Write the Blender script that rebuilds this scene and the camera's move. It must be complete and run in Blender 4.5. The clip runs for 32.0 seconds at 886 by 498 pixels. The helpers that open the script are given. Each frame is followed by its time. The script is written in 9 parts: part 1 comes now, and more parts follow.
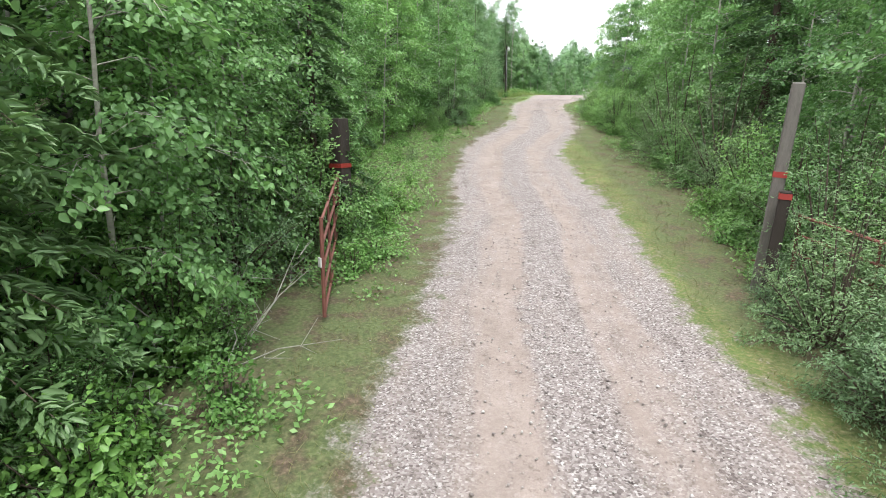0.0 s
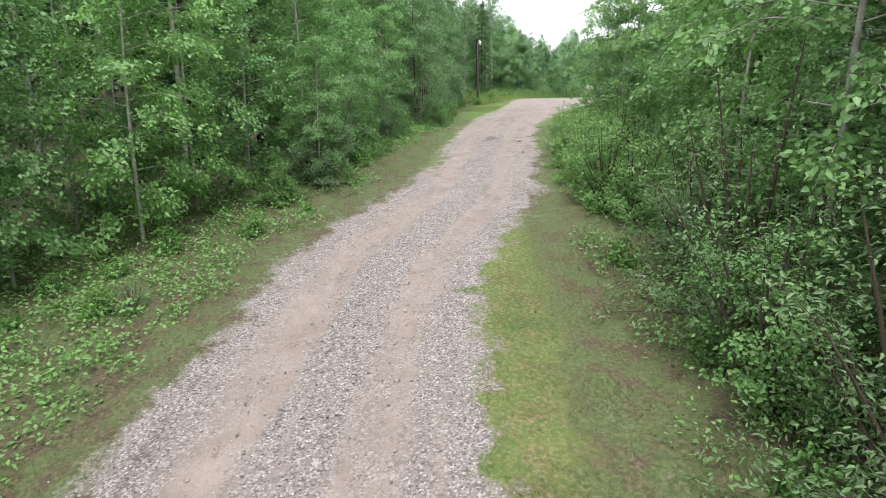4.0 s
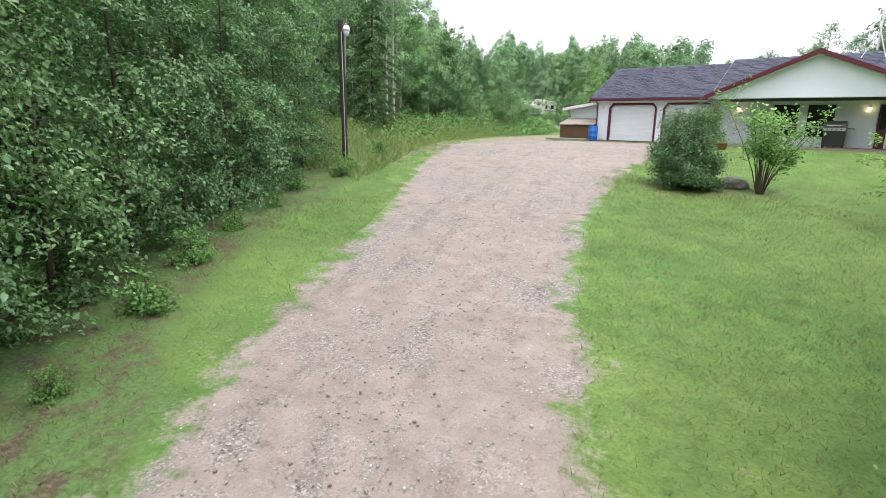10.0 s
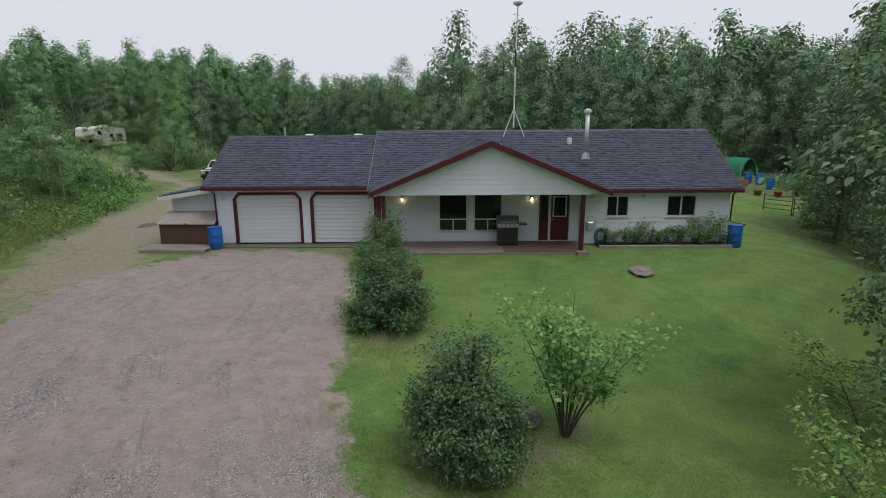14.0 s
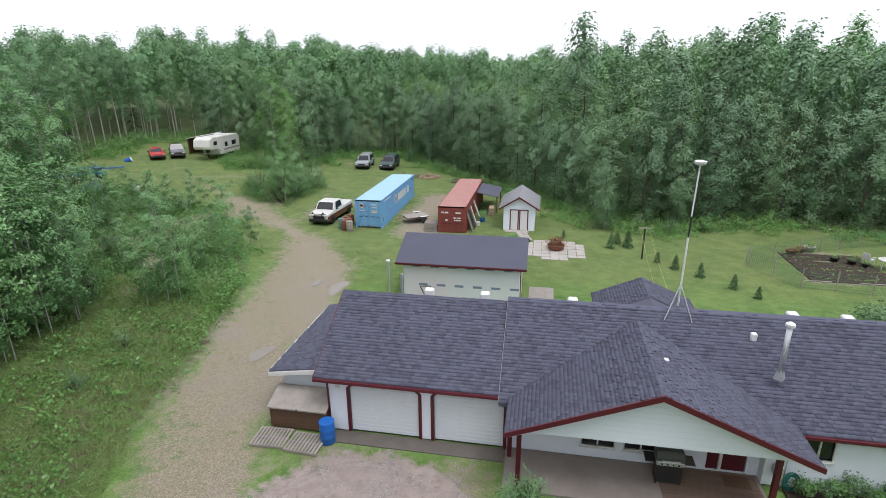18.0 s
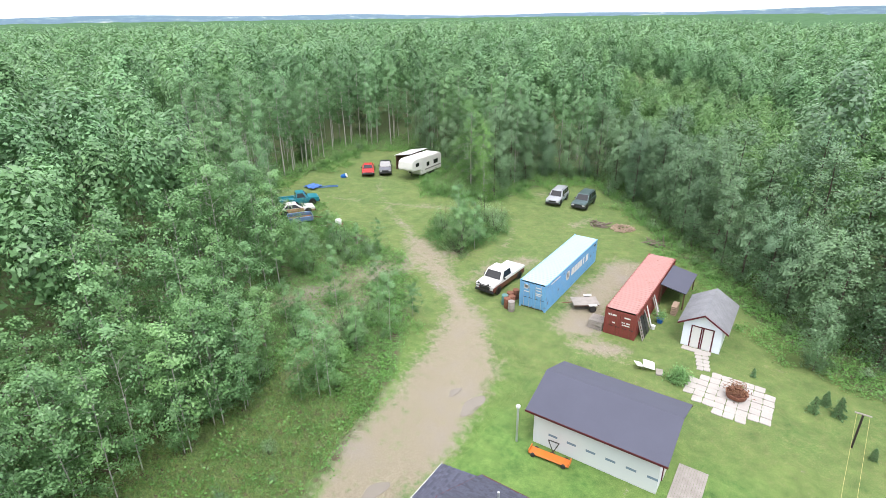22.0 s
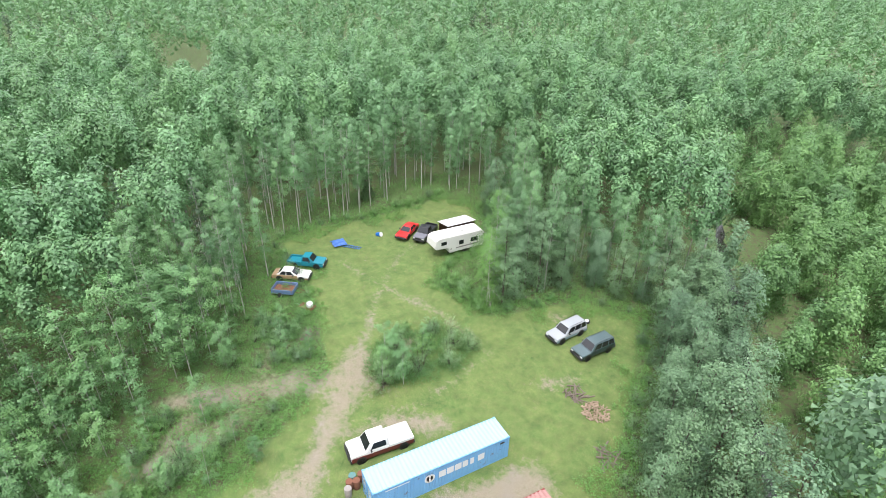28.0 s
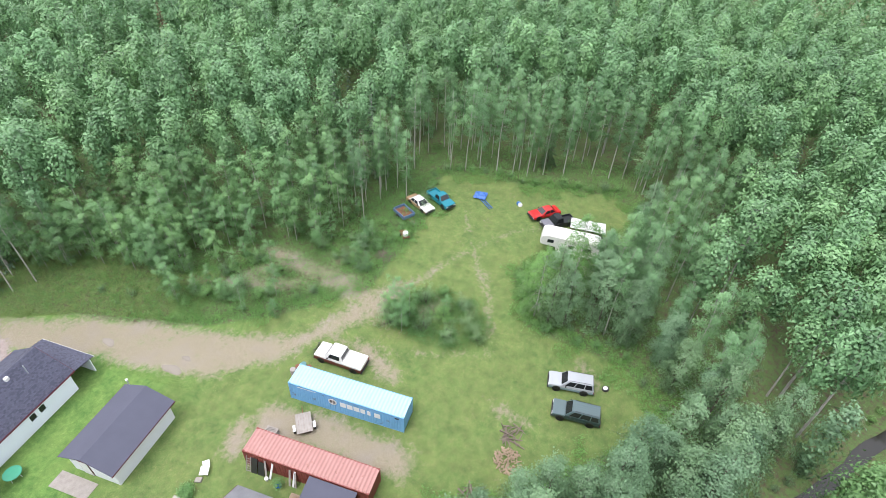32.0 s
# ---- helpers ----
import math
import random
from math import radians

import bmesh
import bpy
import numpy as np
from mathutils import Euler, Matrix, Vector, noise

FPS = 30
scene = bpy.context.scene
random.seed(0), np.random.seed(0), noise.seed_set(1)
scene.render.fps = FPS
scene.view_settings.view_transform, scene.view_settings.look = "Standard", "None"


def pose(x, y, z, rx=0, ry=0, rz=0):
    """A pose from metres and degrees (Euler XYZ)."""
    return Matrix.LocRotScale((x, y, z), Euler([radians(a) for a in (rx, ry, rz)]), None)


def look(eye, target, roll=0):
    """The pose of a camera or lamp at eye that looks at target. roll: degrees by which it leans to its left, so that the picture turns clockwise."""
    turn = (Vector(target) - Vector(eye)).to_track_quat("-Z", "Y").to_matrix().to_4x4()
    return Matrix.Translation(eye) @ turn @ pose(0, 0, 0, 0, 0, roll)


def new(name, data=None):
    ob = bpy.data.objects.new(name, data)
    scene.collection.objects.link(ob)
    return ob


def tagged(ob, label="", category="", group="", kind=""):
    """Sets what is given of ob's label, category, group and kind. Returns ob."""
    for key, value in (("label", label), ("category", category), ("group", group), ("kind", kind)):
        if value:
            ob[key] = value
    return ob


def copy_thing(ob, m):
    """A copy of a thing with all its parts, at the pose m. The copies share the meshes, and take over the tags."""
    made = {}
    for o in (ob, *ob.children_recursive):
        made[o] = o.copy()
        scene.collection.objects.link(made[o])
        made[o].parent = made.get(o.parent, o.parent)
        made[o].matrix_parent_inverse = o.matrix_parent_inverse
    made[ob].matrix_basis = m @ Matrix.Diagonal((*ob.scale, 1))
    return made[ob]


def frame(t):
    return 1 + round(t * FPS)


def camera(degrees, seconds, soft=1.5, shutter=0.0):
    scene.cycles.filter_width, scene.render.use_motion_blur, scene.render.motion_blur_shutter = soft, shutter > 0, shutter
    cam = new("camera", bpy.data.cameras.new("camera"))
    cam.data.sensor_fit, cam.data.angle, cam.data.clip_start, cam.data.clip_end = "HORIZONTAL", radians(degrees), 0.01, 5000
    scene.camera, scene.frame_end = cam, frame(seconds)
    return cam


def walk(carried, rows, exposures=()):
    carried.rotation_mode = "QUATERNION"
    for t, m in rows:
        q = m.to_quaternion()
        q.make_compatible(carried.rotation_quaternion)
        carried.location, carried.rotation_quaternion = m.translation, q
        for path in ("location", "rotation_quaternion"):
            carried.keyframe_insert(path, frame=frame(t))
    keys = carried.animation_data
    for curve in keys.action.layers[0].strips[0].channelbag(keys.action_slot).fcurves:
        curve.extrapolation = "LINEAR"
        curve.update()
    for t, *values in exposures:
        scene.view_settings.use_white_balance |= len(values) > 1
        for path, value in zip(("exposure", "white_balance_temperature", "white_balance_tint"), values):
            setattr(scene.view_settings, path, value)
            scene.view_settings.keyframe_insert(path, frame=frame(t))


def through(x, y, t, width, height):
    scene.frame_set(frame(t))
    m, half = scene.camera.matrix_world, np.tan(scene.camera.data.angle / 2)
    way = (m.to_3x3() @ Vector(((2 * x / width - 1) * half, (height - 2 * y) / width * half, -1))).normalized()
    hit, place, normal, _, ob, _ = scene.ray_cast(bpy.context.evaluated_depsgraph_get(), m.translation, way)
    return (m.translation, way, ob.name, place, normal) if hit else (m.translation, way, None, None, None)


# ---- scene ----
cam = camera(78.6, 32.0, 0.6)
PATH = [
    (0, (40.27, -63.48, -4.08), (32.931, -57.044, -6.260), 0.74),
    (0.5, (39.94, -62.63, -3.99), (32.615, -56.181, -6.187), 0.63),
    (1, (39.45, -61.62, -3.97), (32.143, -55.158, -6.160), 0.67),
    (1.5, (38.84, -60.48, -3.75), (31.531, -54.028, -5.967), 0.58),
    (2, (38.14, -59.16, -3.45), (30.754, -52.800, -5.677), 0.19),
    (2.5, (37.24, -57.65, -3.01), (29.841, -51.324, -5.286), -0.55),
    (3, (36.19, -55.99, -2.75), (28.781, -49.663, -4.985), -0.51),
    (3.5, (35.01, -54.26, -2.48), (27.618, -47.922, -4.758), -0.46),
    (5.5, (30.05, -47.64, -1.83), (22.534, -41.444, -4.092), -0.42),
    (6, (28.63, -46.41, -1.60), (21.178, -40.141, -3.866), -0.37),
    (6.5, (27.22, -45.08, -1.35), (19.823, -38.735, -3.607), -0.15),
    (7, (25.82, -43.55, -1.01), (18.458, -37.175, -3.288), 0.11),
    (7.5, (24.29, -41.85, -0.76), (17.000, -35.391, -3.043), 0.56),
    (8, (22.78, -39.89, -0.51), (15.519, -33.400, -2.776), 0.46),
    (8.5, (21.26, -37.84, -0.22), (14.009, -31.322, -2.453), 0.64),
    (9, (19.59, -35.89, 0.09), (12.430, -29.280, -2.138), 0.64),
    (9.5, (17.82, -34.04, 0.40), (10.903, -27.167, -1.814), 0.84),
    (10, (16.27, -32.48, 0.88), (9.764, -25.228, -1.391), 1.09),
    (10.5, (14.57, -30.84, 1.38), (8.636, -23.118, -0.888), 1.17),
    (11, (13.10, -29.26, 1.96), (7.967, -20.979, -0.291), 1.07),
    (11.5, (11.78, -27.72, 2.58), (7.813, -18.825, 0.311), 0.84),
    (12, (10.88, -26.51, 3.07), (8.145, -17.148, 0.848), 0.28),
    (12.5, (10.56, -25.89, 3.52), (9.019, -16.262, 1.286), 0.02),
    (13, (10.35, -25.21, 3.94), (9.683, -15.482, 1.703), -0.37),
    (13.5, (10.11, -24.28, 4.47), (9.783, -14.543, 2.201), -0.27),
    (14, (9.96, -23.11, 4.99), (9.867, -13.360, 2.764), -0.36),
    (14.5, (9.92, -21.94, 5.27), (9.947, -12.173, 3.126), -0.33),
    (16.5, (8.89, -17.99, 9.84), (9.388, -8.414, 6.999), -0.03),
    (17, (8.42, -17.38, 11.04), (8.464, -7.832, 8.082), -0.23),
    (17.5, (8.04, -17.12, 12.30), (7.318, -7.634, 9.219), -0.34),
    (18, (7.81, -17.05, 13.63), (6.032, -7.743, 10.441), -0.50),
    (18.5, (7.52, -17.04, 15.06), (4.835, -7.977, 11.788), -0.40),
    (19, (7.28, -16.87, 16.45), (4.030, -8.009, 13.150), -0.25),
    (19.5, (7.24, -16.28, 17.81), (3.661, -7.575, 14.431), -0.41),
    (20, (7.38, -15.45, 18.95), (3.427, -6.949, 15.478), -0.60),
    (20.5, (7.69, -14.50, 19.98), (3.452, -6.170, 16.423), -0.76),
    (21, (8.18, -13.40, 21.01), (3.650, -5.270, 17.343), -0.87),
    (21.5, (8.76, -12.07, 22.11), (3.914, -4.198, 18.310), -0.90),
    (22, (9.53, -10.47, 23.30), (4.315, -2.910, 19.349), -0.76),
    (22.5, (10.23, -8.69, 24.52), (4.847, -1.324, 20.420), -0.66),
    (23, (11.03, -6.73, 25.80), (5.504, 0.456, 21.578), -0.79),
    (23.5, (12.04, -4.55, 26.86), (6.174, 2.303, 22.556), -0.85),
    (24, (12.97, -2.31, 27.97), (6.791, 4.205, 23.571), -0.85),
    (24.5, (13.66, 0.03, 29.20), (7.120, 6.134, 24.735), -0.62),
    (25, (14.28, 2.42, 30.50), (7.428, 8.100, 25.948), -0.23),
    (25.5, (14.98, 4.91, 31.81), (8.086, 10.463, 27.162), 0.11),
    (27.5, (18.36, 16.30, 37.06), (10.830, 20.658, 32.133), 0.86),
    (28, (19.03, 19.53, 38.54), (11.355, 23.598, 33.594), 1.18),
    (28.5, (19.60, 22.81, 40.13), (11.777, 26.553, 35.149), 1.27),
    (29, (20.32, 26.19, 41.64), (12.303, 29.419, 36.615), 1.51),
    (29.5, (21.01, 29.71, 42.97), (12.723, 32.120, 37.917), 1.77),
    (30, (21.55, 33.45, 44.03), (13.067, 34.968, 38.954), 2.12),
    (30.5, (21.72, 37.32, 44.83), (13.257, 38.038, 39.554), 2.53),
    (31, (21.55, 41.38, 45.68), (13.338, 41.113, 39.984), 2.76),
    (31.5, (21.03, 45.66, 46.62), (13.204, 44.423, 40.519), 3.05),
    (32, (20.26, 49.91, 47.68), (12.923, 47.841, 41.205), 3.21),
]
walk(cam, [(t, look(eye, target, roll)) for t, eye, target, roll in PATH],
     [(0, 1.46, 6450, 11), (0.5, 1.61, 6450, 11), (1, 1.76, 6450, 11), (2, 1.88, 6450, 11), (3, 1.46, 6450, 11), (6, 1.06, 6400, 12), (7, 1.26, 6400, 12), (9, 1.16, 6400, 12), (10, 1.19, 6400, 12), (11, 1.09, 6400, 12), (12, 0.49, 6400, 12), (13, -0.01, 6350, 12),
      (14, -0.16, 6300, 13), (14.5, -0.11, 6300, 13), (16.5, 0.64, 6200, 14), (18, 0.49, 6200, 14), (19, 0.97, 6200, 14), (20, 1.14, 6250, 14), (21, 1.22, 6250, 14), (23, 1.23, 6250, 14), (25, 1.19, 6250, 14), (28, 1.25, 6250, 14), (32, 1.14, 6200, 15)])

# ---- world and sun: bright overcast ----
world = bpy.data.worlds.new("overcast_sky")
scene.world = world
world.use_nodes = True
wn = world.node_tree
wn.nodes.clear()
w_out = wn.nodes.new("ShaderNodeOutputWorld")
w_bg = wn.nodes.new("ShaderNodeBackground")
w_sky = wn.nodes.new("ShaderNodeTexSky")
w_sky.sky_type = "NISHITA"
w_sky.sun_disc = False
w_sky.sun_elevation = radians(48)
w_sky.sun_rotation = radians(200)
w_sky.dust_density = 4.0
w_gain = wn.nodes.new("ShaderNodeMixRGB")
w_gain.blend_type = "MULTIPLY"
w_gain.inputs[0].default_value = 1.0
w_gain.inputs[2].default_value = (0.10, 0.10, 0.10, 1)
w_mix = wn.nodes.new("ShaderNodeMixRGB")
w_mix.inputs[0].default_value = 0.82
w_mix.inputs[2].default_value = (1.0, 1.02, 1.05, 1)
wn.links.new(w_sky.outputs[0], w_gain.inputs[1])
wn.links.new(w_gain.outputs[0], w_mix.inputs[1])
w_co = wn.nodes.new("ShaderNodeTexCoord")
w_sep = wn.nodes.new("ShaderNodeSeparateXYZ")
w_up = wn.nodes.new("ShaderNodeMapRange")
w_up.inputs["To Min"].default_value = 1.0
w_up.inputs["To Max"].default_value = 1.1
w_dome = wn.nodes.new("ShaderNodeMixRGB")
w_dome.blend_type = "MULTIPLY"
w_dome.inputs[0].default_value = 1.0
wn.links.new(w_co.outputs["Generated"], w_sep.inputs[0])
wn.links.new(w_sep.outputs[2], w_up.inputs["Value"])
wn.links.new(w_mix.outputs[0], w_dome.inputs[1])
wn.links.new(w_up.outputs[0], w_dome.inputs[2])
wn.links.new(w_dome.outputs[0], w_bg.inputs[0])
w_bg.inputs[1].default_value = 0.9
wn.links.new(w_bg.outputs[0], w_out.inputs[0])

sun_data = bpy.data.lights.new("sun", "SUN")
sun_data.energy = 1.5
sun_data.angle = radians(28)
sun_data.color = (1.0, 0.97, 0.92)
sun = new("sun", sun_data)
sun.matrix_world = look((0, 0, 100), (-36, 24, 0))

# ---- helpers for meshes and materials ----
def mesh_arrays(name, verts, faces):
    """A mesh from an (n,3) array and an (m,k) array of k-sided faces."""
    verts = np.asarray(verts, np.float32)
    faces = np.asarray(faces, np.int32)
    me = bpy.data.meshes.new(name)
    k = faces.shape[1]
    me.vertices.add(len(verts))
    me.vertices.foreach_set("co", verts.ravel())
    me.loops.add(faces.size)
    me.loops.foreach_set("vertex_index", faces.ravel())
    me.polygons.add(len(faces))
    me.polygons.foreach_set("loop_start", np.arange(0, faces.size, k, dtype=np.int32))
    me.update(calc_edges=True)
    return me


def node(nt, kind, **values):
    n = nt.nodes.new(kind)
    for key, value in values.items():
        n.inputs[key].default_value = value
    return n


def ramp(nt, source, stops):
    n = nt.nodes.new("ShaderNodeValToRGB")
    el = n.color_ramp.elements
    while len(el) < len(stops):
        el.new(0.5)
    for e, (at, col) in zip(el, stops):
        e.position = at
        e.color = (*col, 1)
    nt.links.new(source, n.inputs[0])
    return n.outputs[0]


def noise_out(nt, coord, scale, detail=4.0, rough=0.55, stretch=None):
    if stretch:
        mp = nt.nodes.new("ShaderNodeMapping")
        mp.inputs["Scale"].default_value = stretch
        nt.links.new(coord, mp.inputs[0])
        coord = mp.outputs[0]
    n = nt.nodes.new("ShaderNodeTexNoise")
    n.inputs["Scale"].default_value = scale
    n.inputs["Detail"].default_value = detail
    n.inputs["Roughness"].default_value = rough
    nt.links.new(coord, n.inputs["Vector"])
    return n.outputs["Fac"]


def mixc(nt, fac, a, b, kind="MIX"):
    n = nt.nodes.new("ShaderNodeMixRGB")
    n.blend_type = kind
    for i, v in enumerate((fac, a, b)):
        if isinstance(v, bpy.types.NodeSocket):
            nt.links.new(v, n.inputs[i])
        elif isinstance(v, (int, float)):
            n.inputs[i].default_value = v if i == 0 else (v, v, v, 1)
        else:
            n.inputs[i].default_value = (*v, 1)
    return n.outputs[0]


def math_out(nt, op, a, b=0.0, clamp=False):
    n = nt.nodes.new("ShaderNodeMath")
    n.operation = op
    n.use_clamp = clamp
    for i, v in enumerate((a, b)):
        if isinstance(v, bpy.types.NodeSocket):
            nt.links.new(v, n.inputs[i])
        else:
            n.inputs[i].default_value = v
    return n.outputs[0]


def blank(name, rough=0.6, metal=0.0):
    m = bpy.data.materials.new(name)
    m.use_nodes = True
    b = m.node_tree.nodes["Principled BSDF"]
    b.inputs["Roughness"].default_value = rough
    b.inputs["Metallic"].default_value = metal
    return m, m.node_tree, b


def worn(name, col, dark, rough=0.5, metal=0.0, scale=2.0, fine=30.0, amount=0.5, bump=0.1, dirt=None, dirt_amount=0.0, stretch=None, coat=0.0):
    """A surface of one colour with broad stains, fine grain and, if asked, patches of dirt or rust."""
    m, nt, b = blank(name, rough, metal)
    co = nt.nodes.new("ShaderNodeTexCoord").outputs["Object"]
    big = noise_out(nt, co, scale, 5, 0.6, stretch)
    small = noise_out(nt, co, fine, 3, 0.6, stretch)
    f = math_out(nt, "ADD", math_out(nt, "MULTIPLY", big, 0.65), math_out(nt, "MULTIPLY", small, 0.35))
    f = math_out(nt, "MULTIPLY", math_out(nt, "SUBTRACT", f, 0.35), amount * 3.3, True)
    c = mixc(nt, f, col, dark)
    if dirt:
        patch = noise_out(nt, co, scale * 1.7, 8, 0.7)
        d = ramp(nt, patch, [(0.62 - 0.35 * dirt_amount, (0, 0, 0)), (0.72 - 0.2 * dirt_amount, (1, 1, 1))])
        c = mixc(nt, d, c, dirt)
        rr = mixc(nt, d, rough, 0.85)
        nt.links.new(rr, b.inputs["Roughness"])
    nt.links.new(c, b.inputs["Base Color"])
    if bump:
        bp = nt.nodes.new("ShaderNodeBump")
        bp.inputs["Strength"].default_value = bump
        bp.inputs["Distance"].default_value = 0.02
        nt.links.new(small, bp.inputs["Height"])
        nt.links.new(bp.outputs[0], b.inputs["Normal"])
    if coat:
        b.inputs["Coat Weight"].default_value = coat
    return m


def leafy(name, low, high, through=0.25, scale=0.35):
    """Leaves: colour by plant and by leaf, some light through them."""
    m, nt, b = blank(name, 0.4)
    b.inputs["Specular IOR Level"].default_value = 0.36
    geo = nt.nodes.new("ShaderNodeNewGeometry")
    info = nt.nodes.new("ShaderNodeObjectInfo")
    tone = nt.nodes.new("ShaderNodeAttribute")
    tone.attribute_name = "tone"
    plant = math_out(nt, "FRACT", math_out(nt, "ADD", tone.outputs["Fac"], info.outputs["Random"]))
    patch = noise_out(nt, geo.outputs["Position"], scale, 2)
    f = math_out(nt, "ADD", math_out(nt, "MULTIPLY", geo.outputs["Random Per Island"], 0.36), math_out(nt, "MULTIPLY", plant, 0.36))
    f = math_out(nt, "ADD", f, math_out(nt, "MULTIPLY", math_out(nt, "SUBTRACT", patch, 0.38), 0.6), True)
    c = mixc(nt, f, low, high)
    hue = math_out(nt, "MULTIPLY", math_out(nt, "FRACT", math_out(nt, "MULTIPLY", plant, 7.3)), 0.6)
    c = mixc(nt, hue, c, mixc(nt, 1.0, c, (1.12, 1.05, 0.85), "MULTIPLY"))
    nt.links.new(c, b.inputs["Base Color"])
    tr = nt.nodes.new("ShaderNodeBsdfTranslucent")
    bright = mixc(nt, 1.0, c, (1.15, 1.2, 0.85), "MULTIPLY")
    nt.links.new(bright, tr.inputs[0])
    mx = nt.nodes.new("ShaderNodeMixShader")
    mx.inputs[0].default_value = through * 0.6
    nt.links.new(b.outputs[0], mx.inputs[1])
    nt.links.new(tr.outputs[0], mx.inputs[2])
    nt.links.new(mx.outputs[0], nt.nodes["Material Output"].inputs[0])
    return m


def ground_material():
    m, nt, b = blank("ground_cover", 0.95)
    geo = nt.nodes.new("ShaderNodeNewGeometry").outputs["Position"]
    at = nt.nodes.new("ShaderNodeAttribute")
    at.attribute_name = "cover"
    sep = nt.nodes.new("ShaderNodeSeparateColor")
    nt.links.new(at.outputs["Color"], sep.inputs[0])
    n1 = noise_out(nt, geo, 0.25, 5, 0.6)
    n2 = noise_out(nt, geo, 2.2, 5, 0.65)
    n3 = noise_out(nt, geo, 18.0, 4, 0.7)
    n4 = noise_out(nt, geo, 70.0, 2, 0.6)
    more = nt.nodes.new("ShaderNodeAttribute")
    more.attribute_name = "wear"
    msep = nt.nodes.new("ShaderNodeSeparateColor")
    nt.links.new(more.outputs["Color"], msep.inputs[0])
    grass = ramp(nt, n2, [(0.25, (0.046, 0.128, 0.022)), (0.48, (0.088, 0.205, 0.040)), (0.72, (0.148, 0.27, 0.064))])
    grass = mixc(nt, ramp(nt, n1, [(0.35, (0, 0, 0)), (0.7, (0.75, 0.75, 0.75))]), grass, (0.162, 0.245, 0.062))
    straw = math_out(nt, "MULTIPLY", msep.outputs[0], math_out(nt, "MULTIPLY", math_out(nt, "ADD", n2, math_out(nt, "SUBTRACT", n3, 0.55)), 1.6), True)
    grass = mixc(nt, straw, grass, ramp(nt, n3, [(0.32, (0.05, 0.04, 0.022)), (0.5, (0.135, 0.113, 0.056)), (0.68, (0.22, 0.185, 0.105))]))
    grass = mixc(nt, 0.8, grass, mixc(nt, n3, (0.25, 0.3, 0.22), (1.5, 1.45, 1.4)), "MULTIPLY")
    n5 = noise_out(nt, geo, 0.8, 6, 0.7)
    grass = mixc(nt, 0.7, grass, mixc(nt, ramp(nt, n5, [(0.35, (0, 0, 0)), (0.65, (1, 1, 1))]), (0.62, 0.68, 0.6), (1.28, 1.22, 1.2)), "MULTIPLY")
    litter = ramp(nt, n3, [(0.3, (0.045, 0.035, 0.022)), (0.5, (0.085, 0.065, 0.04)), (0.68, (0.17, 0.125, 0.085))])
    lush = math_out(nt, "SUBTRACT", 1.42, msep.outputs[0], True)
    litter = mixc(nt, math_out(nt, "MULTIPLY", ramp(nt, n2, [(0.37, (0, 0, 0)), (0.54, (1, 1, 1))]), lush), litter, ramp(nt, n3, [(0.35, (0.06, 0.115, 0.03)), (0.62, (0.105, 0.185, 0.05))]))
    vor = nt.nodes.new("ShaderNodeTexVoronoi")
    vor.inputs["Scale"].default_value = 42.0
    nt.links.new(geo, vor.inputs["Vector"])
    stone = ramp(nt, vor.outputs["Color"], [(0.12, (0.095, 0.078, 0.075)), (0.42, (0.205, 0.178, 0.172)), (0.72, (0.295, 0.268, 0.26)), (0.92, (0.48, 0.46, 0.45))])
    fines = ramp(nt, n2, [(0.3, (0.225, 0.182, 0.16)), (0.7, (0.345, 0.285, 0.255))])
    # streaks along the wheel tracks: smooth fines in the ruts, loose stones between and beside them
    run = nt.nodes.new("ShaderNodeCombineXYZ")
    nt.links.new(math_out(nt, "MULTIPLY", msep.outputs[2], 2.6), run.inputs[0])
    nt.links.new(math_out(nt, "MULTIPLY", more.outputs["Alpha"], 0.3), run.inputs[1])
    streak = noise_out(nt, run.outputs[0], 1.0, 6, 0.65)
    across = math_out(nt, "ADD", math_out(nt, "DIVIDE", msep.outputs[2], 6.0), 0.5)
    across = math_out(nt, "ADD", across, math_out(nt, "MULTIPLY", math_out(nt, "SUBTRACT", n2, 0.5), 0.06))
    rut = ramp(nt, across, [(0.2, (0.62,) * 3), (0.27, (0.55,) * 3), (0.33, (0.12,) * 3), (0.41, (0.12,) * 3), (0.45, (0.72,) * 3), (0.55, (0.72,) * 3), (0.59, (0.25,) * 3), (0.67, (0.25,) * 3), (0.72, (0.6,) * 3)])
    rut = mixc(nt, msep.outputs[1], math_out(nt, "ADD", 0.2, math_out(nt, "MULTIPLY", math_out(nt, "SUBTRACT", noise_out(nt, geo, 0.45, 6, 0.7), 0.5), 2.6)), rut)
    coarse = math_out(nt, "ADD", math_out(nt, "MULTIPLY", math_out(nt, "SUBTRACT", streak, 0.5), 1.5), rut)
    coarse = math_out(nt, "ADD", coarse, math_out(nt, "MULTIPLY", math_out(nt, "SUBTRACT", n2, 0.5), 0.7))
    gravel = mixc(nt, ramp(nt, coarse, [(0.12, (0.1, 0.1, 0.1)), (0.62, (0.92, 0.92, 0.92))]), fines, stone)
    gravel = mixc(nt, 0.5, gravel, mixc(nt, n4, (0.55, 0.55, 0.55), (1.3, 1.3, 1.3)), "MULTIPLY")
    damp = math_out(nt, "ADD", math_out(nt, "MULTIPLY", streak, 0.6), math_out(nt, "MULTIPLY", noise_out(nt, geo, 1.6, 6, 0.75), 0.4))
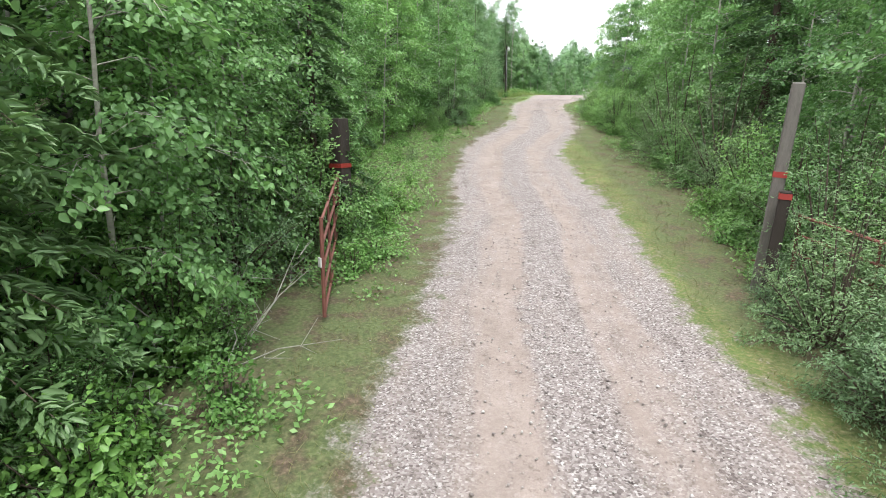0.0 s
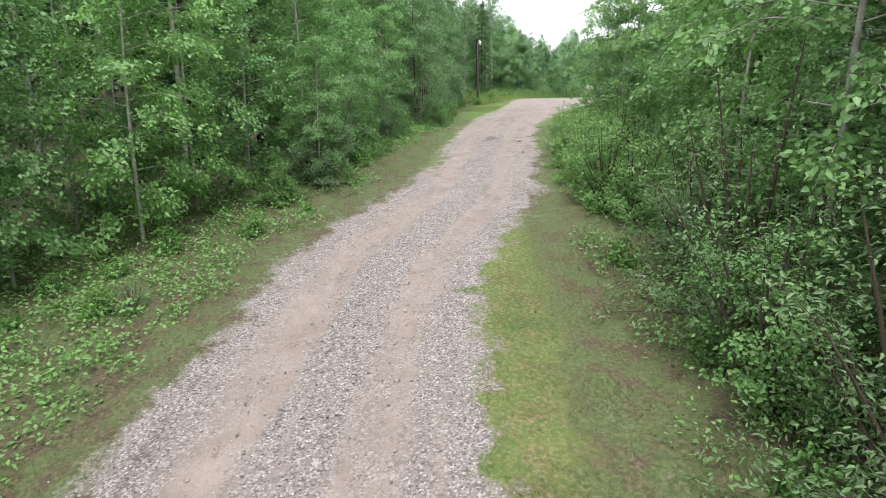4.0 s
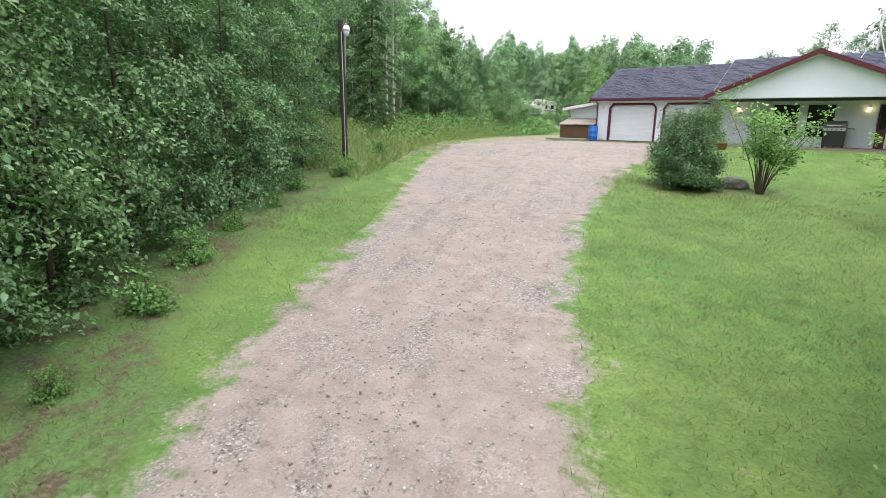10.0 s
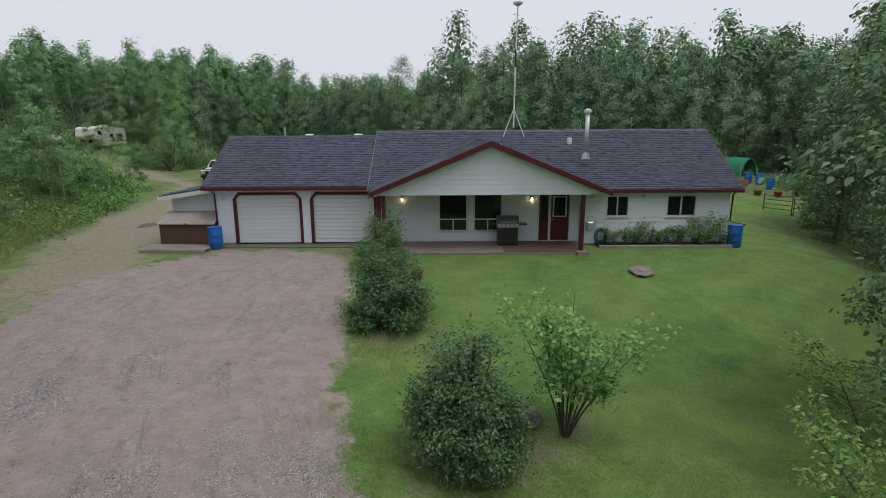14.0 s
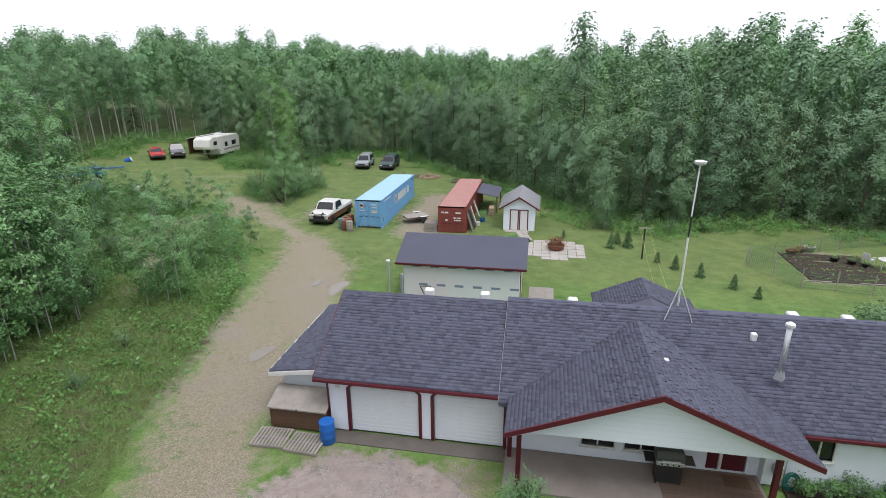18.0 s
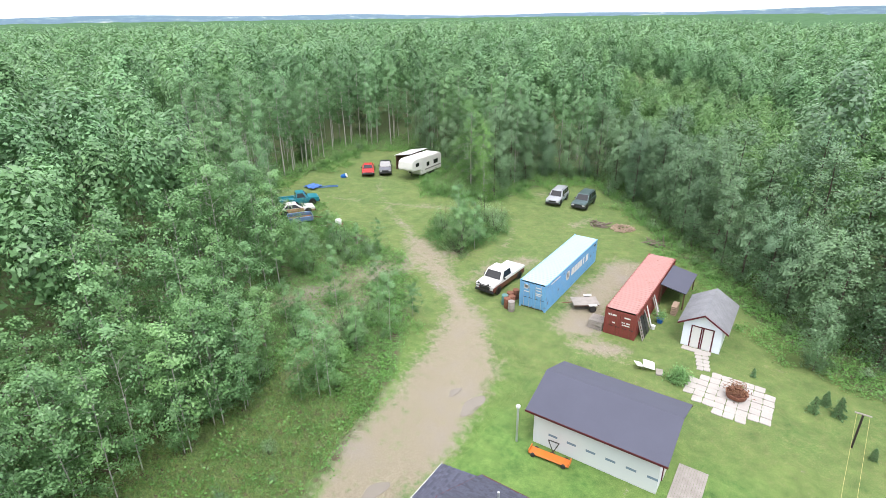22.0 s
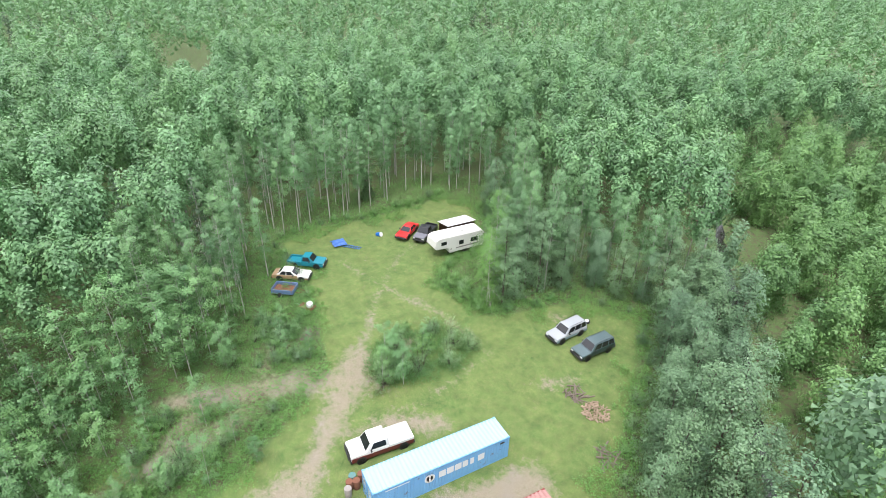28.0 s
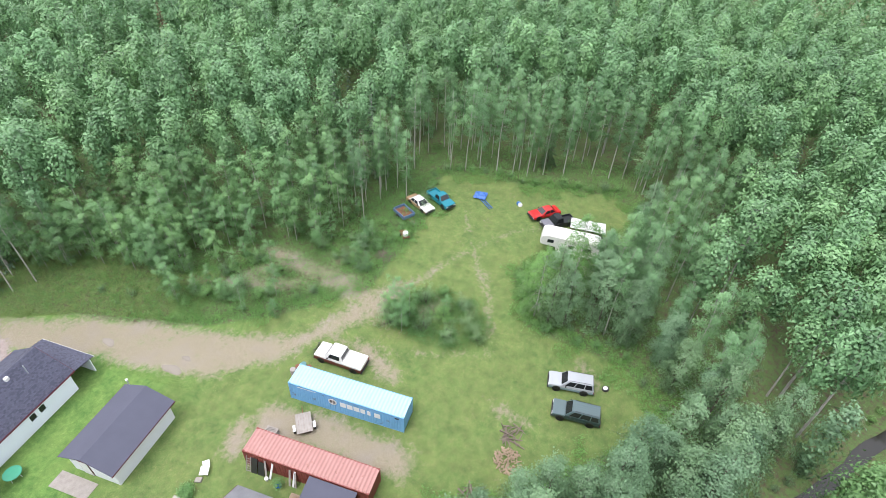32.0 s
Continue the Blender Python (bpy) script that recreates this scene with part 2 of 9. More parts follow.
    gravel = mixc(nt, ramp(nt, damp, [(0.54, (0, 0, 0)), (0.64, (0.75, 0.75, 0.75))]), gravel, mixc(nt, 1.0, gravel, (0.68, 0.65, 0.63), "MULTIPLY"))
    spots = noise_out(nt, geo, 5.5, 5, 0.75)
    gravel = mixc(nt, ramp(nt, spots, [(0.58, (0, 0, 0)), (0.65, (0.7, 0.7, 0.7))]), gravel, mixc(nt, 1.0, gravel, (0.6, 0.57, 0.54), "MULTIPLY"))
    # one churned muddy spot in the left wheel track
    xyz = nt.nodes.new("ShaderNodeSeparateXYZ")
    nt.links.new(geo, xyz.inputs[0])
    ox, oy = math_out(nt, "SUBTRACT", xyz.outputs[0], 17.95), math_out(nt, "ADD", xyz.outputs[1], 36.35)
    fore = math_out(nt, "MULTIPLY", math_out(nt, "SUBTRACT", math_out(nt, "MULTIPLY", oy, 0.76), math_out(nt, "MULTIPLY", ox, 0.65)), 1.1)
    wide = math_out(nt, "MULTIPLY", math_out(nt, "ADD", math_out(nt, "MULTIPLY", ox, 0.76), math_out(nt, "MULTIPLY", oy, 0.65)), 3.2)
    gap = math_out(nt, "ADD", math_out(nt, "MULTIPLY", fore, fore), math_out(nt, "MULTIPLY", wide, wide))
    gap = math_out(nt, "ADD", gap, math_out(nt, "MULTIPLY", math_out(nt, "SUBTRACT", spots, 0.5), 3.0))
    gravel = mixc(nt, ramp(nt, gap, [(0.25, (0.85,) * 3), (0.7, (0, 0, 0))]), gravel, mixc(nt, n3, (0.05, 0.04, 0.034), (0.17, 0.14, 0.12)))
    dirt = ramp(nt, n3, [(0.3, (0.115, 0.095, 0.062)), (0.5, (0.225, 0.195, 0.135)), (0.68, (0.34, 0.30, 0.22))])
    dirt = mixc(nt, ramp(nt, n1, [(0.5, (0, 0, 0)), (0.7, (0.35, 0.35, 0.35))]), dirt, stone)
    def edge(ch, lo=0.35, hi=0.6, wob=0.8):
        f = math_out(nt, "ADD", ch, math_out(nt, "MULTIPLY", math_out(nt, "SUBTRACT", n2, 0.5), wob))
        f = math_out(nt, "ADD", f, math_out(nt, "MULTIPLY", math_out(nt, "SUBTRACT", n1, 0.5), wob))
        f = math_out(nt, "ADD", f, math_out(nt, "MULTIPLY", math_out(nt, "SUBTRACT", n3, 0.5), 0.5))
        return ramp(nt, f, [(lo, (0, 0, 0)), (hi, (1, 1, 1))])
    c = mixc(nt, edge(sep.outputs[2]), grass, litter)
    c = mixc(nt, edge(sep.outputs[1], 0.3, 0.75, 1.2), c, dirt)
    c = mixc(nt, edge(sep.outputs[0], 0.35, 0.6, 1.25), c, gravel)
    nt.links.new(c, b.inputs["Base Color"])
    bp = nt.nodes.new("ShaderNodeBump")
    bp.inputs["Strength"].default_value = 0.6
    bp.inputs["Distance"].default_value = 0.05
    nt.links.new(n3, bp.inputs["Height"])
    nt.links.new(bp.outputs[0], b.inputs["Normal"])
    return m


M_GROUND = ground_material()
M_ASPEN = leafy("aspen_leaves", (0.062, 0.14, 0.058), (0.245, 0.45, 0.215), 0.24)
M_POPLAR = leafy("poplar_leaves", (0.064, 0.13, 0.066), (0.24, 0.40, 0.225), 0.24)
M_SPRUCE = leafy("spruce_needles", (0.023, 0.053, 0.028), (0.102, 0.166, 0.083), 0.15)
# brighter copy of the spruce needles, with the light put into the colour
M_LIT_SPRUCE = leafy("spruce_needles_painted_lit", (0.06, 0.125, 0.06), (0.20, 0.34, 0.16), 0.3)
M_SHRUB = leafy("shrub_leaves", (0.075, 0.175, 0.06), (0.29, 0.52, 0.19), 0.5)
M_WILLOW = leafy("willow_leaves", (0.085, 0.165, 0.085), (0.30, 0.46, 0.25), 0.5)
M_GRASS = leafy("grass_blades", (0.087, 0.156, 0.038), (0.283, 0.361, 0.127), 0.3, 0.6)
M_VERGE = leafy("straw_and_green_grass", (0.065, 0.08, 0.028), (0.22, 0.215, 0.10), 0.3, 0.9)
M_BARK_PALE = worn("pale_aspen_bark", (0.44, 0.425, 0.385), (0.13, 0.115, 0.095), 0.9, scale=3, fine=14, amount=0.6, stretch=(1, 1, 3))
M_BARK_DARK = worn("dark_bark", (0.11, 0.085, 0.065), (0.03, 0.025, 0.02), 0.95, scale=4, fine=22, amount=0.6)

# ---- lie of the land ----
PROFILE_S = (-75, -63, -56, -46, -39, -31, -25, -16, -9, 20)
PROFILE_Z = (-7.6, -6.5, -5.6, -3.6, -2.85, -2.2, -1.7, -0.9, -0.1, 0.0)


def land(x, y):
    x, y = np.asarray(x, float), np.asarray(y, float)
    s = -0.65 * x + 0.76 * y
    z = sum(np.interp(s + d, PROFILE_S, PROFILE_Z) for d in (-3, -1.5, 0, 1.5, 3)) / 5
    # level pad round the house
    gap = np.hypot(np.clip(np.maximum(-3 - x, x - 23), 0, None), np.clip(np.maximum(-3.4 - y, y - 9), 0, None))
    w = np.clip(1 - gap / 7, 0, 1)
    w = w * w * (3 - 2 * w)
    z = z * (1 - w) - 0.04 * w
    # grassy bank west of the track
    b = np.clip((np.interp(y, (-24, -19, -12, 0, 10, 20), (-2.5, -2.6, -4.6, -8.2, -11, -15)) - x) / 3.6, 0, 1)
    z = z + 0.85 * b * b * (3 - 2 * b) * np.clip((y + 23) / 7, 0, 1) * np.clip((22 - y) / 12, 0, 1)
    z = z + 0.075 * np.clip(-x - 12, 0, 42) + 0.012 * np.clip(y - 25, 0, 80)
    return z


def land_z(x, y):
    return float(land(x, y))


# centre line and half width of the gravel, from the gate to the garage
GRAVEL = [(48, -71, 2.3), (40.5, -62, 2.25), (35.4, -57, 2.1), (31.9, -53, 2.0), (28.4, -50, 2.05), (25.4, -46.7, 1.9), (23.8, -43.2, 1.65),
          (21.3, -40.1, 1.5), (17.1, -35.2, 1.55), (14.7, -32.2, 1.7), (12.4, -29.4, 1.9), (8.4, -22.6, 2.4), (4.9, -16.0, 3.5),
          (2.5, -10.5, 4.7), (2.1, -6.6, 4.7), (2.5, -5.0, 3.9)]
TRACK = [(1.5, -11, 3.5), (-3.2, -5, 2.3), (-5.3, 0, 2.6), (-6.2, 5, 2.9), (-7.3, 11, 3.1), (-8.3, 17, 3.3), (-10.8, 22, 2.0), (-14, 25.6, 0.8), (-18.5, 29, 1.7), (-22.5, 32, 1.9)]
BARE = [[(-3.4, 27, 2.0), (-3.3, 33, 2.2), (-3.0, 40, 1.8)], [(-14.5, 31, 1.0), (-12, 36, 1.0)], [(-1.5, 24.5, 1.2), (0.5, 25.0, 1.0)],
        [(-24, 22, 0.9), (-28, 25, 0.9)], [(-19.5, 14, 0.6), (-24, 18.5, 0.8)], [(-17.5, 57, 0.7), (-19.5, 55, 0.6)], [(-11.5, 48, 0.7), (-11, 51, 0.5)], [(0.5, -2.2, 1.0), (6.0, -2.4, 0.9)], [(-23, 38, 0.8), (-19, 33, 0.8)], [(-14.5, 28, 0.15), (-14.8, 36, 0.15), (-18, 45, 0.1), (-26, 43, 0.15), (-34, 38.5, 0.2), (-40, 36, 0.1)], [(0.2, -18.5, 0.3), (-2.6, -11, 0.9), (-5.2, -5, 0.8)], [(9.9, -14.3, 0.55), (12.2, -13.4, 0.45)], [(8.1, -9.2, 0.4), (8.4, -8.2, 0.4)], [(-24, 33, 0.2), (-31, 37, 0.2), (-38, 43, 0.15), (-41, 48, 0.1)],
        [(-24.4, 13.5, 0.5), (-23.4, 17.2, 1.2), (-23.0, 20.8, 1.5), (-22.6, 25.2, 1.3), (-21.0, 29.5, 1.3)], [(-15.5, 8.0, 0.5), (-17.8, 13.5, 0.8), (-19.6, 18.6, 1.0), (-21.0, 21.0, 0.8)]]
CLEAR = [(39.5, -55), (37.2, -53.3), (33.6, -48.5), (30.8, -45.9), (26.1, -41.8), (20.8, -36.6), (18.2, -31), (17.0, -27.5), (21, -17), (25, -9), (27, 0), (29, 8),
         (38, 9), (40, 31), (28, 33.5), (17.2, 29.4), (12.7, 32), (5.8, 40.2), (0.2, 46.6), (-4.5, 52.3), (-8.2, 57.1), (-15.5, 64.5), (-21, 60), (-22.5, 54),
         (-23.3, 48.5), (-31, 45.5), (-34.5, 49), (-35, 56), (-46.8, 60), (-51, 56), (-49.3, 43), (-49.9, 35.5), (-47.7, 29.5), (-41, 30.2),
         (-32.3, 29.9), (-22.5, 28.0), (-16, 20.3), (-12, 13.5), (-9.5, 6), (-8, -3), (-6, -8.5), (-2.2, -15.5), (0, -19.5), (3, -24), (6.2, -28.3), (11.2, -33), (13, -35.6),
         (20.2, -43.6), (24.6, -49.6), (28, -53.6), (32.6, -58.2), (35, -61.2), (42, -70), (50, -80), (58, -73), (46, -62)]


def off_line(x, y, line):
    """How far inside a widening line each place lies: half width less distance."""
    best = np.full(np.shape(x), -99.0)
    for (x0, y0, h0), (x1, y1, h1) in zip(line, line[1:]):
        dx, dy = x1 - x0, y1 - y0
        t = np.clip(((x - x0) * dx + (y - y0) * dy) / (dx * dx + dy * dy), 0, 1)
        best = np.maximum(best, h0 + t * (h1 - h0) - np.hypot(x - x0 - t * dx, y - y0 - t * dy))
    return best


def inside(x, y, poly):
    """Signed distance to a polygon: positive inside."""
    x, y = np.asarray(x, float), np.asarray(y, float)
    far, odd = np.full(x.shape, 1e9), np.zeros(x.shape, bool)
    for (x0, y0), (x1, y1) in zip(poly, poly[1:] + poly[:1]):
        dx, dy = x1 - x0, y1 - y0
        t = np.clip(((x - x0) * dx + (y - y0) * dy) / (dx * dx + dy * dy), 0, 1)
        far = np.minimum(far, np.hypot(x - x0 - t * dx, y - y0 - t * dy))
        odd ^= ((y0 > y) != (y1 > y)) & (x < (x1 - x0) * (y - y0) / ((y1 - y0) + 1e-12) + x0)
    return np.where(odd, far, -far)


def covers(x, y):
    gravel = np.clip(off_line(x, y, GRAVEL) / 1.3 + 0.5, 0, 1)
    bare = np.max([off_line(x, y, line) for line in [TRACK] + BARE], axis=0)
    dirt = np.clip(bare / 3.0 + 0.42, 0, 0.85)
    wild = np.clip(-(inside(x, y, CLEAR) - 0.6 - 0.8 * (y < -30)) / 1.6 + 0.5, 0, 1) * np.clip((np.hypot((x + 133) / 26, (y - 27) / 7) - 0.9) * 5, 0, 1)
    garden = np.clip(np.minimum(np.minimum(x - 25.5, 31 - x), np.minimum(y - 20, 26.5 - y)) / 0.4 + 0.5, 0, 1)
    return gravel, np.maximum(dirt, garden * 0.9), wild


def spread(lo, hi, step, reach, grow):
    inner = np.arange(lo, hi + step / 2, step)
    out, d = [], step
    edge = hi
    while edge < reach:
        d *= grow
        edge += d
        out.append(edge)
    left, d, edge = [], step, lo
    while edge > -reach:
        d *= grow
        edge -= d
        left.append(edge)
    return np.array(left[::-1] + list(inner) + out)


def road_coords(x, y):
    """Signed distance from the driveway's centre line and the way gone along it."""
    best, lat, way, gone = np.full(np.shape(x), 1e9), np.zeros(np.shape(x)), np.zeros(np.shape(x)), 0.0
    for (x0, y0, _), (x1, y1, _) in zip(GRAVEL, GRAVEL[1:]):
        dx, dy = x1 - x0, y1 - y0
        ln = math.hypot(dx, dy)
        t = np.clip(((x - x0) * dx + (y - y0) * dy) / ln ** 2, 0, 1)
        far = np.hypot(x - x0 - t * dx, y - y0 - t * dy)
        near = far < best
        lat = np.where(near, np.where((x - x0) * dy - (y - y0) * dx > 0, far, -far), lat)
        way = np.where(near, gone + t * ln, way)
        best = np.minimum(best, far)
        gone += ln
    return np.clip(lat, -30, 30), way


def build_ground():
    gx, gy = spread(-62, 52, 0.5, 3000, 1.25), spread(-76, 70, 0.5, 3000, 1.25)
    X, Y = np.meshgrid(gx, gy)
    Z = land(X, Y)
    gravel, dirt, wild = covers(X, Y)
    near = np.random.default_rng(3).normal(0, 1, X.shape)
    Z = Z + 0.012 * near * (wild + 0.3) - 0.04 * np.clip(np.maximum(gravel, dirt), 0, 1)
    # wheel ruts of the driveway
    h = off_line(X, Y, [(a, b, 0) for a, b, c in GRAVEL[:11]])
    Z = Z - 0.035 * np.exp(-((-h - 0.78) / 0.22) ** 2)
    nx = len(gx)
    verts = np.stack([X, Y, Z], -1).reshape(-1, 3)
    col = np.stack([gravel, dirt, wild, np.exp(-((-h - 0.8) / 0.34) ** 2)], -1).reshape(-1, 4).astype(np.float32)
    lane = np.clip((-32 - Y) / 9, 0, 1)
    dry = np.clip(0.12 + 0.78 * lane + 0.44 * np.clip((Y - 12) / 8, 0, 1), 0, 1)
    lat, way = road_coords(X, Y)
    extra = np.stack([dry, lane, lat, way], -1).reshape(-1, 4).astype(np.float32)
    idx = np.arange(len(gx) * len(gy)).reshape(len(gy), nx)
    quads = np.stack([idx[:-1, :-1], idx[:-1, 1:], idx[1:, 1:], idx[1:, :-1]], -1).reshape(-1, 4)
    g = np.maximum(gravel, 0)
    isroad = (g[:-1, :-1] + g[1:, 1:] + g[:-1, 1:] + g[1:, :-1]).reshape(-1) > 1.6
    for name, pick, label, cat in (("ground", ~isroad, "mown grass, worn dirt tracks and leaf litter under the woods", "ground"),
                                   ("road_gravel_driveway", isroad, "pale pinkish gravel driveway with worn wheel ruts", "driveway")):
        used, inv = np.unique(quads[pick], return_inverse=True)
        me = mesh_arrays(name, verts[used], inv.reshape(-1, 4))
        att = me.color_attributes.new("cover", "FLOAT_COLOR", "POINT")
        att.data.foreach_set("color", col[used].ravel())
        att = me.color_attributes.new("wear", "FLOAT_COLOR", "POINT")
        att.data.foreach_set("color", extra[used].ravel())
        me.materials.append(M_GROUND)
        me.polygons.foreach_set("use_smooth", np.ones(len(me.polygons), bool))
        tagged(new(name, me), label, cat, kind="structure")


build_ground()

# ---- woods ----
def leaf_quads(centres, size, rng, flat=0.5, droop=0.0, aspect=0.62, facing=None):
    """One pointed, slightly folded leaf or clump a centre: two quads' worth of outline in a four-sided face."""
    n = len(centres)
    up = rng.normal(0, 1, (n, 3))
    up[:, 2] = np.abs(up[:, 2]) + 0.75
    if facing is not None:
        up = facing.copy()
    up /= np.linalg.norm(up, axis=1, keepdims=True)
    d = rng.normal(0, 1, (n, 3))
    d[:, 2] = d[:, 2] * flat - droop
    d -= (d * up).sum(1, keepdims=True) * up
    d /= np.linalg.norm(d, axis=1, keepdims=True)
    u = np.cross(up, d)
    s = (size * rng.uniform(0.6, 1.35, n))[:, None]
    c = np.asarray(centres)
    w = np.cross(d, u)
    v = np.stack([c - d * s * 0.5, c + u * s * aspect * 0.5 + w * s * 0.12, c + d * s * 0.55, c - u * s * aspect * 0.5 + w * s * 0.12], 1).reshape(-1, 3)
    return v, np.arange(4 * n).reshape(n, 4)


def leaf_tris(centres, size, rng, aspect=0.8, facing=None):
    """Clumps of leaves for the woods: one three-cornered face a centre."""
    n = len(centres)
    up = rng.normal(0, 1, (n, 3))
    up[:, 2] = np.abs(up[:, 2]) + 0.7
    if facing is not None:
        up = facing.copy()
    up /= np.linalg.norm(up, axis=1, keepdims=True)
    d = rng.normal(0, 1, (n, 3))
    d -= (d * up).sum(1, keepdims=True) * up
    d /= np.linalg.norm(d, axis=1, keepdims=True)
    u = np.cross(up, d)
    s = (size * rng.uniform(0.6, 1.4, n))[:, None]
    c = np.asarray(centres)
    v = np.stack([c - d * s * 0.45 - u * s * aspect * 0.5, c - d * s * 0.45 + u * s * aspect * 0.5, c + d * s * 0.65], 1).reshape(-1, 3)
    return v, np.arange(3 * n).reshape(n, 3)


def tube(points, radii, sides=6):
    """A tapered limb along points."""
    pts = np.asarray(points, float)
    d = np.gradient(pts, axis=0)
    d /= np.linalg.norm(d, axis=1, keepdims=True) + 1e-9
    ref = np.where(np.abs(d[:, 2:3]) > 0.9, np.array([[1.0, 0, 0]]), np.array([[0, 0, 1.0]]))
    a = np.cross(d, ref)
    a /= np.linalg.norm(a, axis=1, keepdims=True)
    b = np.cross(d, a)
    ang = np.linspace(0, 2 * np.pi, sides, endpoint=False)
    ring = pts[:, None] + np.asarray(radii)[:, None, None] * (np.cos(ang)[None, :, None] * a[:, None] + np.sin(ang)[None, :, None] * b[:, None])
    i = np.arange(len(pts) - 1)[:, None] * sides
    j = np.arange(sides)[None]
    f = np.stack([i + j, i + (j + 1) % sides, i + sides + (j + 1) % sides, i + sides + j], -1).reshape(-1, 4)
    return ring.reshape(-1, 3), f


def joined(pieces):
    vs, fs, n = [], [], 0
    for v, f in pieces:
        if len(v) == 0:
            f = np.where(f < 0, f + n, f)
            fs.append(f)
            continue
        vs.append(v)
        fs.append(f + n)
        n += len(v)
    return np.concatenate(vs), np.concatenate(fs)


def broadleaf(seed, height, radius, bare, limbs, leaves, leaf, trunk_r=None, top=0.25, bend=0.25, upright=0.7, per=0.55, flat=0.6):
    """Trunk with limbs, and leaf centres gathered round the limb ends. Returns (trunk, crown) arrays."""
    rng = np.random.default_rng(seed)
    k = 7
    h = np.linspace(0, 1, k)
    sway = np.cumsum(rng.normal(0, bend / k, (k, 2)), 0) * h[:, None]
    spine = np.column_stack([sway, h * height])
    r0 = trunk_r or height * 0.011
    wood = [tube(spine, r0 * (1 - 0.9 * h) + 0.004, 6)]
    centres = []
    for i in range(limbs):
        t = bare + (1 - bare) * (i + rng.uniform(0, 1)) / limbs
        at = np.array([np.interp(t, h, spine[:, c]) for c in range(3)])
        a = rng.uniform(0, 2 * np.pi)
        shape = np.sin(np.pi * min(1, (t - bare) / (1 - bare) * 0.85 + 0.15)) ** 0.7
        ln = radius * max(top, shape) * rng.uniform(0.65, 1.2)
        tip = at + np.array([np.cos(a) * ln, np.sin(a) * ln, ln * upright * rng.uniform(0.5, 1.2)])
        mid = (at + tip) / 2 + np.array([0, 0, -0.08 * ln])
        wood.append(tube([at, mid, tip], [r0 * 0.33 * (1 - t * 0.6), r0 * 0.2 * (1 - t * 0.6), 0.004], 4))
        wood.append((np.zeros((0, 3)), np.array([[6 * round(t * (k - 1)), 6 * round(t * (k - 1)) + 1, -11, -12]])))
        m = int(leaves / limbs)
        along = rng.beta(2.2, 1.1, m)[:, None]
        spreadr = radius * per * 0.55
        centres.append(at + (tip - at) * along + np.clip(rng.normal(0, 1, (m, 3)), -1.7, 1.7) * spreadr * np.array([1, 1, 0.75]) * (0.35 + 0.65 * along))
    c = np.concatenate(centres)
    c[:, 2] = np.clip(c[:, 2], 0.05, None)
    return joined(wood), leaf_quads(c, leaf, rng, flat)


def leaf_ovals(centres, size, rng, facing, along_d, aspect=0.62):
    """Pointed oval leaves folded along the midrib: two four-sided halves a leaf."""
    n = len(centres)
    up = facing / np.linalg.norm(facing, axis=1, keepdims=True)
    d = along_d - (along_d * up).sum(1, keepdims=True) * up
    d /= np.linalg.norm(d, axis=1, keepdims=True) + 1e-9
    u = np.cross(up, d)
    s = (size * rng.uniform(0.6, 1.35, n))[:, None]
    c = np.asarray(centres)
    side, lift = u * s * aspect * 0.5, up * s * 0.10
    v = np.stack([c - d * s * 0.5, c + side * 0.95 - d * s * 0.18 + lift, c + side * 0.72 + d * s * 0.2 + lift, c + d * s * 0.55 - up * s * 0.08,
                  c - side * 0.72 + d * s * 0.2 + lift, c - side * 0.95 - d * s * 0.18 + lift], 1).reshape(-1, 3)
    i = 6 * np.arange(n)[:, None]
    f = np.stack([i + np.array([0, 3, 2, 1]), i + np.array([0, 5, 4, 3])], 1).reshape(-1, 4)
    return v, f


